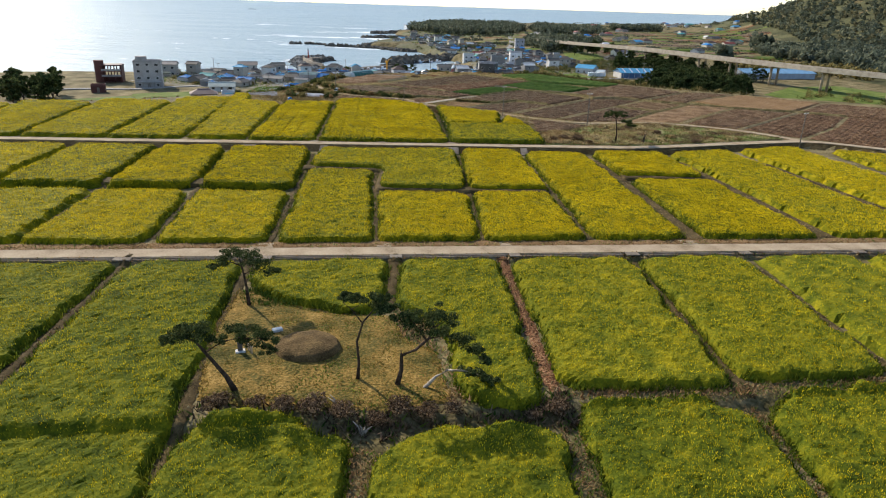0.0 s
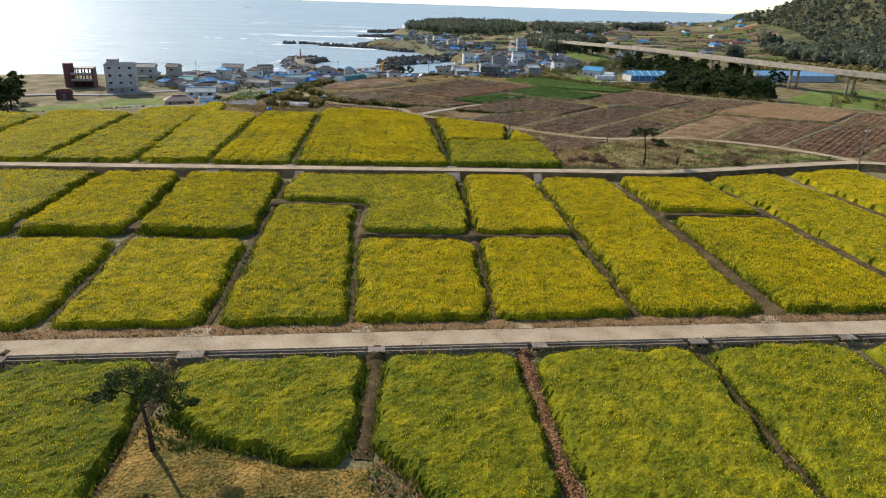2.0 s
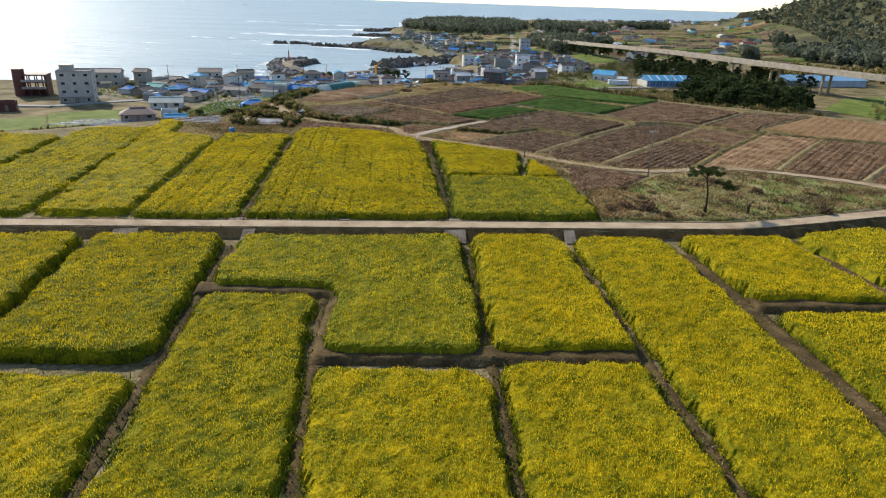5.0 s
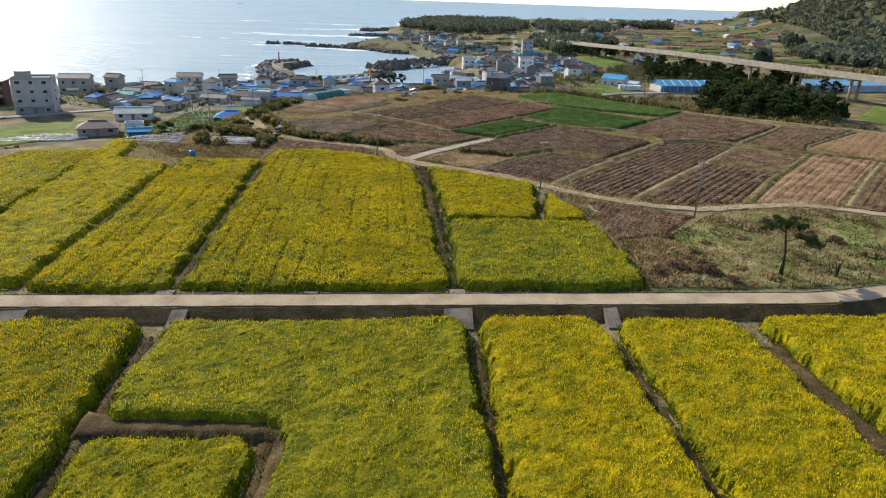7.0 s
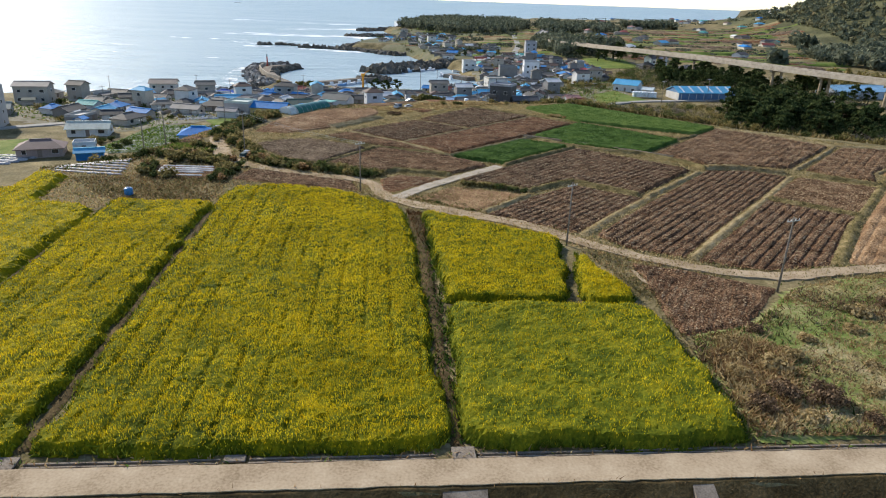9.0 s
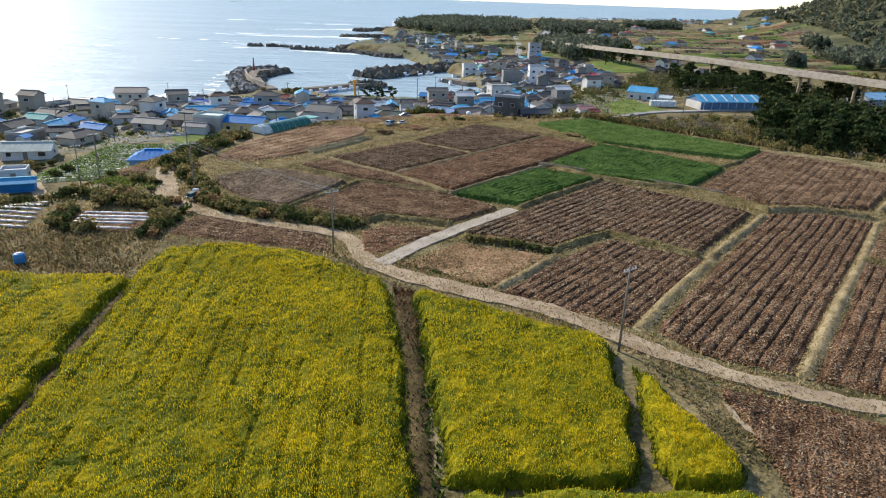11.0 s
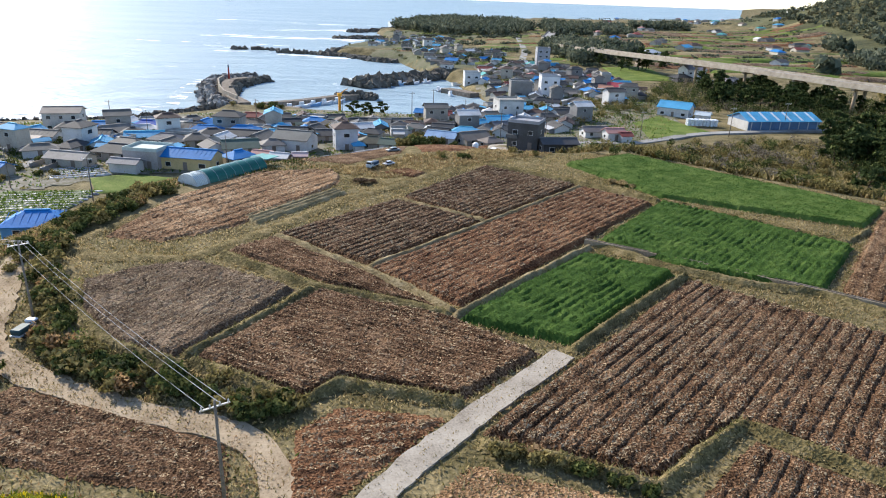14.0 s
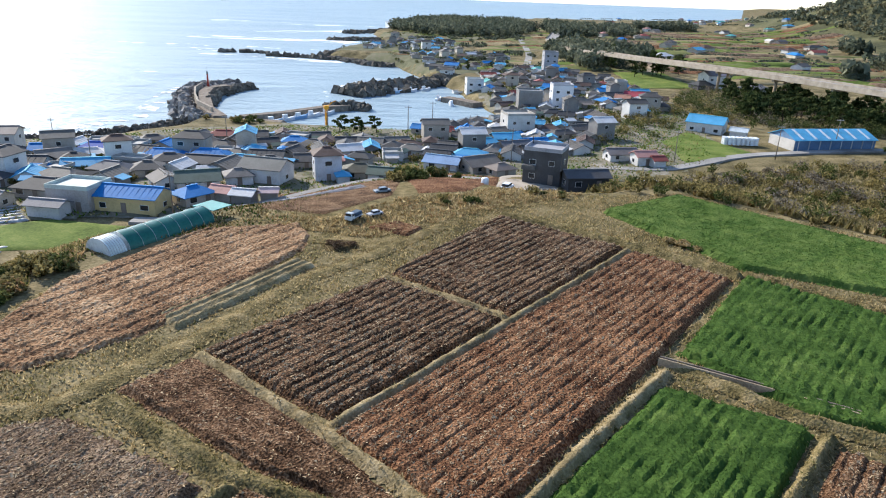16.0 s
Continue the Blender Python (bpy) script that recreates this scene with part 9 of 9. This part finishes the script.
for k in range(150):
    v, u = rp.uniform(0, 1) ** 1.4, rp.uniform(0, 1)
    y = 620 + 1600 * v
    lo, hi = 180 + 0.17 * (y - 600), 290 + 0.46 * (y - 600)
    x, n, t = lo + (hi - lo) * u, rp.randint(4, 16), radians(14 + 90 * (rp.random() < 0.3))
    for i in range(n):
        if rp.random() < 0.25:
            continue
        hedge_xy.append((x + (i - n / 2) * 3.0 * (1 + v) * math.cos(t), y + (i - n / 2) * 3.0 * (1 + v) * math.sin(t)))
hx = np.array(hedge_xy)
v, f = leaf_clump(np.column_stack([hx, terrain(hx[:, 0], hx[:, 1]) + 1.2]), np.full(len(hx), 2.0), 12, 1.1, 0.6)
tagged(new("hedgerow", raw_mesh("hedgerow", v, f, HAZED_FOREST)), "low dark hedges between the fields of the plain", "hedge", kind="stuff")
for k in range(46):
    v, u = rp.uniform(0.0, 1) ** 1.2, rp.uniform(0, 1)
    y = 680 + 1500 * v
    lo, hi = 150 + 0.17 * (y - 600), 290 + 0.42 * (y - 600)
    x = lo + (hi - lo) * u
    if float(edge_distance(np.array([x]), np.array([y]), LAND)[0][0]) < 30:
        continue
    roof, word, _ = rp.choice(HOUSE_TONES)
    house(x, y, rp.uniform(0, 90), rp.uniform(9, 18), rp.uniform(7, 10), rp.choice([WHITE, PALE, CREAM]), roof, rp.choice(["gable", "hip"]), 1, f"far farmhouse with a {word} roof on the plain", eave=3.6, windows=False, name="farmhouse")
house(-24, 1236, 20, 34, 18, (0.6, 0.62, 0.64), (0.5, 0.5, 0.5), "flat", 4, label="large white hotel on the far headland", eave=14, name="hotel")
house(640, 1330, 10, 60, 16, WHITE, WHITE_ROOF, "gable", label="long white farm building on the plain", eave=5, windows=False)
for x, y, size in ((40.6, 306.2, 0.8), (42.2, 304.8, 1.0), (43.8, 303.2, 0.8), (45.6, 301.6, 0.6)):
    again(straw_bush, x, y, 50 * x, size)

# concrete drain between the barley fields
drain = empty("field_drain", 0, 0, 0)
for off in (-0.22, 0.22):
    bm = bmesh.new()
    rings = []
    for k in range(25):
        t = k / 24
        x, y = 27.6 + 29.6 * t, 272.6 - 19.8 * t + 0.6 * math.sin(3.1 * t)
        rings.append([bm.verts.new((x + 0.56 * (off + p), y + 0.83 * (off + p), q)) for p, q in ((-0.06, -0.2), (-0.06, 0.82), (0.06, 0.82), (0.06, -0.2))])
    for a, b in zip(rings, rings[1:]):
        for i in range(3):
            bm.faces.new((a[i], b[i], b[i + 1], a[i + 1]))
    part("drain_wall", bm, DARK_CONCRETE if off > 0 else CONCRETE, drain)
tagged(drain, "narrow pale concrete drain between barley fields", "drain")
